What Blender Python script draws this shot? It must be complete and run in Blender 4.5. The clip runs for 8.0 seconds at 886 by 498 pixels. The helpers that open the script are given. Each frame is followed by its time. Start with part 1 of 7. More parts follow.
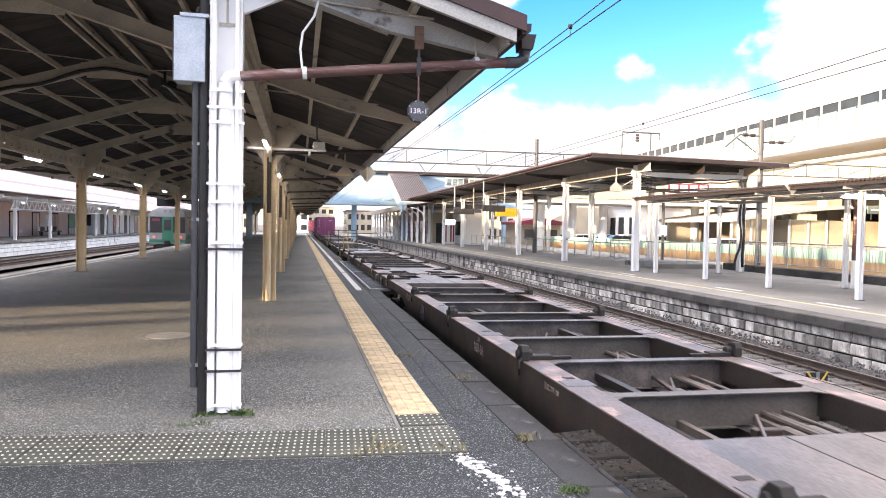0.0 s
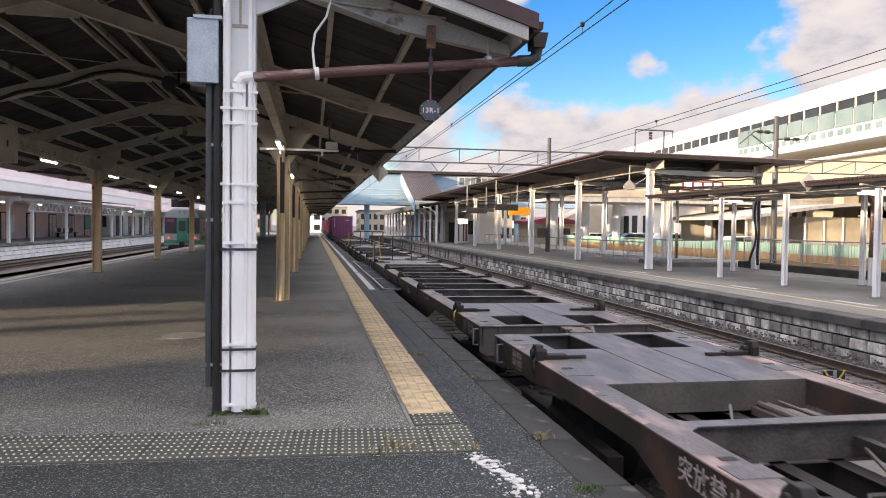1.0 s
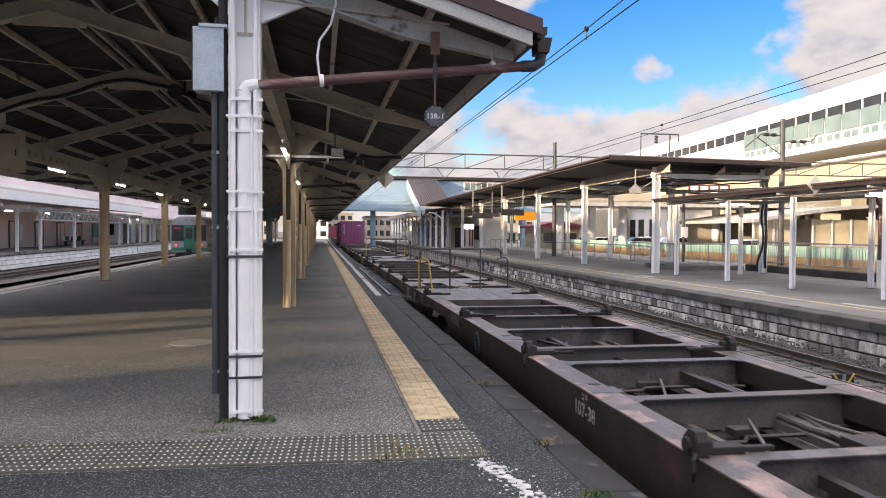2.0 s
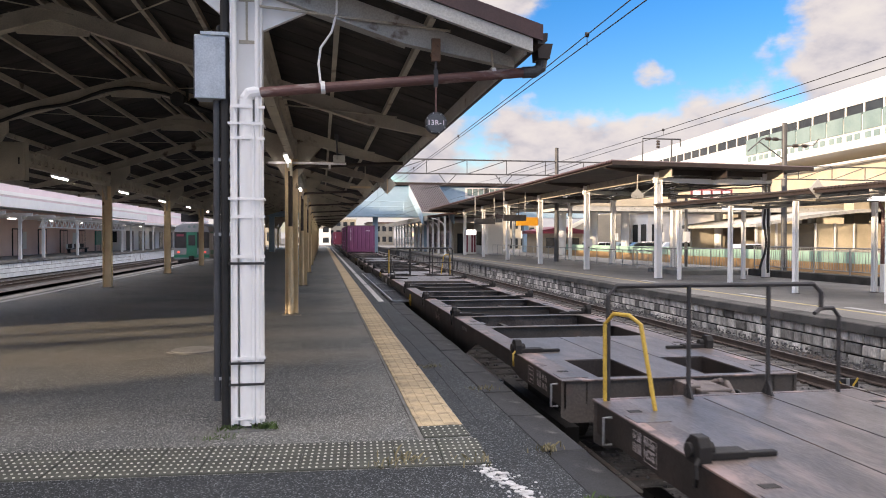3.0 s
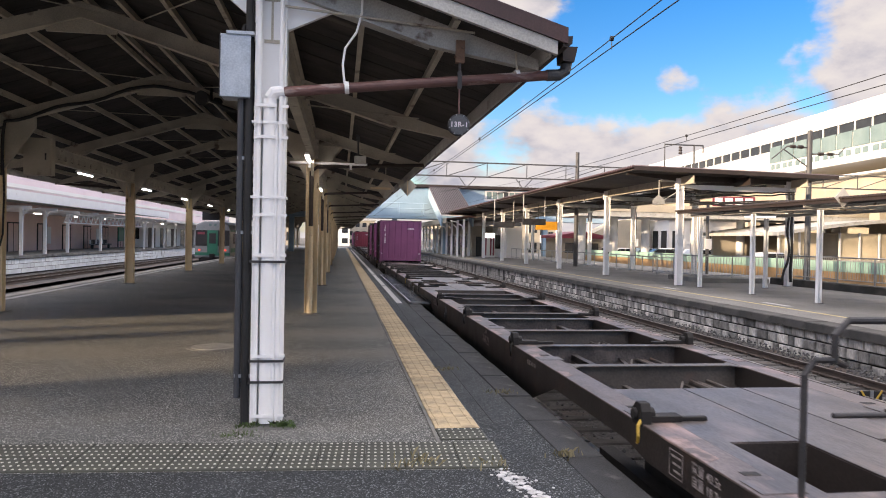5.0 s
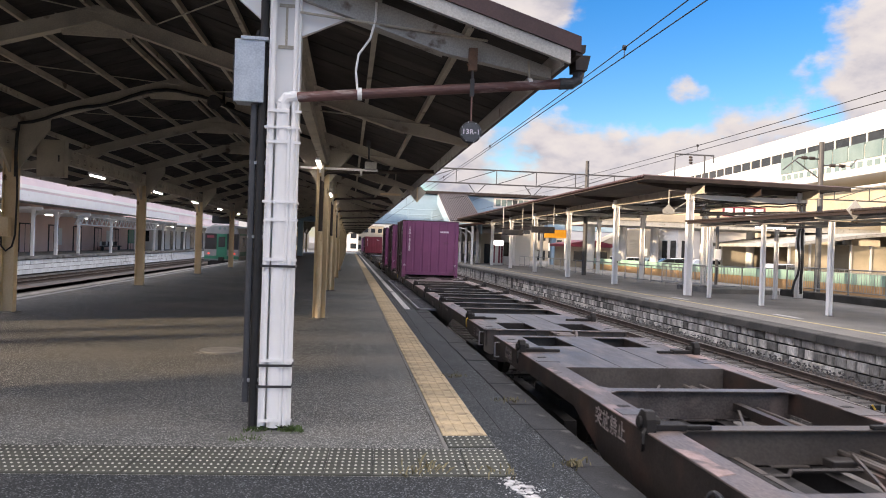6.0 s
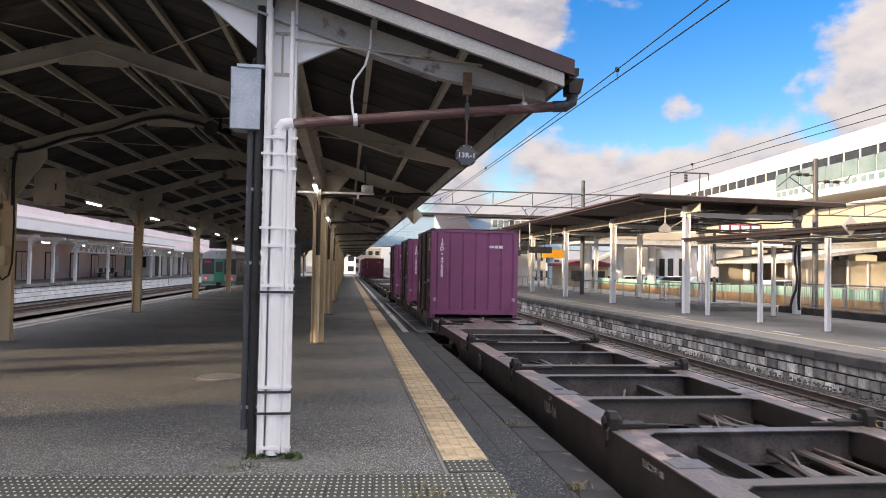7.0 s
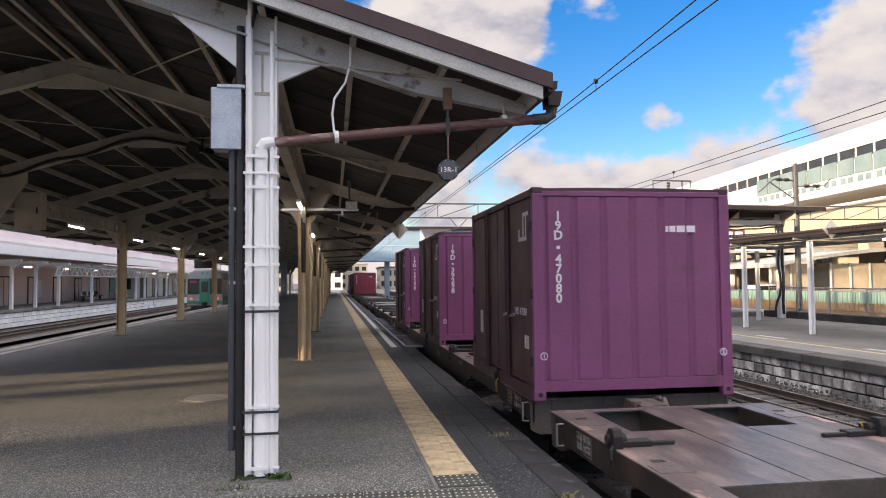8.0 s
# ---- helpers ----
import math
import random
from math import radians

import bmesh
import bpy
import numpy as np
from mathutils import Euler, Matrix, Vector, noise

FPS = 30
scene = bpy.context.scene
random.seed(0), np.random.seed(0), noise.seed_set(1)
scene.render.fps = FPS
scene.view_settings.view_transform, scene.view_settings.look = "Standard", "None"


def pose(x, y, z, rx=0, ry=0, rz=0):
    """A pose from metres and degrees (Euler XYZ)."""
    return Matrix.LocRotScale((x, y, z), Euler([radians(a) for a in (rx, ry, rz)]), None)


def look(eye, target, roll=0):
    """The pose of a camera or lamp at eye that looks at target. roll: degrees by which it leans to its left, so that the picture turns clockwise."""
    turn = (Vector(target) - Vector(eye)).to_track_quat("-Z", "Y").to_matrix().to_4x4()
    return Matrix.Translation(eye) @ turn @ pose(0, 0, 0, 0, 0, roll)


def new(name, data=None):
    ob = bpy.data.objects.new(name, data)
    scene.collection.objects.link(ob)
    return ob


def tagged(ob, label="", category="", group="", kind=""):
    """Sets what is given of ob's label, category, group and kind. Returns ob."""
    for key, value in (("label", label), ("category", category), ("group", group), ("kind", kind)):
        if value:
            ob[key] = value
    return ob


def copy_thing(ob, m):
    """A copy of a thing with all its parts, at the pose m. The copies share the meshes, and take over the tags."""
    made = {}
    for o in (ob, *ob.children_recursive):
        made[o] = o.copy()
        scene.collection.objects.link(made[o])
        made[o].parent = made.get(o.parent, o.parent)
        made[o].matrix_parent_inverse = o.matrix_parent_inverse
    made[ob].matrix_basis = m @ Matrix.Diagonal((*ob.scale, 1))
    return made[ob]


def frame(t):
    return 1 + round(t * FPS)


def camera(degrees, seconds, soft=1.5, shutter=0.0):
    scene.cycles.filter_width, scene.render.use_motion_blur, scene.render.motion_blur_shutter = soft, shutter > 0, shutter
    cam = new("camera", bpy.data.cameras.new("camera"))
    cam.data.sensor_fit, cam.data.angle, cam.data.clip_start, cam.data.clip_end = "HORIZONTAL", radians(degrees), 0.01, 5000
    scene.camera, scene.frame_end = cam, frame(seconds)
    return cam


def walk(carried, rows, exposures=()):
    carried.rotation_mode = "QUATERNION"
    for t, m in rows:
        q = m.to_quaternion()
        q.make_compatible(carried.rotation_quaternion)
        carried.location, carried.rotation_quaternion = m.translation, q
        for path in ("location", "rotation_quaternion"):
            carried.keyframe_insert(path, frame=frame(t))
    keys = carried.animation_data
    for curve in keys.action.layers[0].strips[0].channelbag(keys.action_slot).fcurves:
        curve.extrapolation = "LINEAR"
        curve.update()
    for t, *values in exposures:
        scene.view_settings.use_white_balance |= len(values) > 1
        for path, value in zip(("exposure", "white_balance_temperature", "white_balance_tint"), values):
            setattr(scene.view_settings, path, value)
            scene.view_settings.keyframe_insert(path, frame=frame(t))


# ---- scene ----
cam = camera(63.5, 8.0, soft=1.0, shutter=0.07)
PATH = [
    (0.0, pose(-0.005, 0.006, 1.718, 88.28, -1.06, -11.31)),
    (0.5, pose(-0.007, 0.008, 1.713, 88.17, -0.90, -10.79)),
    (1.0, pose(-0.007, 0.004, 1.716, 88.21, -0.73, -10.30)),
    (1.5, pose(-0.005, 0.005, 1.717, 88.39, -0.51, -9.98)),
    (3.0, pose(0.007, -0.005, 1.721, 89.10, -0.04, -9.61)),
    (3.5, pose(0.000, 0.000, 1.720, 89.23, 0.00, -9.46)),
    (4.0, pose(0.002, -0.010, 1.717, 89.28, -0.09, -9.13)),
    (4.5, pose(-0.005, 0.004, 1.713, 89.24, -0.50, -8.68)),
    (6.0, pose(-0.029, 0.016, 1.716, 89.81, -1.91, -7.47)),
    (6.5, pose(-0.045, 0.011, 1.720, 90.65, -1.70, -7.41)),
    (7.0, pose(-0.030, 0.008, 1.734, 91.52, -1.02, -7.66)),
    (7.5, pose(-0.022, 0.001, 1.738, 92.26, -0.18, -8.08)),
    (8.0, pose(-0.012, -0.011, 1.742, 92.60, 0.55, -8.68)),
]
EXPOSURES = [(t, e - 0.04, 6760, 16.5) for t, e in ((0.0, 2.74), (0.3, 2.43), (0.6, 2.06), (1.0, 1.88), (1.5, 1.86), (3.0, 1.82), (8.0, 1.82))]
walk(cam, PATH, EXPOSURES)

# ---- world, sun ----
SUN_ELEV, SUN_AZ = 9.0, 248.0      # degrees; azimuth clockwise from +y: low in the west, off to the platform's left


def build_world():
    w = bpy.data.worlds.new("sky")
    scene.world = w
    w.use_nodes = True
    n, l = w.node_tree.nodes, w.node_tree.links
    n.clear()
    out = n.new("ShaderNodeOutputWorld")
    sky = n.new("ShaderNodeTexSky")
    sky.sky_type, sky.sun_disc = "NISHITA", False
    sky.sun_elevation, sky.sun_rotation = radians(14.0), radians(SUN_AZ)
    sky.air_density, sky.dust_density, sky.ozone_density = 1.0, 0.6, 2.0
    tc = n.new("ShaderNodeTexCoord")
    sep = n.new("ShaderNodeSeparateXYZ")
    l.new(tc.outputs["Generated"], sep.inputs[0])
    # clouds: heaps in a band above the horizon, clear blue over them, a thicker unseen layer overhead added as fill
    # light
    def cloud_noise(dz):
        mp = n.new("ShaderNodeMapping")
        mp.inputs["Scale"].default_value = (3.4, 3.4, 6.5)
        mp.inputs["Location"].default_value = (0.30, 0.62, 0.1 + dz)
        l.new(tc.outputs["Generated"], mp.inputs[0])
        nz = n.new("ShaderNodeTexNoise")
        nz.inputs["Scale"].default_value, nz.inputs["Detail"].default_value = 1.7, 10.0
        nz.inputs["Roughness"].default_value = 0.55
        l.new(mp.outputs[0], nz.inputs["Vector"])
        return nz.outputs["Fac"]

    def math_node(op, a, b):
        k = n.new("ShaderNodeMath")
        k.operation = op
        for i, v in enumerate((a, b)):
            if isinstance(v, (int, float)):
                k.inputs[i].default_value = v
            else:
                l.new(v, k.inputs[i])
        return k.outputs[0]

    def ramp_node(src, stops):
        k = n.new("ShaderNodeValToRGB")
        e = k.color_ramp.elements
        e[0].position, e[0].color = stops[0][0], (*stops[0][1], 1)
        e[1].position, e[1].color = stops[-1][0], (*stops[-1][1], 1)
        for p, c in stops[1:-1]:
            q = e.new(p)
            q.color = (*c, 1)
        l.new(src, k.inputs[0])
        return k.outputs[0]

    n1, n2 = cloud_noise(0.0), cloud_noise(0.16)
    band = ramp_node(sep.outputs["Z"], [(p, (v, v, v)) for p, v in ((0.0, 0.24), (0.09, 0.25), (0.145, 0.19), (0.185, 0.05), (0.22, -0.15), (0.42, -0.12), (0.52, 0.22), (1.0, 0.36))])
    cov = n.new("ShaderNodeMapRange")
    cov.interpolation_type = "SMOOTHSTEP"
    cov.inputs["From Min"].default_value, cov.inputs["From Max"].default_value = 0.57, 0.72
    wisp = n.new("ShaderNodeTexNoise")
    wisp.inputs["Scale"].default_value, wisp.inputs["Detail"].default_value = 17.0, 6.0
    l.new(tc.outputs["Generated"], wisp.inputs["Vector"])
    total = math_node("ADD", math_node("ADD", n1, band), math_node("MULTIPLY", math_node("SUBTRACT", wisp.outputs["Fac"], 0.5), 0.35))
    # single clouds and a clear gap in the blue: direction, half-width in degrees, density
    for d, half, dense in (((0.665, 0.708, 0.235), 8.5, 0.50), ((0.425, 0.880, 0.214), 1.9, 0.18), ((0.478, 0.838, 0.264), 4.2, -0.28), ((0.168, 0.921, 0.351), 7.0, 0.50), ((0.275, 0.912, 0.305), 2.5, 0.22), ((0.77, 0.60, 0.25), 11.0, 0.55)):
        dot = n.new("ShaderNodeVectorMath")
        dot.operation = "DOT_PRODUCT"
        l.new(tc.outputs["Generated"], dot.inputs[0])
        dot.inputs[1].default_value = Vector(d).normalized()
        puff = n.new("ShaderNodeMapRange")
        puff.inputs["From Min"].default_value, puff.inputs["From Max"].default_value = math.cos(radians(half)), 1.0
        puff.inputs["To Max"].default_value = dense
        l.new(dot.outputs["Value"], puff.inputs["Value"])
        total = math_node("ADD", total, puff.outputs[0])
    l.new(total, cov.inputs["Value"])
    # crowns bright, bellies grey-mauve
    shade = math_node("ADD", math_node("MULTIPLY", math_node("SUBTRACT", n1, n2), 2.4), 0.55)
    tone = ramp_node(shade, [(0.25, (0.58, 0.60, 0.69)), (0.55, (0.88, 0.86, 0.87)), (0.8, (1.0, 0.97, 0.93))])
    # clouds above the view made over three times brighter, as added fill light
    lift = ramp_node(sep.outputs["Z"], [(0.0, (0.27, 0.27, 0.27)), (0.38, (0.27, 0.27, 0.27)), (0.62, (0.9, 0.9, 0.9)), (1.0, (1.0, 1.0, 1.0))])
    hs = n.new("ShaderNodeHueSaturation")
    hs.inputs["Saturation"].default_value = 1.5
    hs.inputs["Hue"].default_value = 0.512
    l.new(sky.outputs[0], hs.inputs["Color"])
    bs, bc, mix = n.new("ShaderNodeBackground"), n.new("ShaderNodeBackground"), n.new("ShaderNodeMixShader")
    bs.inputs["Strength"].default_value = 0.069
    l.new(math_node("MULTIPLY", lift, 0.90), bc.inputs["Strength"])
    l.new(hs.outputs[0], bs.inputs["Color"])
    l.new(tone, bc.inputs["Color"])
    l.new(cov.outputs[0], mix.inputs[0])
    l.new(bs.outputs[0], mix.inputs[1])
    l.new(bc.outputs[0], mix.inputs[2])
    l.new(mix.outputs[0], out.inputs[0])


build_world()
sun_data = bpy.data.lights.new("sun", "SUN")
sun_data.energy, sun_data.angle, sun_data.color = 2.7, radians(1.6), (1.0, 0.80, 0.55)
sun = new("sun", sun_data)
_a, _e = radians(SUN_AZ), radians(SUN_ELEV)
sun.matrix_world = look((0, 0, 30), (-100 * math.sin(_a) * math.cos(_e), -100 * math.cos(_a) * math.cos(_e), 30 - 100 * math.sin(_e)))


# ---- materials ----
def mat(name, c1, c2=None, scale=3.0, rough=0.6, metal=0.0, bump=0.0, bscale=60.0, fine=0.12, stain=None, stain_scale=0.8,
        stain_lo=0.55, stain_hi=0.7, stretch=(1, 1, 1), spec=0.5, rand=0.0, alpha=1.0, trans=0.0):
    """Two scales of variation, an optional stain, and fine relief, in the object's own space."""
    m = bpy.data.materials.new(name)
    m.use_nodes = True
    n, l = m.node_tree.nodes, m.node_tree.links
    b = n["Principled BSDF"]
    tc, mp = n.new("ShaderNodeTexCoord"), n.new("ShaderNodeMapping")
    mp.inputs["Scale"].default_value = stretch
    l.new(tc.outputs["Object"], mp.inputs[0])

    def noise_node(sc, det=5.0):
        k = n.new("ShaderNodeTexNoise")
        k.inputs["Scale"].default_value, k.inputs["Detail"].default_value = sc, det
        l.new(mp.outputs[0], k.inputs["Vector"])
        return k

    def mixc(fac, a, bb, mode="MIX"):
        k = n.new("ShaderNodeMix")
        k.data_type, k.blend_type = "RGBA", mode
        for sock, v in ((0, fac), (6, a), (7, bb)):
            if isinstance(v, (int, float)):
                k.inputs[sock].default_value = v
            elif isinstance(v, tuple):
                k.inputs[sock].default_value = (*v[:3], 1)
            else:
                l.new(v, k.inputs[sock])
        return k.outputs[2]

    def ramp(src, lo, hi):
        k = n.new("ShaderNodeMapRange")
        k.inputs["From Min"].default_value, k.inputs["From Max"].default_value = lo, hi
        l.new(src, k.inputs["Value"])
        return k.outputs[0]

    c2 = c2 or tuple(0.72 * v for v in c1)
    col = mixc(ramp(noise_node(scale).outputs["Fac"], 0.36, 0.64), c1, c2)
    if fine:
        f = noise_node(bscale, 3.0)
        col = mixc(fine, col, mixc(ramp(f.outputs["Fac"], 0.35, 0.65), (0.0, 0.0, 0.0), (1.0, 1.0, 1.0)), "OVERLAY")
    if stain:
        col = mixc(ramp(noise_node(stain_scale, 7.0).outputs["Fac"], stain_lo, stain_hi), col, stain)
    if rand:
        oi = n.new("ShaderNodeObjectInfo")
        hs = n.new("ShaderNodeHueSaturation")
        mr = n.new("ShaderNodeMapRange")
        mr.inputs["To Min"].default_value, mr.inputs["To Max"].default_value = 1 - rand, 1 + rand
        l.new(oi.outputs["Random"], mr.inputs["Value"])
        l.new(mr.outputs[0], hs.inputs["Value"])
        l.new(col, hs.inputs["Color"])
        col = hs.outputs[0]
    l.new(col, b.inputs["Base Color"])
    b.inputs["Metallic"].default_value, b.inputs["Specular IOR Level"].default_value = metal, spec
    rr = n.new("ShaderNodeMapRange")
    rr.inputs["To Min"].default_value, rr.inputs["To Max"].default_value = max(rough - 0.12, 0.03), min(rough + 0.12, 1)
    l.new(noise_node(scale * 2.3).outputs["Fac"], rr.inputs["Value"])
    l.new(rr.outputs[0], b.inputs["Roughness"])
    if bump:
        bn = n.new("ShaderNodeBump")
        bn.inputs["Strength"].default_value, bn.inputs["Distance"].default_value = bump, 0.01
        l.new(noise_node(bscale, 4.0).outputs["Fac"], bn.inputs["Height"])
        l.new(bn.outputs[0], b.inputs["Normal"])
    return m


def glow(name, color, strength):
    m = bpy.data.materials.new(name)
    m.use_nodes = True
    b = m.node_tree.nodes["Principled BSDF"]
    b.inputs["Base Color"].default_value = (*color, 1)
    b.inputs["Emission Color"].default_value = (*color, 1)
    b.inputs["Emission Strength"].default_value = strength
    return m


def glass_mat(name, color, rough=0.05):
    m = bpy.data.materials.new(name)
    m.use_nodes = True
    b = m.node_tree.nodes["Principled BSDF"]
    b.inputs["Base Color"].default_value = (*color, 1)
    b.inputs["Roughness"].default_value = rough
    b.inputs["IOR"].default_value = 1.5
    return m


def asphalt_mat(name="asphalt", c1=(0.112, 0.115, 0.108), c2=(0.058, 0.062, 0.062), stain=(0.170, 0.158, 0.128), sparse=0.70, chip=(0.56, 0.56, 0.53)):
    """Dark asphalt with pale chippings, damp patches and faded streaks."""
    m = mat(name, c1, c2, 0.55, 0.72, bump=0.9, bscale=150, fine=0.35,
            stain=stain, stain_scale=0.30, stain_lo=0.46, stain_hi=0.68, stretch=(0.6, 1.2, 1))
    n, l = m.node_tree.nodes, m.node_tree.links
    b = n["Principled BSDF"]
    src = b.inputs["Base Color"].links[0].from_socket
    tc, v = n.new("ShaderNodeTexCoord"), n.new("ShaderNodeTexVoronoi")
    v.inputs["Scale"].default_value = 115.0
    l.new(tc.outputs["Object"], v.inputs["Vector"])
    r = n.new("ShaderNodeMapRange")
    r.inputs["From Min"].default_value, r.inputs["From Max"].default_value = sparse, 0.98
    sep = n.new("ShaderNodeSeparateColor")
    l.new(v.outputs["Color"], sep.inputs[0])
    l.new(sep.outputs[0], r.inputs["Value"])
    k = n.new("ShaderNodeMix")
    k.data_type = "RGBA"
    l.new(r.outputs[0], k.inputs[0])
    l.new(src, k.inputs[6])
    k.inputs[7].default_value = (*chip, 1)
    l.new(k.outputs[2], b.inputs["Base Color"])
    return m


ASPHALT = asphalt_mat()
ASPHALT_NEW = asphalt_mat("newer_asphalt", (0.013, 0.018, 0.021), (0.006, 0.008, 0.011), (0.024, 0.029, 0.033), 0.80, (0.24, 0.26, 0.27))
CONCRETE = mat("concrete", (0.24, 0.235, 0.22), (0.15, 0.15, 0.145), 1.2, 0.85, bump=0.5, bscale=70, stain=(0.08, 0.08, 0.075), stain_scale=1.6)
KERB = mat("edge_stone", (0.028, 0.030, 0.033), (0.011, 0.012, 0.014), 1.6, 0.7, bump=0.6, bscale=80, fine=0.25, stain=(0.17, 0.165, 0.16), stain_scale=2.6, stain_lo=0.56, rand=0.2)
PALE_EDGE = mat("pale_edge_stone", (0.46, 0.44, 0.41), (0.32, 0.31, 0.29), 2.0, 0.8, bump=0.5, bscale=80, fine=0.25, stain=(0.14, 0.135, 0.13), stain_scale=2.0, stain_lo=0.58, rand=0.2)
COPING = mat("coping", (0.095, 0.09, 0.085), (0.045, 0.045, 0.043), 1.0, 0.85, bump=0.5, bscale=50, stain=(0.03, 0.03, 0.03), stain_scale=1.3)
PLATFORM_R = mat("pale_asphalt", (0.235, 0.225, 0.212), (0.165, 0.16, 0.152), 0.5, 0.85, bump=0.4, bscale=90, fine=0.2)
BLOCK = mat("wall_stone", (0.58, 0.56, 0.53), (0.30, 0.29, 0.275), 5.0, 0.9, bump=0.9, bscale=28, fine=0.2, stain=(0.05, 0.047, 0.046), stain_scale=1.3, stain_lo=0.50, stain_hi=0.62, stretch=(1, 1, 0.35), rand=0.7)
MORTAR = mat("mortar", (0.030, 0.029, 0.028), (0.018, 0.018, 0.018), 3.0, 0.95, bump=0.6, bscale=60)
BLOCK_L = mat("white_wall_stone", (0.86, 0.89, 0.91), (0.76, 0.80, 0.82), 3.0, 0.9, bump=0.6, bscale=28, stain=(0.2, 0.2, 0.2), stain_scale=1.0, stain_lo=0.6, rand=0.12)
BALLAST = mat("ballast", (0.115, 0.108, 0.104), (0.055, 0.052, 0.051), 14.0, 0.95, bump=1.0, bscale=35, fine=0.4, stain=(0.10, 0.062, 0.042), stain_scale=0.6)
STONES = mat("ballast_stone", (0.16, 0.157, 0.157), (0.065, 0.064, 0.065), 9.0, 0.95, bump=0.5, bscale=60, fine=0.3)
EARTH = mat("yard_ground", (0.13, 0.12, 0.11), (0.09, 0.085, 0.08), 0.4, 0.95, bump=0.5, bscale=20)
YELLOW = mat("yellow_tile", (0.60, 0.48, 0.30), (0.46, 0.36, 0.23), 3.2, 0.75, bump=0.5, bscale=70, stain=(0.19, 0.150, 0.11), stain_scale=5.0, stain_lo=0.50, stain_hi=0.70, rand=0.16)
TILE_GREY = mat("worn_tile", (0.078, 0.082, 0.066), (0.045, 0.049, 0.042), 2.5, 0.8, bump=0.5, bscale=90, stain=(0.13, 0.12, 0.075), stain_scale=1.5, stain_lo=0.56, rand=0.1)
DOT = mat("tile_dome", (0.62, 0.61, 0.55), (0.42, 0.42, 0.37), 6.0, 0.8)
PAINT_WHITE = mat("road_paint", (0.62, 0.62, 0.62), (0.38, 0.38, 0.38), 12.0, 0.8, bump=0.4)
STEEL_WHITE = mat("white_paint", (0.93, 0.93, 0.93), (0.89, 0.89, 0.885), 2.0, 0.42, bump=0.08, bscale=25, fine=0.03, stain=(0.60, 0.56, 0.48), stain_scale=3.5, stain_lo=0.68, stain_hi=0.8)
CREAM = mat("cream_paint", (0.74, 0.61, 0.40), (0.65, 0.52, 0.32), 2.5, 0.5, bump=0.1, bscale=30, fine=0.08, stain=(0.24, 0.16, 0.09), stain_scale=3.0, stain_lo=0.66)
BROWN = mat("brown_paint", (0.036, 0.025, 0.021), (0.024, 0.017, 0.015), 3.0, 0.55, bump=0.1)
TRUSS = mat("truss_paint", (0.52, 0.48, 0.39), (0.40, 0.365, 0.30), 2.0, 0.55, bump=0.1, stain=(0.14, 0.10, 0.075), stain_scale=2.2, stain_lo=0.62)
ROOF_UNDER = mat("roof_boards", (0.040, 0.034, 0.031), (0.020, 0.017, 0.016), 3.0, 0.8, bump=0.4, bscale=30, stretch=(0.4, 1, 1), stain=(0.11, 0.095, 0.08), stain_scale=1.0, stain_lo=0.6, rand=0.35)
ROOF_TOP = mat("maroon_roof", (0.075, 0.038, 0.036), (0.052, 0.028, 0.027), 2.0, 0.5, bump=0.1)
BARGE = mat("grey_paint", (0.46, 0.46, 0.44), (0.36, 0.36, 0.34), 2.0, 0.6, bump=0.2, stain=(0.13, 0.09, 0.07), stain_scale=4.0, stain_lo=0.62)
PIPE = mat("maroon_pipe", (0.17, 0.085, 0.075), (0.12, 0.06, 0.055), 4.0, 0.5, stain=(0.42, 0.34, 0.32), stain_scale=7.0, stain_lo=0.57, stain_hi=0.66, stretch=(0.3, 1, 1))
NAVY_PIPE = mat("dark_pipe", (0.060, 0.064, 0.072), (0.045, 0.048, 0.055), 3.0, 0.5)
SOFFIT = mat("soffit_sheet", (0.085, 0.068, 0.060), (0.058, 0.047, 0.041), 1.2, 0.7, bump=0.2)
RUST = mat("rusty_casting", (0.16, 0.13, 0.118), (0.085, 0.07, 0.064), 5.0, 0.65, bump=0.4, stain=(0.33, 0.25, 0.22), stain_scale=4.0, stain_lo=0.6)
GREY_PIPE = mat("grey_pipe", (0.080, 0.082, 0.088), (0.055, 0.057, 0.062), 3.0, 0.5)
BLACK = mat("black_rubber", (0.018, 0.018, 0.02), (0.012, 0.012, 0.012), 4.0, 0.6)
GALV = mat("galvanised_box", (0.52, 0.57, 0.62), (0.42, 0.47, 0.52), 7.0, 0.4, metal=0.25, bump=0.05)
ZINC = mat("zinc_metal", (0.42, 0.43, 0.44), (0.33, 0.34, 0.35), 5.0, 0.42, metal=0.7)
DARK_STEEL = mat("dark_steel", (0.06, 0.058, 0.06), (0.04, 0.04, 0.042), 4.0, 0.55, metal=0.3)
# wagon paint darkened: the shade on sides and in bays is in the colour
WAGON = mat("wagon_paint_shaded", (0.036, 0.029, 0.026), (0.020, 0.017, 0.015), 1.3, 0.52, bump=0.25, bscale=40, fine=0.2, stain=(0.085, 0.048, 0.036), stain_scale=1.8, stain_lo=0.56, stain_hi=0.75)
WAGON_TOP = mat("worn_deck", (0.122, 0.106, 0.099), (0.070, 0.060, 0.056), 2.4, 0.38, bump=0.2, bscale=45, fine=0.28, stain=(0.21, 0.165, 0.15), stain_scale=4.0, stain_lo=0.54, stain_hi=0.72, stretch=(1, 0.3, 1))
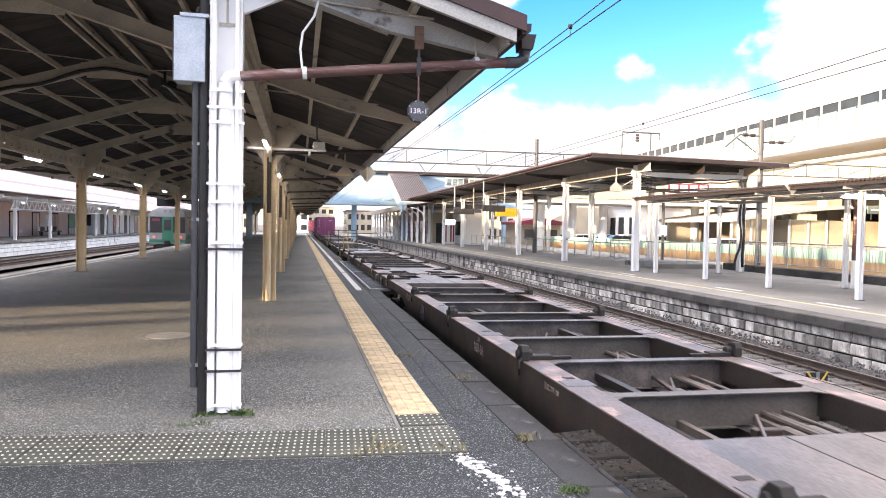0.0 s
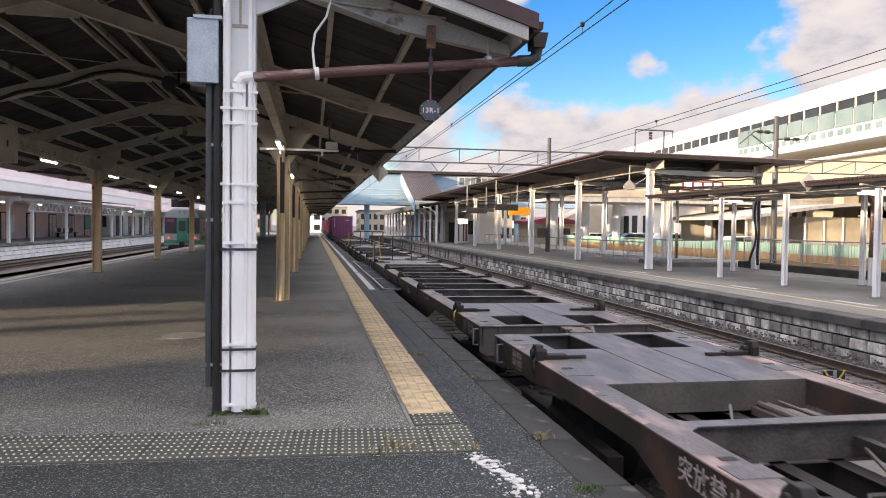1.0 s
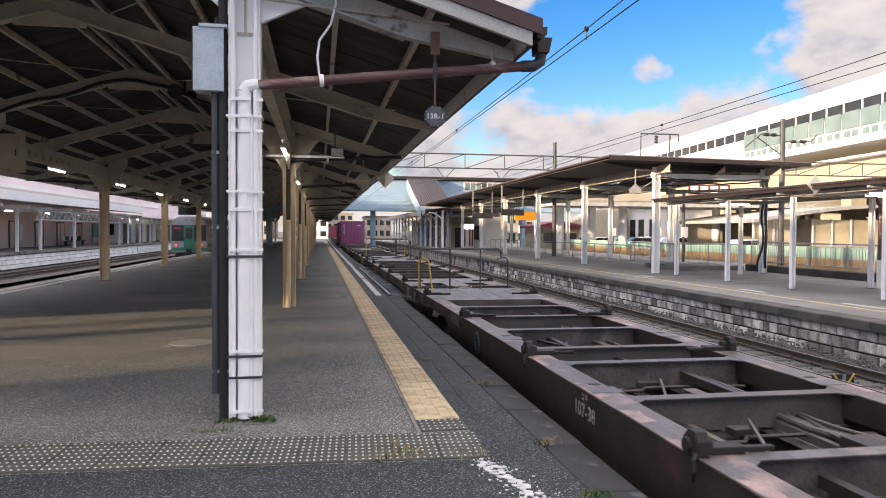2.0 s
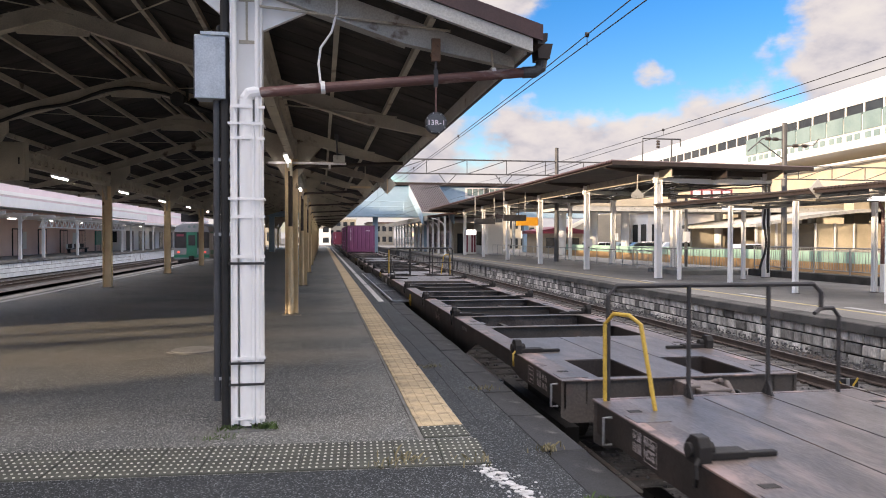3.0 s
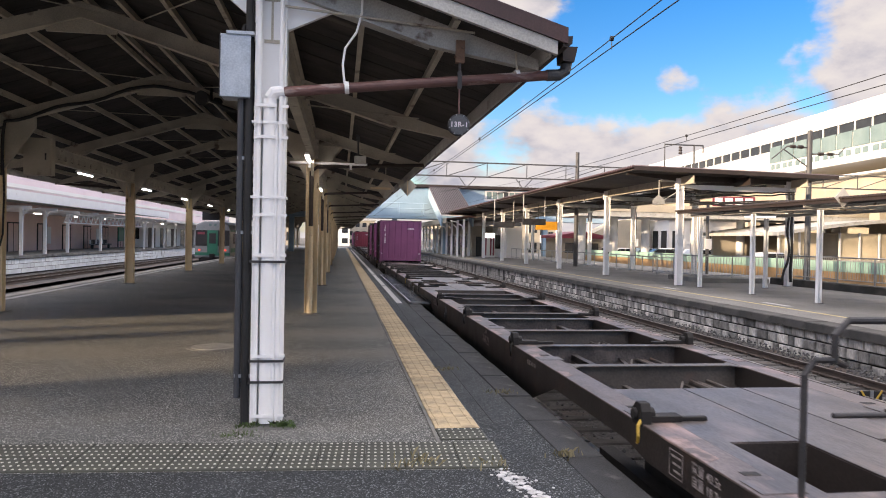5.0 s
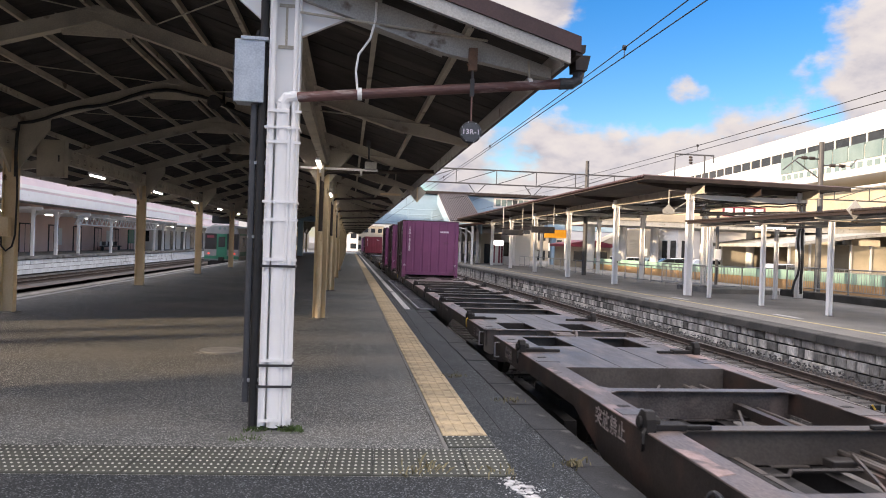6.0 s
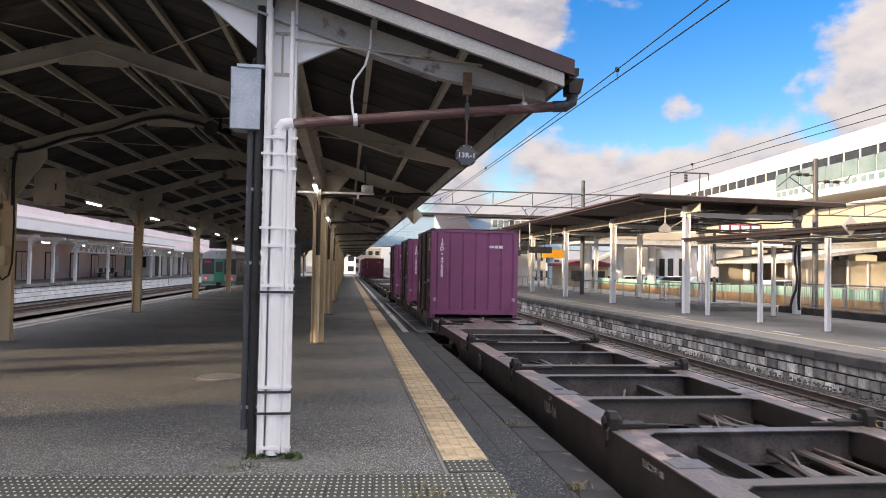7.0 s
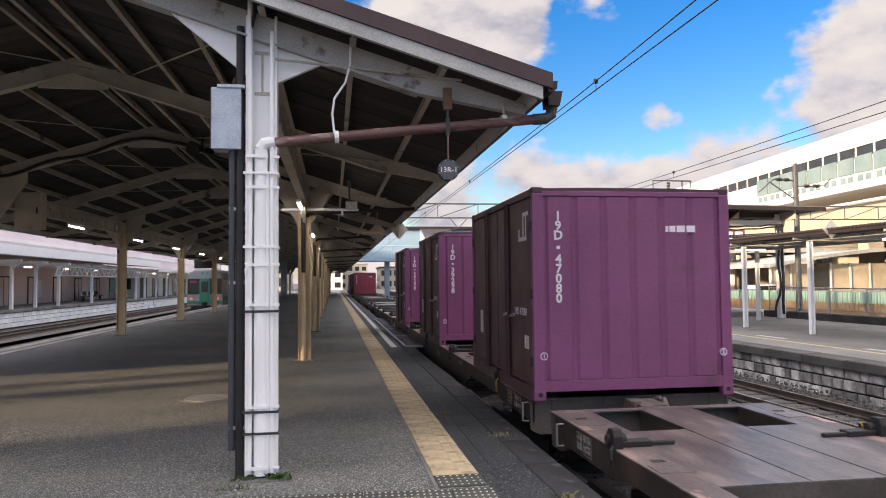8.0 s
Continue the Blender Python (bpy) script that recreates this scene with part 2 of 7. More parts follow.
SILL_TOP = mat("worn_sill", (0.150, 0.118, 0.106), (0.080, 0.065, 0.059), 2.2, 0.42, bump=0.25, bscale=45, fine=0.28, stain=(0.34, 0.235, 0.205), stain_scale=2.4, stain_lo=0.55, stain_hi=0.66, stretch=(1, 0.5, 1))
OLIVE = mat("olive_steel", (0.112, 0.096, 0.084), (0.068, 0.058, 0.051), 1.5, 0.5, bump=0.2, bscale=40, fine=0.15, stain=(0.13, 0.09, 0.075), stain_scale=2.0, stain_lo=0.6)
BARE = mat("bare_worn_steel", (0.36, 0.245, 0.215), (0.22, 0.155, 0.135), 6.0, 0.45, bump=0.2, bscale=60, fine=0.2, stain=(0.10, 0.075, 0.065), stain_scale=7.0, stain_lo=0.5, stain_hi=0.62)
# grime plus the shade under the deck, both put into one near-black
WAGON_DARK = mat("grimy_steel_shaded", (0.018, 0.016, 0.015), (0.010, 0.009, 0.009), 2.0, 0.7, bump=0.3)
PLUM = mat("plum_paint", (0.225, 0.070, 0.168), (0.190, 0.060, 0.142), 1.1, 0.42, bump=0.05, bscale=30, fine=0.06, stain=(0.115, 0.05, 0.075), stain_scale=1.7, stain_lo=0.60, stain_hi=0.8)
# the same plum with the shade of sides and roof put into the colour
PLUM_SHADED = mat("plum_shaded_side", (0.075, 0.032, 0.045), (0.058, 0.026, 0.036), 1.1, 0.45, bump=0.05, stain=(0.07, 0.03, 0.04), stain_scale=1.5)
RED = mat("red_paint", (0.22, 0.035, 0.06), (0.17, 0.03, 0.05), 1.1, 0.45)
STENCIL = mat("worn_stencil", (0.42, 0.38, 0.37), (0.20, 0.18, 0.17), 14.0, 0.7)
LETTER = mat("white_lettering", (0.80, 0.74, 0.80), (0.7, 0.65, 0.7), 8.0, 0.6)
RAIL_TOP = mat("rail_steel", (0.36, 0.33, 0.31), (0.26, 0.235, 0.22), 2.0, 0.3, metal=0.8)
RAIL_RUST = mat("rail_rust", (0.075, 0.055, 0.046), (0.048, 0.036, 0.031), 3.0, 0.85, bump=0.4)
SLEEPER = mat("sleeper", (0.085, 0.078, 0.072), (0.05, 0.046, 0.043), 3.0, 0.9, bump=0.4, rand=0.15)
TUBE = glow("lamp_tube", (1.0, 0.96, 0.88), 10.0)
TUBE_FAR = glow("lamp_tube_far", (1.0, 0.96, 0.88), 4.0)
SLAT = mat("slat_paint", (0.045, 0.030, 0.035), (0.032, 0.021, 0.026), 2.0, 0.5)
PALE_PINK = mat("pale_pink_wall", (0.80, 0.68, 0.70), (0.74, 0.62, 0.64), 0.4, 0.7)
YELLOW_PAINT = mat("yellow_paint", (0.62, 0.42, 0.07), (0.5, 0.33, 0.05), 5.0, 0.5)
STATION_WHITE = mat("white_panel", (0.80, 0.79, 0.77), (0.74, 0.73, 0.71), 0.2, 0.55, fine=0.03)
PALE_WALL = mat("pale_render", (0.46, 0.41, 0.325), (0.38, 0.34, 0.27), 0.5, 0.8)
PINK_WALL = mat("pink_wall", (0.80, 0.60, 0.53), (0.72, 0.53, 0.47), 0.5, 0.7)
WINDOW = mat("dark_glass", (0.035, 0.04, 0.045), (0.022, 0.025, 0.03), 0.6, 0.12)
PALE_GLASS = mat("pale_glass", (0.20, 0.27, 0.27), (0.15, 0.215, 0.22), 0.5, 0.15)
SKY_BLUE = mat("pale_blue_paint", (0.34, 0.47, 0.58), (0.28, 0.41, 0.52), 0.6, 0.5)
GREEN = mat("green_paint", (0.03, 0.20, 0.13), (0.025, 0.16, 0.10), 1.0, 0.4)
ORANGE = mat("orange_sign", (0.72, 0.36, 0.03), (0.65, 0.30, 0.02), 2.0, 0.5)
WEED = mat("weed", (0.07, 0.12, 0.03), (0.05, 0.08, 0.02), 8.0, 0.8)
DRY = mat("dry_grass", (0.24, 0.21, 0.12), (0.16, 0.14, 0.08), 8.0, 0.9)


# ---- mesh building ----
class Shape:
    """Collects simple solids into one mesh."""

    def __init__(self):
        self.v, self.f, self.mi = [], [], []

    def add(self, verts, faces, mi=0):
        o = len(self.v)
        self.v += [tuple(p) for p in verts]
        self.f += [tuple(i + o for i in q) for q in faces]
        self.mi += [mi] * len(faces)
        return self

    def box(self, x0, x1, y0, y1, z0, z1, mi=0):
        return self.add([(x, y, z) for z in (z0, z1) for y in (y0, y1) for x in (x0, x1)],
                        [(0, 2, 3, 1), (4, 5, 7, 6), (0, 1, 5, 4), (2, 6, 7, 3), (0, 4, 6, 2), (1, 3, 7, 5)], mi)

    def slab(self, x0, x1, y0, y1, z0, z1, c=0.01, mi=0):
        """A box whose upper rim is chamfered."""
        v = [(x0, y0, z0), (x1, y0, z0), (x1, y1, z0), (x0, y1, z0), (x0, y0, z1 - c), (x1, y0, z1 - c), (x1, y1, z1 - c), (x0, y1, z1 - c),
             (x0 + c, y0 + c, z1), (x1 - c, y0 + c, z1), (x1 - c, y1 - c, z1), (x0 + c, y1 - c, z1)]
        f = [(3, 2, 1, 0), (8, 9, 10, 11)]
        for a in range(4):
            b = (a + 1) % 4
            f += [(a, b, b + 4, a + 4), (a + 4, b + 4, b + 8, a + 8)]
        return self.add(v, f, mi)

    def prism(self, poly, lo, hi, axis="y", mi=0):
        """A polygon pushed from lo to hi along an axis. For y the polygon is in (x, z), for x in (y, z), for z in (x, y)."""
        def at(p, d):
            return {"y": (p[0], d, p[1]), "x": (d, p[0], p[1]), "z": (p[0], p[1], d)}[axis]
        n = len(poly)
        return self.add([at(p, lo) for p in poly] + [at(p, hi) for p in poly],
                        [tuple(range(n)), tuple(range(2 * n - 1, n - 1, -1))] + [(i, i + n, (i + 1) % n + n, (i + 1) % n) for i in range(n)], mi)

    def rod(self, p, q, r, seg=10, r2=None, mi=0):
        p, q = Vector(p), Vector(q)
        d = (q - p).normalized()
        a = d.orthogonal().normalized()
        b = d.cross(a)
        r2 = r if r2 is None else r2
        ring = [a * math.cos(2 * math.pi * i / seg) + b * math.sin(2 * math.pi * i / seg) for i in range(seg)]
        return self.add([p + k * r for k in ring] + [q + k * r2 for k in ring],
                        [tuple(range(seg - 1, -1, -1)), tuple(range(seg, 2 * seg))] + [(i, (i + 1) % seg, (i + 1) % seg + seg, i + seg) for i in range(seg)], mi)

    def beam(self, p, q, w, h, mi=0):
        """A straight bar of section w (level) by h between two points."""
        p, q = Vector(p), Vector(q)
        d = (q - p).normalized()
        up = Vector((0, 0, 1)) if abs(d.z) < 0.95 else Vector((0, 1, 0))
        s = d.cross(up).normalized()
        u = s.cross(d)
        c = [s * (w / 2) + u * (h / 2), s * (-w / 2) + u * (h / 2), s * (-w / 2) - u * (h / 2), s * (w / 2) - u * (h / 2)]
        return self.add([p + k for k in c] + [q + k for k in c], [(3, 2, 1, 0), (4, 5, 6, 7)] + [(i, (i + 1) % 4, (i + 1) % 4 + 4, i + 4) for i in range(4)], mi)

    def path(self, pts, r, seg=8, mi=0):
        """One continuous tube through the points."""
        pts = [Vector(p) for p in pts]
        n = len(pts)
        v, f = [], []
        a = None
        for i in range(n):
            d = (pts[min(i + 1, n - 1)] - pts[max(i - 1, 0)]).normalized()
            a = d.orthogonal().normalized() if a is None else (a - d * a.dot(d)).normalized()
            b = d.cross(a)
            v += [pts[i] + (a * math.cos(2 * math.pi * k / seg) + b * math.sin(2 * math.pi * k / seg)) * r for k in range(seg)]
        for i in range(n - 1):
            for k in range(seg):
                q = (k + 1) % seg
                f.append((i * seg + k, i * seg + q, (i + 1) * seg + q, (i + 1) * seg + k))
        f += [tuple(range(seg - 1, -1, -1)), tuple(range((n - 1) * seg, n * seg))]
        return self.add(v, f, mi)

    def mesh(self, name, mats, smooth=False):
        me = bpy.data.meshes.new(name)
        me.from_pydata(self.v, [], self.f)
        for m in (mats if isinstance(mats, (list, tuple)) else [mats]):
            me.materials.append(m)
        me.polygons.foreach_set("material_index", self.mi)
        bm = bmesh.new()
        bm.from_mesh(me)
        bmesh.ops.recalc_face_normals(bm, faces=bm.faces)
        bm.to_mesh(me)
        bm.free()
        if smooth:
            me.polygons.foreach_set("use_smooth", [True] * len(me.polygons))
        return me


def part(name, sh, mats, parent=None, label="", bevel=0.0, smooth=False):
    ob = new(name, sh.mesh(name, mats, smooth))
    ob.parent = parent
    if label:
        ob["label"] = label
    if bevel:
        b = ob.modifiers.new("edge", "BEVEL")
        b.width, b.segments, b.limit_method = bevel, 2, "ANGLE"
    return ob


def thing(name, label, category, group="", at=None, kind=""):
    ob = new(name)
    tagged(ob, label, category, group, kind)
    if at is not None:
        ob.matrix_basis = at
    return ob


def piece(name, me, parent, m):
    ob = new(name, me)
    ob.parent = parent
    ob.matrix_basis = m
    return ob


def text(name, words, size, m, material, parent, extrude=0.001, spread=1.0, weight=0.0):
    """Built-in lettering turned into a mesh part; m places it (x along the line, z out of the surface)."""
    cu = bpy.data.curves.new(name, "FONT")
    cu.body, cu.size, cu.extrude, cu.align_x, cu.align_y = words, size, extrude, "CENTER", "CENTER"
    cu.space_character, cu.offset, cu.resolution_u = spread, weight, 3
    tmp = new(name, cu)
    me = bpy.data.meshes.new_from_object(tmp.evaluated_get(bpy.context.evaluated_depsgraph_get()))
    bpy.data.objects.remove(tmp)
    me.materials.clear()
    me.materials.append(material)
    ob = new(name, me)
    ob.parent = parent
    ob.matrix_basis = m
    return ob


rng = random.Random(7)

# ---- ground, tracks ----
Y0, Y1 = -8.0, 150.0


def build_ground():
    sh = Shape()
    sh.add([(-900, -900, -0.92), (900, -900, -0.92), (900, 2600, -0.92), (-900, 2600, -0.92)], [(0, 1, 2, 3)])
    tagged(part("ground", sh, EARTH), "grey-brown yard ground reaching the horizon", "ground", kind="structure")
    sh = Shape()
    for cx, w in ((3.54, 1.38), (9.0, 1.75), (-10.6, 1.5), (-16.5, 2.7), (-13.4, 1.4)):
        sh.box(cx - w, cx + w, Y0, 220, -0.93, -0.86)
    tagged(part("ballast_bed", sh, BALLAST), "dark rusty crushed-stone track ballast", "ballast", kind="structure")


def build_track(cx, near, label):
    """Two flat-bottom rails on sleepers; the pieces near the platform are single sleepers."""
    tr = thing("railway_track", label, "track", "tracks", kind="structure")
    prof = [(-0.062, -0.153), (0.062, -0.153), (0.062, -0.135), (0.012, -0.115), (0.012, -0.04), (0.033, -0.028), (0.033, 0.0), (-0.033, 0.0), (-0.033, -0.028), (-0.012, -0.04), (-0.012, -0.115), (-0.062, -0.135)]
    for sx in (-0.567, 0.567):
        sh = Shape().prism([(cx + sx + px, -0.675 + pz) for px, pz in prof], Y0, 200)
        sh.box(cx + sx - 0.03, cx + sx + 0.03, Y0, 200, -0.6755, -0.673, 1)
        part("rail", sh, [RAIL_RUST, RAIL_TOP], tr, "rusty rail with a polished running surface")
    me = Shape().slab(-1.0, 1.0, -0.11, 0.11, -0.12, 0.0, 0.02).mesh("sleeper", SLEEPER)
    for i in range(near):
        piece("sleeper", me, tr, pose(cx + rng.uniform(-0.03, 0.03), 2.0 + i * 0.62, -0.835))
    # rail fastenings
    sh = Shape()
    for i in range(near):
        for sx in (-0.567, 0.567):
            for s in (-0.09, 0.09):
                sh.box(cx + sx + s - 0.03, cx + sx + s + 0.03, 2.0 + i * 0.62 - 0.05, 2.0 + i * 0.62 + 0.05, -0.84, -0.79)
    tagged(part("rail_clips", sh, RAIL_RUST, tr), kind="stuff")
    return tr


def build_stones():
    """Loose ballast lying on the bed beside the tracks."""
    r = random.Random(3)
    sh = Shape()
    for _ in range(7000):
        u = r.random()
        y = 6 + 34 * u * u
        x = r.choice((r.uniform(9.65, 10.72), r.uniform(9.65, 10.72), r.uniform(7.2, 9.6), r.uniform(2.2, 4.9)))
        s = r.uniform(0.018, 0.042)
        z = -0.86 + s * 0.4 + (0.12 * max(0, (x - 10.0)) if x > 10 else 0)
        d = [Vector((r.uniform(0.7, 1.2) * s * a, r.uniform(0.7, 1.2) * s * b, r.uniform(0.6, 1.0) * s * c)) for a, b, c in ((1, 0, 0), (-1, 0, 0), (0, 1, 0), (0, -1, 0), (0, 0, 1), (0, 0, -1))]
        rot = Euler((r.uniform(0, 6), r.uniform(0, 6), r.uniform(0, 6))).to_matrix()
        c = Vector((x, y, z))
        sh.add([c + rot @ k for k in d], [(0, 2, 4), (2, 1, 4), (1, 3, 4), (3, 0, 4), (2, 0, 5), (1, 2, 5), (3, 1, 5), (0, 3, 5)])
    tagged(part("ballast_stones", sh, STONES), "loose grey crushed stones beside the rails", "ballast", kind="stuff")


build_ground()
build_stones()


# ---- the platform we stand on ----
PX0, PX1 = -9.1, 2.13


def build_platform():
    # the older asphalt ends along the slanting tactile crossing
    ya, yb = 5.772, 5.262
    sh = Shape().prism([(PX0 + 0.36, ya), (1.285, yb), (1.285, Y1), (PX0 + 0.36, Y1)], -0.3, 0.0, "z")
    plat = tagged(part("platform", sh, ASPHALT), "dark worn asphalt station platform with pale chippings", "platform", kind="structure")
    sh = Shape().box(PX0 + 0.1, PX1 - 0.1, Y0, Y1, -0.93, -0.3)
    part("platform_wall", sh, CONCRETE, plat, "grimy concrete wall below the platform edge")
    part("side_strip", Shape().box(1.287, 1.775, yb, Y1, -0.3, -0.001), ASPHALT_NEW, plat, "darker newer asphalt beside the platform edge")
    part("near_field", Shape().prism([(PX0 + 0.36, Y0), (1.775, Y0), (1.775, yb - 0.002), (1.287, yb - 0.002), (PX0 + 0.36, ya - 0.002)], -0.3, -0.001, "z"), ASPHALT_NEW, plat, "darker newer asphalt field")
    # edge stones, one by one where near
    lens, y, far = [1.05, 1.18, 0.92], Y0, Shape()
    mes = [Shape().slab(-0.175, 0.175, 0.004, n - 0.004, -0.24, 0.0, 0.014).mesh("edge_stone", KERB) for n in lens]
    pale = [Shape().slab(-0.175, 0.175, 0.004, n - 0.004, -0.24, 0.0, 0.014).mesh("edge_stone", PALE_EDGE) for n in lens]
    while y < Y1:
        k = rng.randrange(3)
        if y < 60:
            piece("edge_stone", mes[k], plat, pose(1.955 + rng.uniform(-0.006, 0.006), y, rng.uniform(-0.008, 0.004)))
            piece("edge_stone", pale[k], plat, pose(PX0 + 0.18, y, rng.uniform(-0.006, 0.004)))
        else:
            far.slab(1.78, 2.13, y, y + lens[k] - 0.008, -0.24, 0)
            far.slab(PX0, PX0 + 0.35, y, y + lens[k] - 0.008, -0.24, 0)
        y += lens[k]
    tagged(part("edge_stones_far", far, KERB, plat), kind="stuff")
    # line on the far side, lane line on the near side
    sh = Shape().box(-8.52, -8.36, Y0, Y1, 0.0, 0.004)
    part("line", sh, PAINT_WHITE, plat, "faded pale line along the platform edge")
    sh = Shape()
    r = random.Random(5)
    y = 19.2
    while y < 110:
        n = r.uniform(3, 9)
        sh.slab(1.50, 1.66, y, y + n, 0.0, 0.012, 0.005)
        y += n + r.uniform(0.05, 0.6)
    part("line", sh, PAINT_WHITE, plat, "worn white line beside the tactile paving")
    return plat


PLATFORM = build_platform()


def tile_mesh(w, d, kind):
    sh = Shape().slab(0.002, w - 0.002, 0.002, d - 0.002, -0.02, 0.012, 0.004)
    if kind == "bars":
        for i in range(4):
            x = w * (i + 0.5) / 4
            sh.slab(x - 0.014, x + 0.014, 0.02, d - 0.02, 0.012, 0.017, 0.0025)
    else:
        nx, ny = 7, 4
        for i in range(nx):
            for j in range(ny):
                sh.rod((w * (i + 0.5) / nx, d * (j + 0.5) / ny, 0.010), (w * (i + 0.5) / nx, d * (j + 0.5) / ny, 0.017), 0.0125, 6, 0.008, 1)
    return sh


def build_tactile():
    strip = thing("tactile_strip", "sand-yellow ribbed tactile paving strip with worn dirty patches", "tactile paving", kind="structure")
    w, d = 0.41, 0.40
    me = tile_mesh(w, d, "bars").mesh("tile", [YELLOW, DOT])
    far = Shape()
    n = 0
    y = 6.42
    while y < 125:
        if n < 190:
            piece("tile", me, strip, pose(0.865 + rng.uniform(-0.003, 0.003), y, rng.uniform(-0.002, 0.002)))
        else:
            far.box(0.865, 0.865 + w - 0.004, y, y + d - 0.006, -0.01, 0.012)
            for i in range(4):
                x = 0.865 + w * (i + 0.5) / 4
                far.box(x - 0.014, x + 0.014, y, y + d - 0.006, 0.012, 0.017)
        y += d
        n += 1
    tagged(part("tiles_far", far, YELLOW, strip), kind="stuff")
    # cross strip of domed tiles, a little askew
    cross = thing("tactile_crossing", "dark grey-green domed tactile paving band with pale dots", "tactile paving", at=pose(1.28, 5.27, 0, 0, 0, -2.9), kind="structure")
    cross.rotation_euler = (0, 0, radians(-2.9))
    me = tile_mesh(0.36, 0.345, "dots").mesh("tile", [TILE_GREY, DOT])
    for j in range(2):
        for i in range(20):
            piece("tile", me, cross, pose(-(i + 1) * 0.362, j * 0.348, rng.uniform(-0.002, 0.002)))
    # one domed tile closes the yellow strip
    me2 = tile_mesh(0.41, 0.36, "dots").mesh("tile", [TILE_GREY, DOT])
    piece("tile", me2, strip, pose(0.865, 6.05, 0))
    # thin kerb beside the strip
    sh = Shape()
    r = random.Random(9)
    y = 5.95
    while y < 70:
        n = r.uniform(0.5, 1.4)
        sh.slab(0.825, 0.858, y, y + n - 0.015, -0.01, 0.013 + r.uniform(-0.003, 0.002), 0.004)
        y += n
    part("border", sh, CONCRETE, strip, "pale concrete border beside the tiles")


build_tactile()

# ---- canopy over the platform ----
RIDGE_X, RIDGE_Z, SLOPE, EAVE_R, EAVE_L = -3.95, 5.41, 0.306, 1.95, -9.85
PILLAR_YS = [6.72 + 9.72 * i for i in range(13)]
ROW_R, ROW_L = -0.66, -7.25
YG = 6.32                     # the near gable end
YE = PILLAR_YS[-1] + 2


def roof_z(x):
    return RIDGE_Z - SLOPE * abs(x - RIDGE_X)


def rafter(sh, y, t=0.10, depth=0.24, drop=0.19):
    """A cranked steel rafter from eave to eave with a flat gusset at the ridge."""
    hi = [(EAVE_L + 0.15, roof_z(EAVE_L + 0.15) - drop), (RIDGE_X, RIDGE_Z - drop), (EAVE_R - 0.12, roof_z(EAVE_R - 0.12) - drop)]
    for a, b, tip in ((hi[1], hi[2], 0.10), (hi[1], hi[0], 0.10)):
        sh.prism([a, b, (b[0], b[1] - tip), (a[0] + (b[0] - a[0]) * 0.82, a[1] + (b[1] - a[1]) * 0.82 - depth), (a[0], a[1] - depth)], y - t / 2, y + t / 2)
        # flanges
        sh.beam((a[0], y, a[1] - depth), (a[0] + (b[0] - a[0]) * 0.82, y, a[1] + (b[1] - a[1]) * 0.82 - depth), t + 0.07, 0.02)
    sh.prism([(RIDGE_X - 0.62, RIDGE_Z - drop - 0.16), (RIDGE_X + 0.62, RIDGE_Z - drop - 0.16), (RIDGE_X + 0.5, RIDGE_Z - drop - 0.47), (RIDGE_X - 0.5, RIDGE_Z - drop - 0.47)], y - 0.02, y + 0.02)


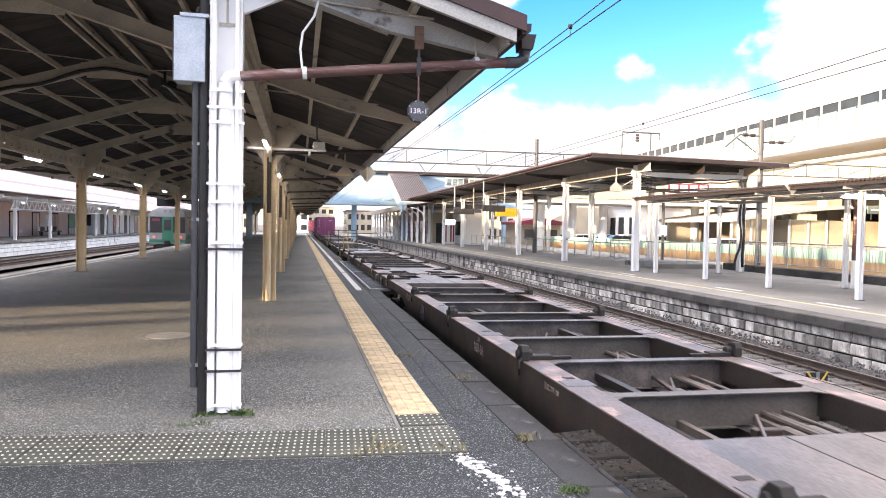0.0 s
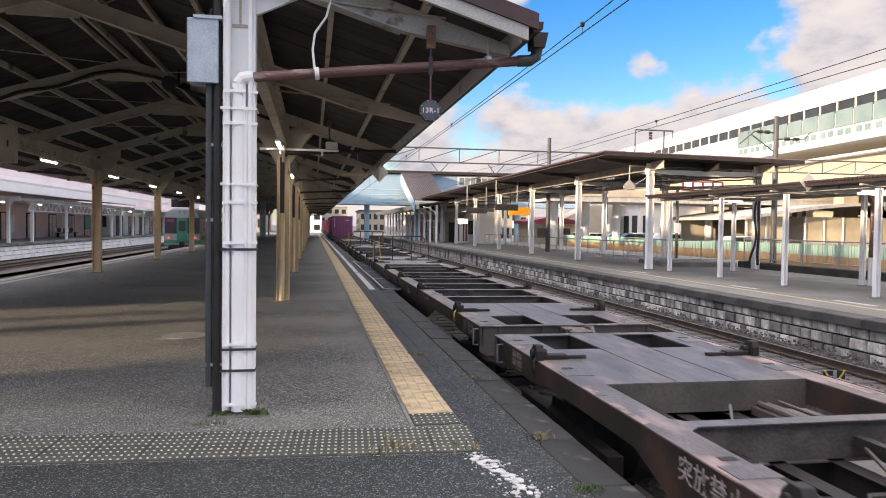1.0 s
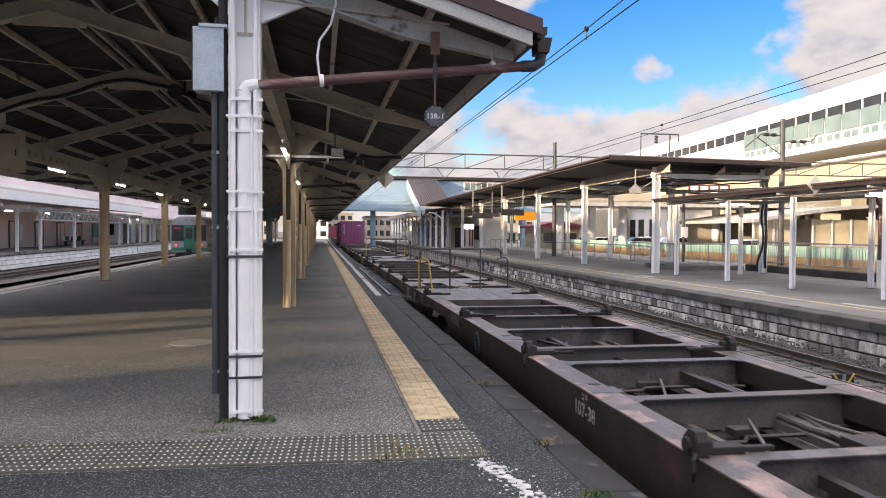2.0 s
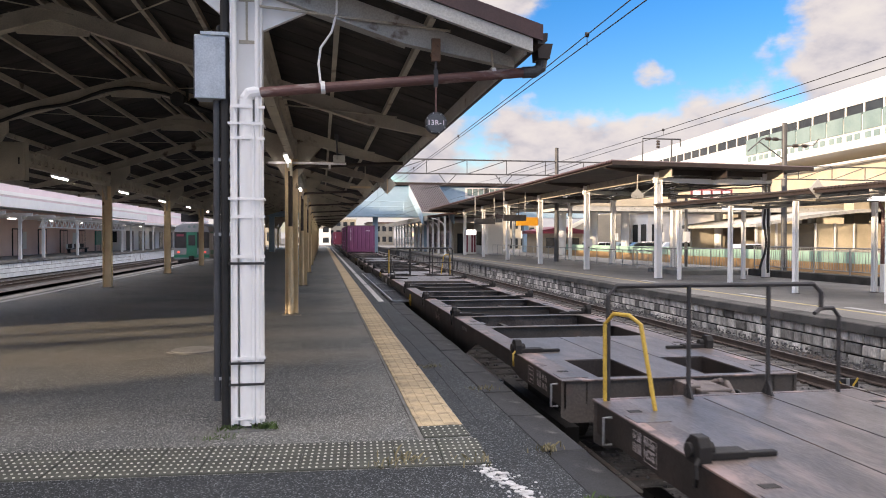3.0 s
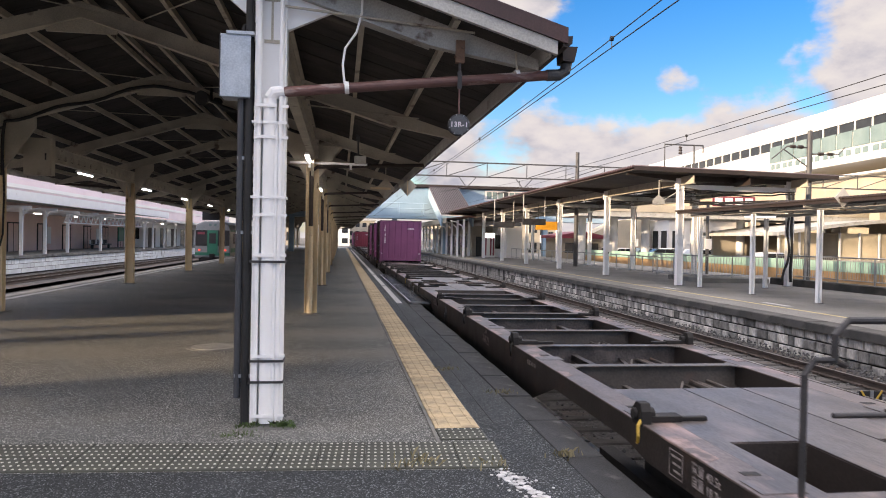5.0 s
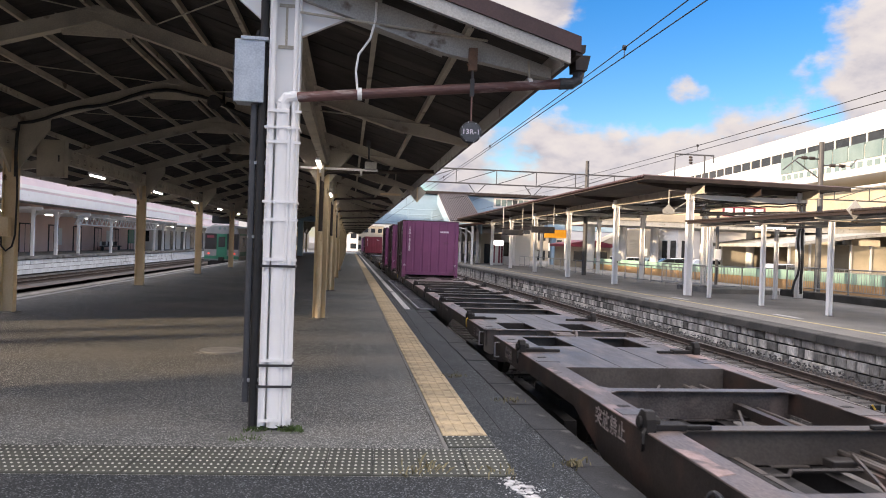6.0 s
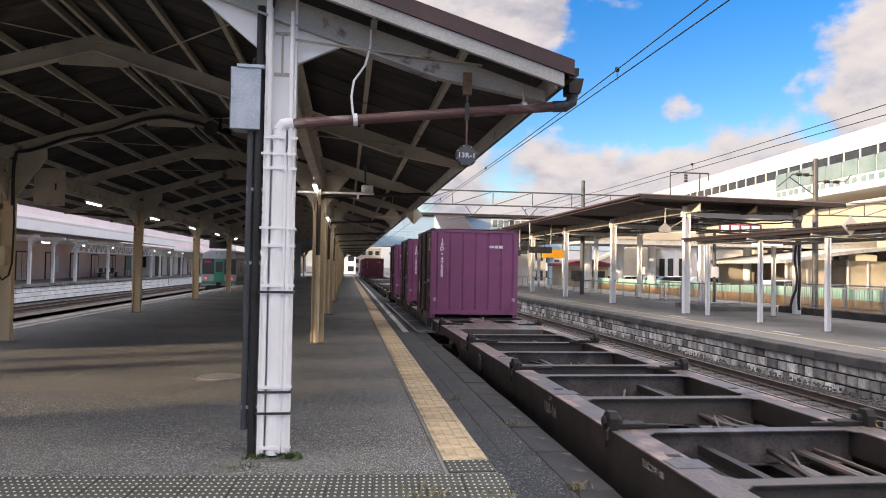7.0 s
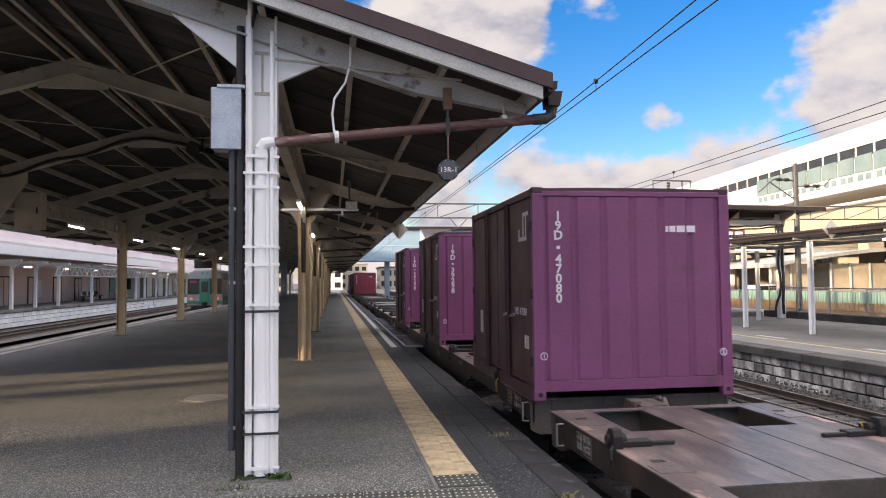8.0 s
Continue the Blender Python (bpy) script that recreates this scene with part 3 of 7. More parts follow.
def build_canopy():
    can = thing("platform_canopy", "long dark gabled platform canopy on steel frames, boarded underside", "canopy")
    # roof sheets
    for side, xe in (("r", EAVE_R), ("l", EAVE_L)):
        z = roof_z(xe)
        sh = Shape().prism([(RIDGE_X, RIDGE_Z), (xe, z), (xe, z - 0.045), (RIDGE_X, RIDGE_Z - 0.045)], YG, YE, "y", 0)
        part("roof", sh, ROOF_TOP, can, "maroon metal roof sheet")
        sgn = 1 if xe > RIDGE_X else -1
        # boarding: lapped boards laid from ridge to eave, seams a little open and uneven
        rb = random.Random(14)
        y, far = YG + 0.05, Shape()
        while y < YE - 0.5:
            w = rb.uniform(0.34, 0.44)
            o = rb.uniform(0.0, 0.014)
            xm = xe - sgn * 0.13
            poly = [(RIDGE_X, RIDGE_Z - 0.047), (xm, roof_z(xm) - 0.047), (xm, roof_z(xm) - 0.064 - o), (RIDGE_X, RIDGE_Z - 0.064 - o)]
            if y < 60:
                part("board", Shape().prism(poly, y + 0.007, y + w), ROOF_UNDER, can)
            else:
                far.prism(poly, y + 0.007, y + w)
            y += w
        tagged(part("boards_far", far, ROOF_UNDER, can), kind="stuff")
        # purlins: slim angles, a close pair at the ridge
        for off in ((0.12, 0.78, 1.62, 2.46, 3.30, 4.12, 4.95) if sgn > 0 else (0.12, 1.05, 1.86, 2.68, 3.50, 4.30, 5.12)):
            x = RIDGE_X + sgn * off
            sh = Shape().box(x - 0.007, x + 0.007, YG + 0.1, YE, roof_z(x) - 0.195, roof_z(x) - 0.083)
            sh.box(x - 0.03, x + 0.03, YG + 0.1, YE, roof_z(x) - 0.203, roof_z(x) - 0.193)
            part("purlin", sh, TRUSS, can)
        # fascia board and gutter
        sh = Shape().box(xe - sgn * 0.10 - 0.015, xe - sgn * 0.10 + 0.015, YG + 0.05, YE, z - 0.20, z - 0.02)
        part("fascia", sh, BARGE, can)
        sh = Shape().prism([(xe - sgn * 0.02, z - 0.03), (xe + sgn * 0.09, z - 0.02), (xe + sgn * 0.085, z - 0.09), (xe + sgn * 0.05, z - 0.12), (xe, z - 0.12)], YG - 0.03, YE)
        part("gutter", sh, BROWN, can, "dark brown rain gutter")
    # near gable: maroon flashing above, grey barge board below
    for sgn, xe in ((1, EAVE_R + 0.04), (-1, EAVE_L - 0.04)):
        z = roof_z(xe)
        sh = Shape().prism([(RIDGE_X, RIDGE_Z + 0.06), (xe, z + 0.06), (xe, z - 0.085), (RIDGE_X, RIDGE_Z - 0.085)], YG - 0.05, YG - 0.005)
        x = RIDGE_X + sgn * 3.9
        sh.box(x - 0.012, x + 0.012, YG - 0.056, YG - 0.05, roof_z(x) - 0.08, roof_z(x) + 0.06)
        part("flashing", sh, ROOF_TOP, can, "maroon metal verge flashing")
        xe2 = xe - sgn * 0.09
        sh = Shape().prism([(RIDGE_X, RIDGE_Z - 0.088), (xe2, roof_z(xe2) - 0.088), (xe2, roof_z(xe2) - 0.21), (RIDGE_X, RIDGE_Z - 0.21)], YG - 0.03, YG + 0.02)
        part("barge_board", sh, BARGE, can, "pale grey barge board with flaking paint")
    # rafters, on the pillars and half way between
    y = PILLAR_YS[0]
    i = 0
    while y < YE:
        sh = Shape()
        rafter(sh, y)
        part("rafter", sh, BARGE if i == 0 else TRUSS, can, "pale painted cranked steel rafter")
        y += 4.86
        i += 1
    # thin tie rods
    sh = Shape()
    y = PILLAR_YS[0]
    while y < 46:
        sh.rod((ROW_R + 0.1, y - 0.08, 3.80), (EAVE_R - 0.75, y - 0.08, 3.66), 0.012, 6)
        sh.rod((RIDGE_X + 0.6, y + 0.02, 4.9), (ROW_R - 0.2, y + 0.02, 4.15), 0.012, 6)
        sh.rod((RIDGE_X - 2.4, y + 0.05, roof_z(RIDGE_X - 2.4) - 0.3), (RIDGE_X + 0.3, y + 4.8, 5.05), 0.010, 6)
        sh.rod((ROW_R - 0.2, y + 0.1, 4.1), (RIDGE_X + 0.9, y + 4.7, 4.95), 0.010, 6)
        y += 4.86
    part("tie_rod", sh, TRUSS, can, "thin steel bracing rods")
    # punched longitudinal girders over the pillar rows
    for x in (ROW_R, ROW_L):
        for j, ya in enumerate(PILLAR_YS[:-1]):
            yb = PILLAR_YS[j + 1]
            sh = Shape()
            sh.box(x - 0.07, x + 0.07, ya, yb, 3.86, 3.89)
            sh.box(x - 0.07, x + 0.07, ya, yb, 3.48, 3.51)
            sh.box(x - 0.01, x + 0.01, ya, yb, 3.51, 3.60)
            sh.box(x - 0.01, x + 0.01, ya, yb, 3.74, 3.86)
            yy = ya
            while yy < yb:
                sh.box(x - 0.01, x + 0.01, yy, min(yy + 0.30, yb), 3.60, 3.74)
                yy += 0.48
            ym = (ya + yb) / 2
            sh.prism([(x - 0.9, roof_z(x - 0.9) - 0.30), (x + 0.9, roof_z(x + 0.9) - 0.30), (x + 0.12, 3.9), (x - 0.12, 3.9)], ym - 0.04, ym + 0.04)
            part("girder", sh, TRUSS, can, "cream-painted girder with punched holes")
    return can


CANOPY = build_canopy()


def pillar_shape(sh, h, w=0.13):
    """Two channels back to back: an H section."""
    sh.box(-w, w, -0.008, 0.008, 0.0, h)
    for s in (-1, 1):
        sh.box(s * w - 0.012, s * w + 0.012, -0.09, 0.09, 0.0, h)


def build_pillars():
    first = None
    for row, xr in ((0, ROW_R), (1, ROW_L)):
        for i, y in enumerate(PILLAR_YS):
            if row == 0 and i == 0:
                continue
            if first is None:
                p = thing("steel_pillar", "cream-painted steel canopy pillar with a dark brown drainpipe", "pillar", "canopy pillars", at=pose(xr, y, 0))
                sh = Shape()
                pillar_shape(sh, 3.48)
                part("shaft", sh, CREAM, p, bevel=0.004)
                sh = Shape()
                for s in (-1, 1):
                    sh.prism([(s * 0.13, 3.05), (s * 0.75, 3.95), (s * 0.75, roof_z(xr + s * 0.75) - 0.3), (s * 0.13, 3.99)], -0.03, 0.03)
                    sh.prism([(s * 0.08, 3.0), (s * 0.55, 3.48), (s * 0.55, 3.49), (s * 0.08, 3.49)], -0.03, 0.03, "x")
                part("bracket", sh, TRUSS, p)
                sh = Shape().rod((-0.02, -0.13, 1.95), (-0.02, -0.13, 3.2), 0.048, 10)
                sh.path([(-0.02, -0.13, 3.2), (0.1, -0.13, 3.3), (2.5, -0.13, 3.42)], 0.042, 10)
                part("drainpipe", sh, BROWN, p, "dark brown drainpipe")
                sh = Shape().rod((-0.02, -0.13, 0.0), (-0.02, -0.13, 1.97), 0.062, 12)
                part("pipe_sleeve", sh, CREAM, p)
                sh = Shape().slab(-0.2, 0.2, -0.22, 0.16, -0.01, 0.02, 0.008)
                part("base_plate", sh, CONCRETE, p)
                first = p
                base = p
            else:
                c = copy_thing(base, pose(xr, y, 0))
                if row == 1:
                    c.matrix_basis = pose(xr, y, 0, 0, 0, 180)
    return base


build_pillars()


def build_white_pillar():
    """The white pillar at the gable: H section, three conduits, straps, rain pipe and the black cable pipe."""
    p = thing("white_pillar", "white-painted steel pillar with strapped conduits and a drainpipe", "pillar", "canopy pillars", at=pose(-0.66, 6.74, 0))
    sh = Shape()
    sh.box(-0.14, 0.14, -0.01, 0.01, 0, 4.2)
    for s in (-1, 1):
        sh.box(s * 0.128 - 0.012, s * 0.128 + 0.012, -0.10, 0.10, 0, 4.2)
    part("shaft", sh, STEEL_WHITE, p, bevel=0.004)
    sh = Shape().prism([(0.14, 3.60), (0.62, 3.83), (1.35, 3.70), (1.35, roof_z(0.69) - 0.32), (0.14, roof_z(-0.52) - 0.3)], -0.03, 0.03)
    sh.prism([(-0.14, 3.66), (-0.82, 4.22), (-0.82, roof_z(-1.48) - 0.3), (-0.14, roof_z(-0.8) - 0.3)], -0.03, 0.03)
    part("haunch", sh, STEEL_WHITE, p, "white welded haunch plate")
    sh = Shape().rod((0.0, -0.085, 0.03), (0.0, -0.085, 2.96), 0.062, 18)
    sh.rod((0.0, -0.085, 2.3), (0.0, -0.085, 2.36), 0.066, 18).rod((0.0, -0.085, 0.03), (0.0, -0.085, 2.3), 0.0645, 18)
    sh.path([(0.0, -0.085, 2.96), (0.03, -0.09, 3.01), (0.12, -0.09, 3.03)], 0.062, 14)
    part("drainpipe", sh, STEEL_WHITE, p, "white plastic rain pipe", smooth=False)
    for x, r, top in ((-0.10, 0.024, 4.5), (0.098, 0.022, 4.05), (0.06, 0.016, 2.75), (0.135, 0.015, 2.6)):
        sh = Shape().rod((x, -0.112 if x < 0.12 else -0.05, 0.05), (x, -0.112 if x < 0.12 else -0.05, top), r, 10)
        part("conduit", sh, STEEL_WHITE, p)
    sh = Shape().path([(-0.10, -0.11, 4.05), (-0.06, -0.12, 4.22), (0.03, -0.13, 4.36), (0.14, -0.13, 4.42)], 0.02, 8)
    part("cable", sh, BLACK, p, "black cable bent under the verge")
    for z in (0.405, 0.595, 1.49, 2.07, 2.74):
        sh = Shape().box(-0.155, 0.155, -0.152, -0.146, z - 0.011, z + 0.011)
        sh.box(-0.155, -0.149, -0.15, 0.1, z - 0.011, z + 0.011).box(0.149, 0.155, -0.15, 0.1, z - 0.011, z + 0.011)
        part("strap", sh, DARK_STEEL if z < 1.6 else STEEL_WHITE, p)
    for z in (0.10, 0.64, 1.55, 1.91, 2.61, 2.89):
        part("clamp", Shape().box(-0.13, 0.06, -0.156, -0.148, z - 0.014, z + 0.014).box(0.10, 0.165, -0.13, -0.12, z - 0.012, z + 0.012), STEEL_WHITE, p)
    # black pipe and its grey sleeve
    sh = Shape().rod((-0.190, -0.06, 0.0), (-0.190, -0.06, 4.1), 0.038, 10)
    part("black_pipe", sh, BLACK, p, "black cable pipe")
    sh = Shape().rod((-0.262, -0.05, 0.25), (-0.262, -0.05, 2.95), 0.031, 12)
    part("grey_pipe", sh, NAVY_PIPE, p, "dark grey conduit below the box")
    for z in (1.75, 2.42, 0.45):
        sh = Shape().box(-0.285, -0.13, -0.075, -0.055, z - 0.015, z + 0.015)
        part("clip", sh, ZINC, p)
    # concrete footing with weeds
    sh = Shape().slab(-0.22, 0.24, -0.24, 0.16, -0.02, 0.012, 0.008)
    part("footing", sh, CONCRETE, p, "cracked concrete footing")
    return p


build_white_pillar()


def build_gable_things():
    b = thing("junction_box", "pale blue-grey galvanised cable box on the white pillar", "electrical box", at=pose(-0.965, 6.72, 2.955))
    part("body", Shape().box(-0.125, 0.125, -0.09, 0.09, 0, 0.555), GALV, b, bevel=0.006)
    part("lid", Shape().box(-0.135, 0.13, -0.115, -0.088, 0.0, 0.56), GALV, b, bevel=0.006)
    part("rain_hood", Shape().prism([(-0.13, 0.556), (0.1, 0.556), (0.1, 0.580), (-0.13, 0.585)], -0.08, 0.16, "x"), GALV, b)
    part("hinge_strip", Shape().box(-0.140, -0.130, -0.116, 0.09, 0.01, 0.54), DARK_STEEL, b)
    part("cable", Shape().path([(0.05, 0.0, 0.58), (0.06, 0.0, 0.66), (0.12, 0.02, 0.70), (0.13, 0.02, 0.78)], 0.022, 8), BLACK, b, "black cable loop")
    d = thing("rain_downpipe", "maroon rain downpipe with peeling paint along the gable", "drainpipe", at=pose(0, 6.66, 0))
    part("pipe", Shape().path([(-0.54, 0, 3.03), (0.7, 0, 3.17), (1.78, -0.02, 3.285), (1.93, -0.02, 3.303)], 0.047, 14), PIPE, d)
    part("elbow", Shape().path([(1.90, -0.02, 3.30), (2.02, -0.02, 3.31), (2.08, -0.02, 3.35), (2.10, -0.02, 3.47)], 0.055, 14), GREY_PIPE, d, "dark grey elbow")
    part("hopper", Shape().prism([(2.03, 3.42), (2.14, 3.42), (2.17, 3.56), (2.02, 3.56)], -0.12, 0.08), BROWN, d)
    for x, z in ((0.02, 3.095), (1.62, 3.283)):
        part("clamp", Shape().rod((x - 0.02, 0, z - 0.003), (x + 0.02, 0, z), 0.058, 14), STEEL_WHITE, d)
    part("hanger", Shape().rod((1.62, 0, 3.3), (1.60, 0, 3.5), 0.010, 6), TRUSS, d)
    part("hose", Shape().path([(0.0, -0.02, 3.12), (-0.02, -0.02, 3.30), (0.0, -0.02, 3.45), (0.10, -0.02, 3.60), (0.145, -0.02, 3.78), (0.15, 0, 3.95)], 0.011, 8), STEEL_WHITE, d, "thin white hose")
    # round hanging sign
    s = thing("hanging_sign", "round dark grey hanging sign with white marking", "sign", at=pose(1.06, 6.62, 2.79))
    s.scale = (0.8, 0.8, 0.8)
    sh = Shape().rod((0, -0.03, 0), (0, 0.03, 0), 0.128, 28)
    part("disc", sh, DARK_STEEL, s, bevel=0.006)
    part("ring", Shape().rod((0, -0.038, 0), (0, -0.028, 0), 0.11, 28), mat("sign_face", (0.10, 0.105, 0.115), (0.08, 0.085, 0.095), 3.0, 0.4), s)
    part("rod", Shape().rod((0, 0, 0.12), (0, 0, 0.50), 0.011, 8), PIPE, s)
    part("coupling", Shape().box(-0.025, 0.025, -0.02, 0.02, 0.42, 0.62).rod((0, 0, 0.6), (0, 0, 0.75), 0.016, 8), DARK_STEEL, s)
    part("bracket", Shape().box(-0.05, 0.05, -0.03, 0.03, 0.72, 0.98).rod((-0.04, -0.05, 0.80), (-0.04, 0.05, 0.80), 0.02, 8).rod((0.03, -0.05, 0.9), (0.03, 0.05, 0.9), 0.02, 8), mat("rusty_bracket", (0.22, 0.12, 0.07), (0.12, 0.07, 0.045), 6.0, 0.7), s, "rusty steel bracket")
    for k in range(8):
        a = k * math.pi / 4 + 0.3
        part("bolt", Shape().rod((0.118 * math.cos(a), -0.04, 0.118 * math.sin(a)), (0.118 * math.cos(a), -0.028, 0.118 * math.sin(a)), 0.008, 6), ZINC, s)
    text("marking", "13R-1", 0.082, pose(0, -0.0395, 0, 90, 0, 0), LETTER, s, spread=1.08, weight=0.0015)


build_gable_things()


# ---- the freight train ----
LW, GAP = 19.82, 0.84
CX, DECK = 3.575, 0.33
RUN = [(0.0, -11.6), (1.0, -0.12), (2.0, 11.33), (3.0, 22.78), (4.0, 34.25), (4.5, 40.0), (5.0, 45.68), (6.0, 57.05), (6.5, 62.73), (7.0, 68.75), (7.5, 74.68), (8.0, 80.55)]
MOVING = []


def runs(ob, y):
    """Keep a thing of the train for motions()."""
    MOVING.append((ob, y))
    return ob


def side_sill(wg, n, s):
    """One side sill of a skeleton wagon: worn top flange, deepened web, inner web and bottom flange."""
    w = 1.27
    xo, xi = s * w, s * (w - 0.27)
    web = [(0.0, -0.012), (n, -0.012), (n, -0.28), (n - 1.6, -0.28), (n - 2.0, -0.22), (n - 4.0, -0.22), (n - 5.1, -0.58), (5.1, -0.58), (4.0, -0.22), (2.0, -0.22), (1.6, -0.28), (0.0, -0.28)]
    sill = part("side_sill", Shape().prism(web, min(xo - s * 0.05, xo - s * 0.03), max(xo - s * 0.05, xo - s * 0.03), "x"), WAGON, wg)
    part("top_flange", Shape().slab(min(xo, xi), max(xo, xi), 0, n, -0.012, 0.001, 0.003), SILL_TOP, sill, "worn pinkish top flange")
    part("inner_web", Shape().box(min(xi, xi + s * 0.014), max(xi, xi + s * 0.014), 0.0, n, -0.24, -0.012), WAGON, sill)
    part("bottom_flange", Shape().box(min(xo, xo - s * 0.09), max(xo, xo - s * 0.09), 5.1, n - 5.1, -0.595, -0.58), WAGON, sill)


def end_railing(wg, n, style):
    """Tubular railing: 'plain' and 'full' at the far end, 'near' at the near end with its grab rail on the other side."""
    e, q, m = (0.05, 1, -1) if style == "near" else (n - 0.05, -1, 1)     # end, inward step, mirror
    if style == "full":
        rl = part("railing", Shape().path([(-1.20, e, 0.95), (-1.15, e, 1.02), (1.05, e, 1.02), (1.12, e, 0.94), (1.12, e, -0.1)], 0.021, 8), DARK_STEEL, wg, "grey tubular end railing")
        part("yellow_post", Shape().rod((-1.20, e, 0.12), (-1.20, e, 0.96), 0.024, 8), YELLOW_PAINT, rl, "yellow painted corner post")
        part("rail_post", Shape().rod((-1.20, e, -0.1), (-1.20, e, 0.12), 0.022, 8), DARK_STEEL, rl)
        part("rail_bar", Shape().rod((-1.20, e, 0.50), (1.12, e, 0.50), 0.016, 8), DARK_STEEL, rl)
        part("brace", Shape().path([(-1.14, e, 0.72), (-1.12, e - 0.08, 0.60), (-1.02, e - 0.32, 0.02)], 0.016, 8), DARK_STEEL, rl)
        posts = (-0.42, 0.38)
    else:
        def at(x, d, z):
            return (m * x, e + q * d, z)
        rl = part("railing", Shape().path([at(-1.16, 0, -0.1), at(-1.16, 0, 0.90), at(-1.09, 0, 0.98), at(0.78, 0, 0.98), at(0.86, 0, 0.90), at(0.86, 0, 0.74)], 0.021, 8), DARK_STEEL, wg, "grey tubular end railing")
        part("side_loop", Shape().path([at(0.76, 0.05, 0.72), at(0.86, 0.0, 0.76), at(0.98, 0, 0.76), at(1.04, 0, 0.68), at(1.04, 0, -0.08)], 0.019, 8), DARK_STEEL, rl)
        part("grab_iron", Shape().path([at(-1.19, 0.01, -0.1), at(-1.19, 0, 0.66), at(-1.14, 0.07, 0.75), at(-1.06, 0.2, 0.75), at(-0.99, 0.27, 0.68), at(-0.92, 0.4, -0.02)], 0.018, 8), YELLOW_PAINT, rl, "yellow grab rail")
        posts = (-0.42, 0.34)
        if style == "near":
            part("rail_bar", Shape().rod(at(-1.16, 0, 0.45), at(0.86, 0, 0.45), 0.016, 8), DARK_STEEL, rl)
    for x in posts:
        part("rail_post", Shape().rod((m * x, e, -0.1), (m * x, e, 0.99), 0.020, 8), DARK_STEEL, rl)
        part("post_foot", Shape().prism([(e - 0.08, 0.0), (e + 0.08, 0.0), (e, 0.16)], m * x - 0.01, m * x + 0.01, "x"), DARK_STEEL, rl)


def build_wagon(kind, railing, code):
    n = LW - GAP
    wg = thing("container_wagon", "empty grey-brown flat container wagon with rusty worn deck", "freight wagon", "freight train wagons")
    if kind == 1:
        wg["label"] = "grey-brown flat container wagon with end railing and worn deck"
    w = 1.27
    for s in (-1, 1):
        side_sill(wg, n, s)
    # end plates with two openings each, and the plate behind them
    for e in (0, 1):
        def Y(a):
            return a if e == 0 else n - a
        def yb(a, b):
            return (min(Y(a), Y(b)), max(Y(a), Y(b)))
        hole = kind == 0 or e == 0
        if hole:
            for xa, xb in ((-0.30, 0.30), (-w + 0.27, -w + 0.42), (w - 0.42, w - 0.27)):
                part("deck_strip", Shape().box(xa, xb, *yb(0.1, 1.12), -0.012, 0.0), WAGON_TOP, wg)
            part("deck_strip", Shape().box(-w + 0.27, w - 0.27, *yb(0.0, 0.10), -0.012, 0.0), WAGON_TOP, wg)
            for xx in (-0.85, -0.30, 0.30, 0.85):
                part("well_side", Shape().box(xx - 0.006, xx + 0.006, *yb(0.1, 1.12), -0.30, -0.012), WAGON, wg)
            part("well_end", Shape().box(-0.85, 0.85, *yb(1.11, 1.12), -0.3, -0.012), WAGON, wg)
        else:
            part("deck_strip", Shape().box(-w + 0.27, w - 0.27, *yb(0.0, 1.12), -0.012, 0.0), WAGON_TOP, wg)
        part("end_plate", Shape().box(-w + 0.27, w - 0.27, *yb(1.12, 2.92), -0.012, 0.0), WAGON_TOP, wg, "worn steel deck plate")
        for xx in (-0.30, 0.30):
            part("weld_seam", Shape().box(xx - 0.006, xx + 0.006, *yb(0.1, 2.9), 0.0, 0.003), WAGON, wg)
        part("plate_edge", Shape().box(-w + 0.27, w - 0.27, *yb(2.905, 2.92), -0.28, -0.012), OLIVE, wg)
        sh = Shape().prism([(-w, -0.012), (w, -0.012), (w, -0.36), (w - 0.1, -0.42), (-w + 0.1, -0.42), (-w, -0.36)], *yb(0.0, 0.014), "y", 0)
        for xx in (-0.35, 0.35):
            sh.box(xx - 0.012, xx + 0.012, *yb(-0.05, 0.0), -0.40, -0.03)
        part("end_sill", sh, OLIVE, wg)
        part("end_lip", Shape().slab(-w, w, *yb(-0.03, 0.018), -0.011, 0.004, 0.002), SILL_TOP, wg, "bare worn edge of the end sill")
        # coupler and hoses
        sh = Shape().box(-0.10, 0.10, *yb(-0.22, 0.05), -0.26, -0.02).box(-0.16, 0.16, *yb(-0.42, -0.2), -0.24, -0.0)
        sh.box(-0.2, -0.1, *yb(-0.41, -0.3), -0.2, 0.02).rod((0.12, Y(-0.05), -0.1), (0.2, Y(-0.38), 0.03), 0.03, 8)
        part("coupler", sh, RUST, wg, "rusty knuckle coupler", bevel=0.02)
        part("brake_hose", Shape().path([(0.5, Y(0.0), -0.15), (0.5, Y(-0.2), -0.13), (0.48, Y(-0.35), -0.2), (0.48, Y(-0.41), -0.3)], 0.022, 8), BLACK, wg)
        # bogie
        bo = part("bogie", Shape().box(-0.9, 0.9, *yb(1.2, 2.4), -0.75, -0.50).box(-1.05, -0.9, *yb(0.5, 3.1), -0.78, -0.60).box(0.9, 1.05, *yb(0.5, 3.1), -0.78, -0.60), WAGON_DARK, wg, "grimy three-piece bogie, darkened with the shade under the deck")
        for wy in (1.58, 2.48):
            for s in (-1, 1):
                part("wheel", Shape().rod((s * 0.51, Y(wy), -0.60), (s * 0.64, Y(wy), -0.60), 0.40, 24), WAGON_DARK, bo)
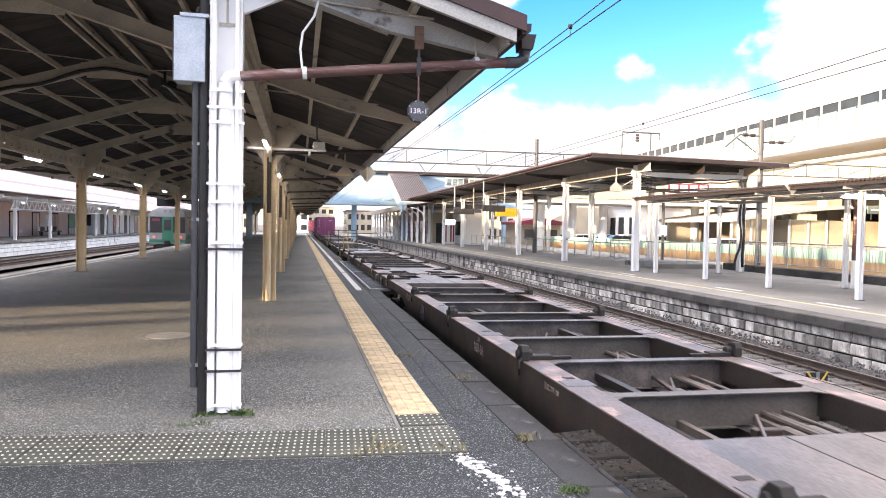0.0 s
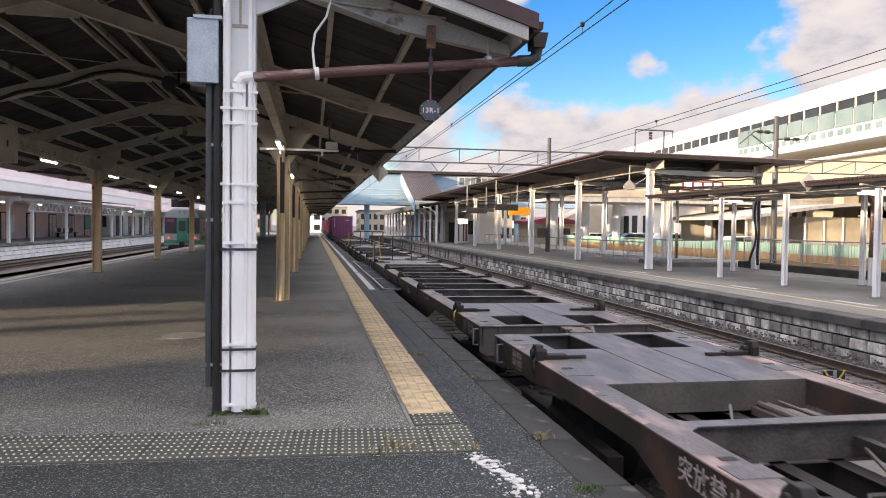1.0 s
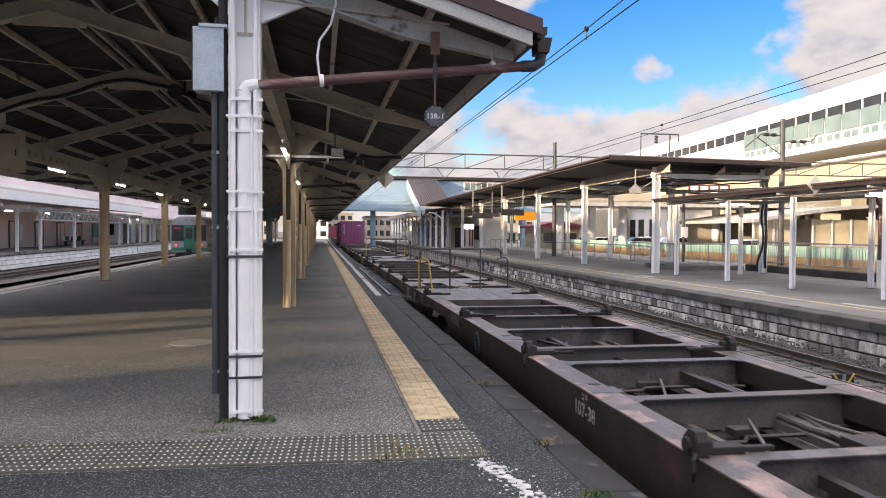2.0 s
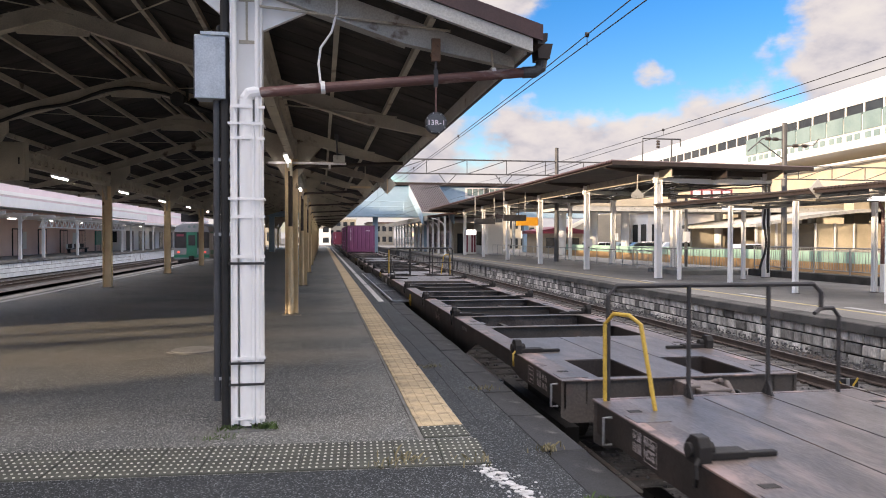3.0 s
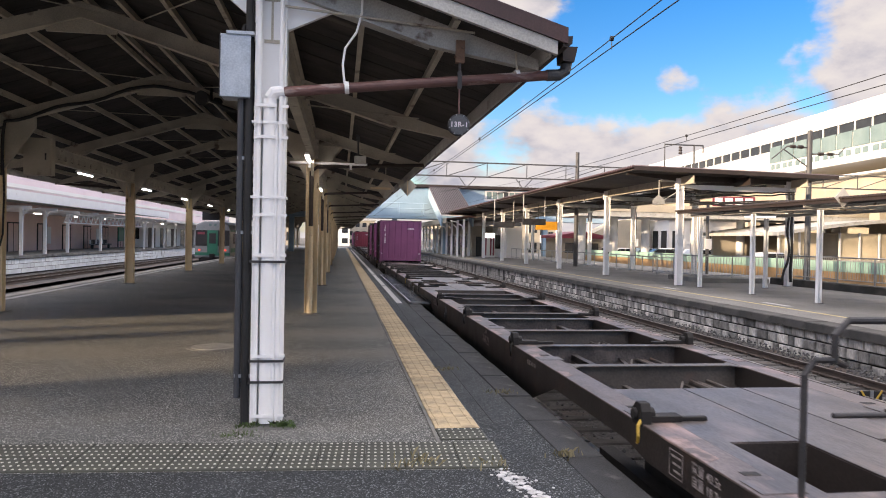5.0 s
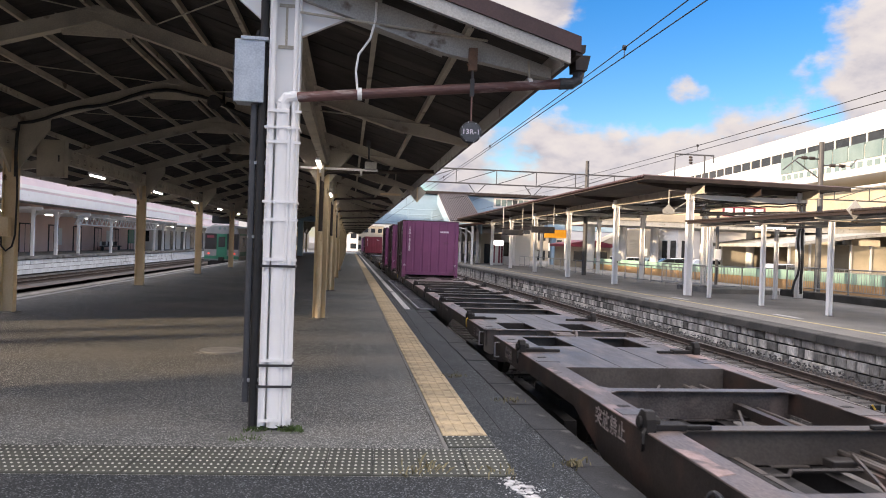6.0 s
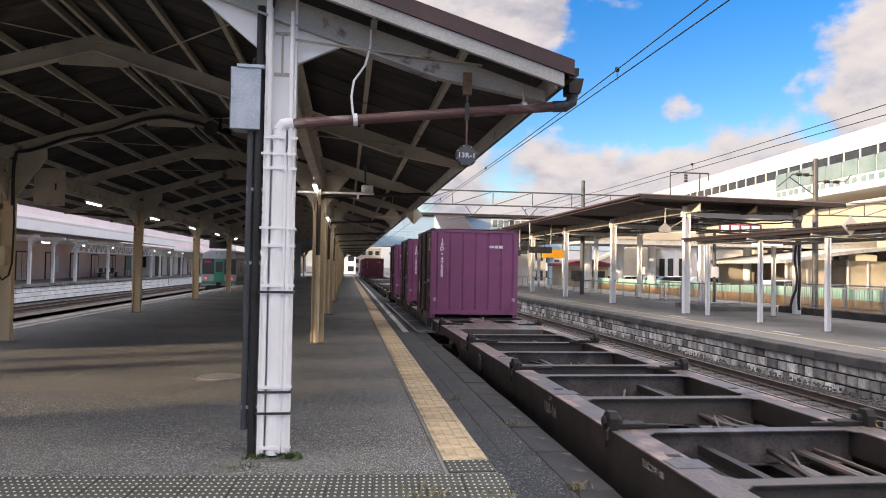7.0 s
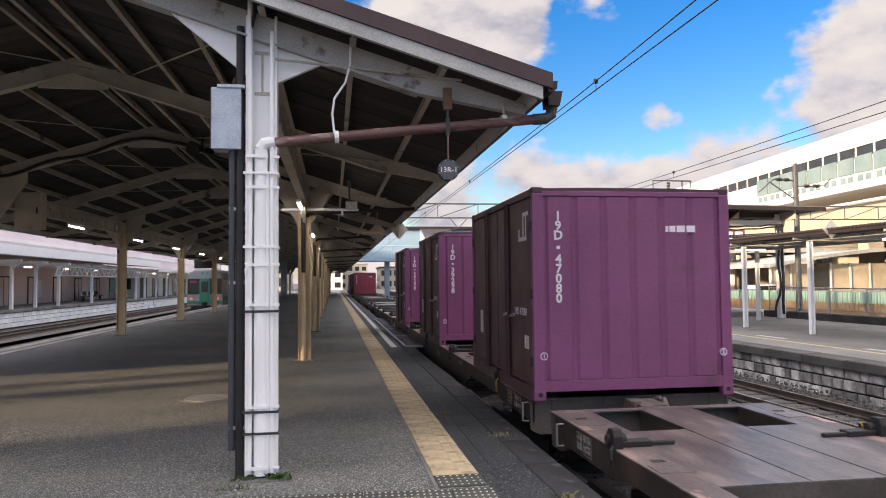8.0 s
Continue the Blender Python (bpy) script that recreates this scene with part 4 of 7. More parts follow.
    # cross bearers, four large bays with lower members between
    bays = [2.92, 4.22, 5.75, 7.35, 9.0, 9.98, 11.63, 13.23, 14.76, 16.06]
    for i, y in enumerate(bays):
        if i in (0, 9):
            continue
        sh = Shape().box(-w + 0.24, w - 0.24, y - 0.012, y + 0.012, -0.30, -0.012)
        sh.box(-w + 0.24, w - 0.24, y - 0.075, y + 0.075, -0.012, -0.002)
        sh.box(-w + 0.24, w - 0.24, y - 0.06, y + 0.06, -0.31, -0.30)
        for s in (-1, 1):
            sh.prism([(s * (w - 0.27), y + 0.07), (s * (w - 0.27), y + 0.17), (s * (w - 0.37), y + 0.07)], -0.014, -0.003, "z")
            sh.prism([(s * (w - 0.27), y - 0.07), (s * (w - 0.27), y - 0.17), (s * (w - 0.37), y - 0.07)], -0.014, -0.003, "z")
        part("cross_bearer", sh, OLIVE if i % 2 else WAGON_TOP, wg)
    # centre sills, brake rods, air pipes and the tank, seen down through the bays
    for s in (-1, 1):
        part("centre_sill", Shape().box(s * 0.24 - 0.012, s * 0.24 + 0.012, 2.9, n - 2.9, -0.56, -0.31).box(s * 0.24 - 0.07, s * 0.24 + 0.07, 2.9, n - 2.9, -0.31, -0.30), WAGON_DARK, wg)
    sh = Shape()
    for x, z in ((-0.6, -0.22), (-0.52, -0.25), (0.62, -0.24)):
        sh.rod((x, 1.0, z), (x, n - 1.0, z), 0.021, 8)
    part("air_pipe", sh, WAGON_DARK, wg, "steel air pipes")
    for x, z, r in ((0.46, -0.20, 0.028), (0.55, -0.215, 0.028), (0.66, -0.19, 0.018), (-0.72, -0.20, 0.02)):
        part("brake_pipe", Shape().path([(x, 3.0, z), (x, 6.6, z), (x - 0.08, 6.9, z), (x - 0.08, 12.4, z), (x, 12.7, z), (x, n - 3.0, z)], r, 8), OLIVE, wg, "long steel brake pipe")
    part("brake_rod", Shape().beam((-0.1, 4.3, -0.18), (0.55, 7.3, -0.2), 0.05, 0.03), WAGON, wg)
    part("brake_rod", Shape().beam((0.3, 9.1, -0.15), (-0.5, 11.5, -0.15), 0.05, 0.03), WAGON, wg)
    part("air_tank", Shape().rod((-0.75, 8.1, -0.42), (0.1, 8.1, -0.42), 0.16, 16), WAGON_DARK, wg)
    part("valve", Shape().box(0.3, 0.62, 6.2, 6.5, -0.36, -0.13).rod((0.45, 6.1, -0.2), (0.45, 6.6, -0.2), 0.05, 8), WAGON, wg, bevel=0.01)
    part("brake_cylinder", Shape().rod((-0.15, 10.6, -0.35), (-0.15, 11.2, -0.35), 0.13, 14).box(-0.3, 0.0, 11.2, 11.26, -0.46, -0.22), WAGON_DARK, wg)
    # longitudinal struts in the bays
    for ya, yb_, x in ((4.23, 5.7, -0.45), (7.36, 8.95, 0.35), (10.0, 11.6, -0.3), (13.25, 14.7, 0.4)):
        part("strut", Shape().box(x - 0.04, x + 0.04, ya, yb_, -0.20, -0.12), WAGON, wg)
    # twist-lock posts (folding guides) and their lock heads
    for y in (1.70, 5.83, 9.5, 13.15, n - 1.70):
        for s in (-1, 1):
            gd = part("container_guide", Shape().prism([(y - 0.08, -0.02), (y + 0.10, -0.02), (y + 0.10, 0.10), (y + 0.04, 0.16), (y - 0.05, 0.16), (y - 0.08, 0.10)], min(s * 1.20, s * 1.285), max(s * 1.20, s * 1.285), "x").rod((s * 1.14, y + 0.03, 0.06), (s * 1.31, y + 0.03, 0.06), 0.05, 10).box(min(s * 0.92, s * 1.2), max(s * 0.92, s * 1.2), y - 0.03, y + 0.10, 0.0, 0.05).box(min(s * 0.70, s * 0.95), max(s * 0.70, s * 0.95), y + 0.0, y + 0.05, 0.0, 0.035), WAGON_DARK, wg, "black folding container lock", bevel=0.008)
            if s < 0:
                part("release_lever", Shape().path([(-1.28, y - 0.06, 0.03), (-1.32, y - 0.10, 0.0), (-1.325, y - 0.12, -0.07), (-1.31, y - 0.08, -0.13), (-1.295, y - 0.03, -0.15)], 0.013, 6), YELLOW_PAINT if y == 1.70 else WAGON_DARK, gd)
    # lashing slots, as thin dark plates laid on for the shade inside the holes
    for y in (0.45, 2.2, 4.9, 7.9, 11.0, 14.0, n - 0.45, n - 2.2):
        for s in (-1, 1):
            part("lock_slot", Shape().box(s * 1.1 - 0.055, s * 1.1 + 0.055, y - 0.035, y + 0.035, 0.0005, 0.004), WAGON_DARK, wg)
            part("wear_plate", Shape().slab(s * 1.1 - 0.14, s * 1.1 + 0.14, y - 0.35, y - 0.12, 0.0, 0.006, 0.002), WAGON_TOP, wg)
    # bare worn strips rubbed bright along the flange edges
    rw = random.Random(5 + kind)
    for y in (0.6, 3.3, 4.6, 6.5, 7.3, 8.6, 10.4, 12.2, 14.6, 15.6, 17.6):
        for s in (-1, 1):
            q, v = y + rw.uniform(-0.3, 0.3), rw.uniform(0.25, 0.75)
            xa = s * (1.262 - rw.uniform(0.07, 0.15))
            part("worn_strip", Shape().prism([(s * 1.262, q), (s * 1.262, q + v), (xa, q + v - rw.uniform(0.03, 0.1)), (xa + s * 0.02, q + v * 0.5), (xa, q + rw.uniform(0.02, 0.1))], 0.001, 0.0035, "z"), BARE, wg)
    # lettering on the near side sill
    text("number", code, 0.18, pose(-1.245, 7.75, -0.21, 90, 0, -90), STENCIL, wg, weight=0.002)
    text("class_mark", "\u30b3\u30ad", 0.085, pose(-1.245, 7.75, -0.085, 90, 0, -90), STENCIL, wg, weight=0.001)
    text("class_name", "\u5f62\u5f0f\u30b3\u30ad" + code[:3], 0.072, pose(-1.245, 4.95, -0.115, 90, 0, -90), STENCIL, wg, weight=0.001)
    text("shunting_mark", "\u7a81\u653e\u7981\u6b62", 0.18, pose(-1.245, 13.95, -0.155, 90, 0, -90), STENCIL, wg, spread=1.1, weight=0.002)
    # pipes, brackets and rigging hanging in the open bays
    rg = random.Random(31 + kind)
    for ya, yc in ((2.95, 4.2), (4.25, 5.7), (5.8, 7.3), (7.4, 8.95), (10.0, 11.6), (11.7, 13.2), (13.3, 14.7), (14.8, 16.0)):
        for s in (-1, 1):
            x = s * rg.uniform(0.35, 0.7)
            part("angle_bar", Shape().box(x - 0.03, x + 0.03, ya, yc, -0.235, -0.228).box(x - 0.03, x - 0.024, ya, yc, -0.30, -0.235), OLIVE, wg)
        y = rg.uniform(ya + 0.3, yc - 0.3)
        part("cross_pipe", Shape().path([(-0.9, y, -0.24), (-0.3, y, -0.24), (-0.2, y + 0.12, -0.24), (0.35, y + 0.12, -0.24), (0.9, y + 0.05, -0.24)], 0.02, 6), WAGON, wg)
        x = rg.uniform(-0.35, 0.2)
        part("rigging_box", Shape().box(x, x + rg.uniform(0.22, 0.42), y + 0.18, y + rg.uniform(0.26, 0.34), -0.26, -0.19), WAGON, wg, bevel=0.012)
        part("lever", Shape().beam((x - 0.3, ya + 0.1, -0.2), (x + 0.25, yc - 0.15, -0.17), 0.022, 0.02), OLIVE, wg)
        for s in (-1, 1):
            part("bracket", Shape().prism([(0.0, -0.06), (0.12, -0.08), (0.12, -0.065), (0.0, -0.035)], s * 0.45 - 0.1, s * 0.45 + 0.1, "x").box(s * 0.45 - 0.1, s * 0.45 + 0.1, -0.01, 0.01, -0.16, -0.035), WAGON, wg).location = (0, ya + 0.02, -0.04)
    for y in (1.0, n - 1.15):
        # stencilled data: rows of small bars beside a thin outlined panel
        for words, z in (("\u8377\u91cd 40.5t", -0.10), ("\u81ea\u91cd 18.7t", -0.19)):
            text("weight_mark", words, 0.085, pose(-1.243, y - 0.28 if y < 2 else y + 0.25, z, 90, 0, -90), STENCIL, wg, weight=0.001)
        sh = Shape()
        for za, zb in ((-0.06, -0.066), (-0.246, -0.24)):
            sh.box(-1.2432, -1.2405, y + 0.03, y + 0.23, min(za, zb), max(za, zb))
        for q in (y + 0.03, y + 0.224):
            sh.box(-1.2432, -1.2405, q, q + 0.006, -0.24, -0.066)
        for k in range(3):
            sh.box(-1.2432, -1.2405, y + 0.06, y + 0.20 - 0.02 * k, -0.11 - 0.05 * k, -0.095 - 0.05 * k)
        tagged(part("data_panel", sh, STENCIL, wg), kind="stuff")
    # hand brake wheel and steps on the near side
    sh = Shape()
    for k in range(14):
        a, b = 2 * math.pi * k / 14, 2 * math.pi * (k + 1) / 14
        sh.rod((-1.285, 11.98 + 0.15 * math.cos(a), -0.24 + 0.15 * math.sin(a)), (-1.285, 11.98 + 0.15 * math.cos(b), -0.24 + 0.15 * math.sin(b)), 0.014, 6)
    sh.rod((-1.285, 11.83, -0.24), (-1.285, 12.13, -0.24), 0.012, 6).rod((-1.285, 11.98, -0.39), (-1.285, 11.98, -0.09), 0.012, 6)
    part("brake_wheel", sh, YELLOW_PAINT if railing == "full" else GREY_PIPE, wg, "yellow hand brake wheel" if railing == "full" else "dark steel hand brake wheel")
    for y in (0.25, n - 0.25):
        part("step", Shape().path([(-1.26, y - 0.12, -0.06), (-1.33, y - 0.12, -0.06), (-1.33, y - 0.12, -0.28), (-1.26, y - 0.12, -0.28)], 0.012, 6), ZINC, wg)
    if railing:
        end_railing(wg, n, railing)
    return wg


def build_container(code, red=False):
    """A 12-foot box with corner posts, ribbed end, side doors with lock bars and lettering."""
    W, L, HH = 1.25, 3.715, 2.5
    # ends take the lit plum, sides and roof the copy darkened for shade
    front, side = (RED, RED) if red else (PLUM, PLUM_SHADED)
    c = thing("freight_container", "plum-purple ribbed steel freight container on a flat wagon" if not red else "dull red steel freight container on a flat wagon", "container", "freight containers")
    part("body", Shape().box(-W + 0.05, W - 0.05, 0.035, L - 0.035, 0.12, HH - 0.05), [front], c)
    # end walls: raised pressed ribs
    for ye, sg in ((0.035, -1), (L - 0.035, 1)):
        n = 6
        # wide flat fields between narrow grooves
        for i in range(n):
            xa = -W + 0.15 + (2 * W - 0.30) * i / n
            xb = -W + 0.15 + (2 * W - 0.30) * (i + 1) / n
            g = 0.02
            part("panel", Shape().prism([(xa + g, ye), (xb - g, ye), (xb - g - 0.03, ye + sg * 0.026), (xa + g + 0.03, ye + sg * 0.026)], 0.24, HH - 0.10, "z"), front, c)
        for za, zb in ((0.10, 0.23), (HH - 0.09, HH - 0.03)):
            part("end_rail", Shape().box(-W + 0.05, W - 0.05, min(ye, ye + sg * 0.03), max(ye, ye + sg * 0.03), za, zb), front, c, bevel=0.006)
    for sx in (-1, 1):
        for ya, yb in ((0, 0.10), (L - 0.10, L)):
            part("corner_post", Shape().box(min(sx * W, sx * (W - 0.13)), max(sx * W, sx * (W - 0.13)), ya, yb, 0.10, HH - 0.06), front, c, bevel=0.008)
            cs = part("corner_casting", Shape().box(min(sx * (W + 0.003), sx * (W - 0.14)), max(sx * (W + 0.003), sx * (W - 0.14)), ya - (0.003 if ya == 0 else 0), yb + (0.003 if ya else 0), 0.0, 0.12), front, c, bevel=0.01)
            # no hole is cut: a black plug stands for the shade inside
            part("casting_hole", Shape().rod((sx * (W - 0.07), ya - 0.006 if ya == 0 else yb - 0.02, 0.07), (sx * (W - 0.07), ya + 0.02 if ya == 0 else yb + 0.006, 0.07), 0.028, 10), BLACK, cs)
            part("top_casting", Shape().box(min(sx * W, sx * (W - 0.13)), max(sx * W, sx * (W - 0.13)), ya, yb, HH - 0.06, HH + 0.015), side, c, bevel=0.01)
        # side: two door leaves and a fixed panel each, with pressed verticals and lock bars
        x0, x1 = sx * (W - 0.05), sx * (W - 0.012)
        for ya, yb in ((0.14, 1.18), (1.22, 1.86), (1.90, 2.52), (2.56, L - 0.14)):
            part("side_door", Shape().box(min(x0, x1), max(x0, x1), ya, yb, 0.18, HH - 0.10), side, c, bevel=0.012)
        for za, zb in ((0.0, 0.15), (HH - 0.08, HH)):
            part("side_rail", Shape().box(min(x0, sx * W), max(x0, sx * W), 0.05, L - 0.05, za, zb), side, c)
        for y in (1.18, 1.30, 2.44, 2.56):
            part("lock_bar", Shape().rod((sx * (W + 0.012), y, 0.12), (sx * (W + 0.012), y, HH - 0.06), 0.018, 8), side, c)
        for y in (1.05, 1.4):
            part("door_handle", Shape().beam((sx * (W + 0.02), y, 0.95), (sx * (W + 0.02), y - 0.22, 0.98), 0.03, 0.035), ZINC, c)
        for y in (0.10, L - 0.10):
            for z in (0.45, 1.25, 2.05):
                part("hinge", Shape().box(min(sx * W, sx * (W + 0.012)), max(sx * W, sx * (W + 0.012)), y - 0.05, y + 0.05, z - 0.06, z + 0.06), DARK_STEEL, c)
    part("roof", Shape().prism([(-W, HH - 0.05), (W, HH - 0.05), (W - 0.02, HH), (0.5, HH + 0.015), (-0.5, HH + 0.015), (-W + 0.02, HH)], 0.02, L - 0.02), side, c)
    # lettering on the end: the code stands upright, one sign under another
    yf = 0.004
    z = 2.17
    for ch in code:
        if ch == "-":
            part("dot", Shape().box(-0.955, -0.915, yf - 0.001, yf + 0.02, z - 0.045, z - 0.005), LETTER, c)
            z -= 0.165
            continue
        text("letter", ch, 0.150, pose(-0.935, yf, z, 90, 0, 0), LETTER, c, weight=0.005)
        z -= 0.116
    # operator's mark as plain bars, number marks in rings, side bars
    sh = Shape()
    for a, b in ((0.42, 0.455), (0.47, 0.545)):
        sh.box(a, b, yf - 0.001, yf + 0.02, 1.985, 2.055)
    for a in (0.565, 0.695):
        sh.box(a, a + 0.105, yf - 0.001, yf + 0.02, 1.98, 2.06)
    part("mark", sh, LETTER, c)
    for x in (-1.13, 1.13):
        sh = Shape()
        for k in range(16):
            a, b = 2 * math.pi * k / 16, 2 * math.pi * (k + 1) / 16
            sh.beam((x + 0.042 * math.cos(a), -0.002, 0.52 + 0.042 * math.sin(a)), (x + 0.042 * math.cos(b), -0.002, 0.52 + 0.042 * math.sin(b)), 0.008, 0.010)
        part("ring_mark", sh, LETTER, c)
        text("ring_number", "1" if x < 0 else "2", 0.07, pose(x, -0.003, 0.52, 90, 0, 0), LETTER, c, weight=0.002)
    xs = -W + 0.008
    sh = Shape()
    sh.box(xs - 0.003, xs, 0.30, 0.35, 1.90, 2.20).box(xs - 0.003, xs, 0.35, 0.62, 1.90, 1.95).box(xs - 0.003, xs, 0.62, 0.67, 1.9, 2.05)
    sh.box(xs - 0.003, xs, 0.42, 0.47, 1.95, 2.25).box(xs - 0.003, xs, 0.20, 0.42, 2.20, 2.25)
    part("side_mark", sh, LETTER, c, "white operator mark as plain bars")
    text("side_code", code.replace("-", " "), 0.13, pose(xs - 0.002, 0.62, 1.02, 90, 0, -90), LETTER, c, weight=0.002)
    part("data_plate", Shape().box(xs - 0.003, xs, 0.36, 0.44, 0.58, 0.74).box(xs - 0.003, xs, 0.25, 0.33, 0.58, 0.74).box(xs - 0.003, xs, 2.9, 3.1, 0.6, 0.95), LETTER, c)
    return c


def motions():
    for ob, y in MOVING:
        walk(ob, [(t, pose(CX if "wagon" in ob.name else CX - 0.02, y - d, DECK + (0.005 if "container" in ob.name and "wagon" not in ob.name else 0.0))) for t, d in RUN])


def build_train():
    plain = build_wagon(0, False, "100-16")
    railed = build_wagon(1, "plain", "107-38")
    full = build_wagon(1, "full", "106-465")
    near = build_wagon(0, "near", "104-22")
    for k in range(11):
        y = 9.2 + (k - 1) * LW + GAP / 2
        first = {0: plain, 1: railed, 2: full, 3: near}.get(k)
        runs(first or copy_thing(plain, pose(CX, y, DECK)), y)
    def slot(k, s):
        return 9.2 + (k - 1) * LW + GAP / 2 - 0.20 + s * 3.80
    a = runs(build_container("19D-47080"), slot(5, 0))
    b = runs(build_container("19D-39298"), slot(5, 2))
    runs(copy_thing(b, pose(CX, slot(5, 4), DECK)), slot(5, 4))
    r = runs(build_container("19D-47080", True), slot(8, 4))
    r["label"] = "faded red-purple freight container far along the train"
    for k, s in ((9, 0), (9, 2), (9, 3), (10, 1)):
        runs(copy_thing(b, pose(CX, slot(k, s), DECK)), slot(k, s))


build_train()

# ---- lamps and fittings under the canopy ----
def build_canopy_fittings():
    lamp = None
    for x, y, z in [(-7.19, 21.5 + 6.5 * i, 3.36) for i in range(12)] + [(-0.72, 15.4 + 9.72 * i, 3.36) for i in range(7)]:
        m = pose(x, y, z)
        if lamp is None:
            lamp = thing("strip_light", "white fluorescent strip light fixed under the girder", "lamp", "platform lights", at=m)
            part("housing", Shape().prism([(-0.05, 0.03), (0.05, 0.03), (0.035, 0.08), (-0.035, 0.08)], -0.62, 0.62), STEEL_WHITE, lamp)
            part("tube", Shape().rod((0, -0.58, 0.005), (0, 0.58, 0.005), 0.02, 10), TUBE, lamp)
            part("stem", Shape().rod((0, -0.3, 0.08), (0, -0.3, 0.125), 0.01, 6).rod((0, 0.3, 0.08), (0, 0.3, 0.125), 0.01, 6), TRUSS, lamp)
        else:
            copy_thing(lamp, m)
    # bar with a camera box beside the second pillar
    b = thing("bracket_bar", "white bar with a small camera box under the canopy", "bracket", at=pose(0, 16.2, 0))
    part("bar", Shape().box(-1.15, 0.55, -0.02, 0.02, 3.35, 3.40), STEEL_WHITE, b)
    part("stub", Shape().box(0.16, 0.21, -0.02, 0.02, 3.25, 3.35).box(-0.75, -0.70, -0.02, 0.02, 3.27, 3.35), STEEL_WHITE, b)
    part("camera_box", Shape().box(0.26, 0.52, -0.16, 0.10, 3.38, 3.55).rod((0.34, -0.17, 3.47), (0.34, -0.15, 3.47), 0.03, 10), BARGE, b, bevel=0.01)
    part("hanger", Shape().rod((0.35, 0.0, 3.55), (0.33, 0, 4.2), 0.02, 8).box(0.29, 0.38, -0.06, 0.06, 3.9, 4.08), GREY_PIPE, b)
    # two diamond signs hung at the eave
    for x, y, z in ((1.20, 20.0, 3.12), (1.95, 21.5, 3.32)):
        s = thing("diamond_sign", "pale cream diamond-shaped hanging plate", "sign", "diamond signs", at=pose(x, y, z))
        part("plate", Shape().prism([(-0.27, 0), (0, -0.30), (0.27, 0), (0, 0.30)], -0.01, 0.01), TRUSS, s)
        part("bar", Shape().box(-0.42 if x < 1.5 else -0.02, 0.15 if x < 1.5 else 0.02, -0.03, -0.012, -0.03 if x < 1.5 else -0.28, 0.03 if x < 1.5 else 0.2), CREAM, s)
        part("hanger", Shape().rod((0, 0.02, 0.2), (0, 0.02, roof_z(x) - 0.05 - z), 0.015, 6), TRUSS, s)
    # thick black cable along the second frame, on the far-row pillar side
    c = thing("overhead_cable", "thick black cable looped along the canopy frame", "cable")
    pts = []
    for i in range(26):
        x = -7.05 + 6.2 * i / 25
        pts.append((x, 16.28, roof_z(x) - 0.42 - 0.04 * math.sin(i * 1.1)))
    pts = [(-7.1, 16.28, 2.9), (-7.1, 16.28, 3.5), (-7.09, 16.28, 3.8)] + pts
    part("cable", Shape().path(pts, 0.035, 8), BLACK, c)
    s = thing("loudspeaker", "black horn loudspeakers on the canopy frame", "loudspeaker", at=pose(-2.9, 16.3, 4.72))
    part("horn", Shape().rod((0, -0.05, 0), (-0.12, -0.34, -0.06), 0.06, 14, 0.16), BLACK, s)
    part("horn", Shape().rod((0.1, 0.05, -0.02), (0.3, 0.3, -0.08), 0.06, 14, 0.16), BLACK, s)
    part("mount", Shape().rod((0.03, 0, -0.02), (0.03, 0, 0.32), 0.03, 8), BLACK, s)
    # cabinet hung on the far-row girder, small box and hose on the pillar
    e = thing("hanging_cabinet", "pale grey metal cabinet hung under the canopy", "electrical box", at=pose(-6.88, 17.6, 3.02))
    part("body", Shape().box(-0.30, 0.30, -0.12, 0.12, 0, 0.85), TRUSS, e, bevel=0.01)
    part("door", Shape().box(-0.28, 0.28, -0.135, -0.122, 0.02, 0.83), TRUSS, e)
    part("handle", Shape().box(0.17, 0.20, -0.15, -0.135, 0.35, 0.5), DARK_STEEL, e)
    e = thing("pillar_box", "cream switch box with a looped cable on a pillar", "electrical box", at=pose(-7.3, 16.25, 1.62))
    part("body", Shape().box(-0.17, 0.17, -0.16, -0.0, 0, 0.42), CREAM, e, bevel=0.01)
    part("cable", Shape().path([(0.0, -0.08, 0.0), (0.01, -0.08, -0.2), (0.1, -0.08, -0.3), (0.22, -0.08, -0.2), (0.27, -0.06, 0.05), (0.28, -0.05, 0.9), (0.25, -0.04, 1.6)], 0.02, 8), BLACK, e)
    # manhole
    mh = thing("manhole_cover", "pale iron manhole cover set in the asphalt", "manhole cover", at=pose(-1.92, 11.4, 0))
    part("ring", Shape().rod((0, 0, -0.02), (0, 0, 0.006), 0.40, 36), CONCRETE, mh)
    part("lid", Shape().rod((0, 0, 0.0), (0, 0, 0.012), 0.335, 36), mat("cast_iron", (0.36, 0.355, 0.335), (0.25, 0.245, 0.23), 8.0, 0.6, bump=0.6, bscale=50), mh)
    # drain grating beside the strip
    g = thing("drain_grating", "long steel step grating along the platform edge", "grating", at=pose(0, 0, 0))
    fr = Shape().box(1.84, 1.88, 19.0, 33.5, 0.0, 0.055).box(2.36, 2.40, 19.0, 33.5, 0.0, 0.055)
    for y in (19.0, 22.6, 26.2, 29.8, 33.46):
        fr.box(1.84, 2.40, y, y + 0.06, 0.0, 0.055)
    part("frame", fr, ZINC, g)
    me = Shape().box(1.88, 2.36, -0.03, 0.03, 0.015, 0.05).mesh("slat", GREY_PIPE)
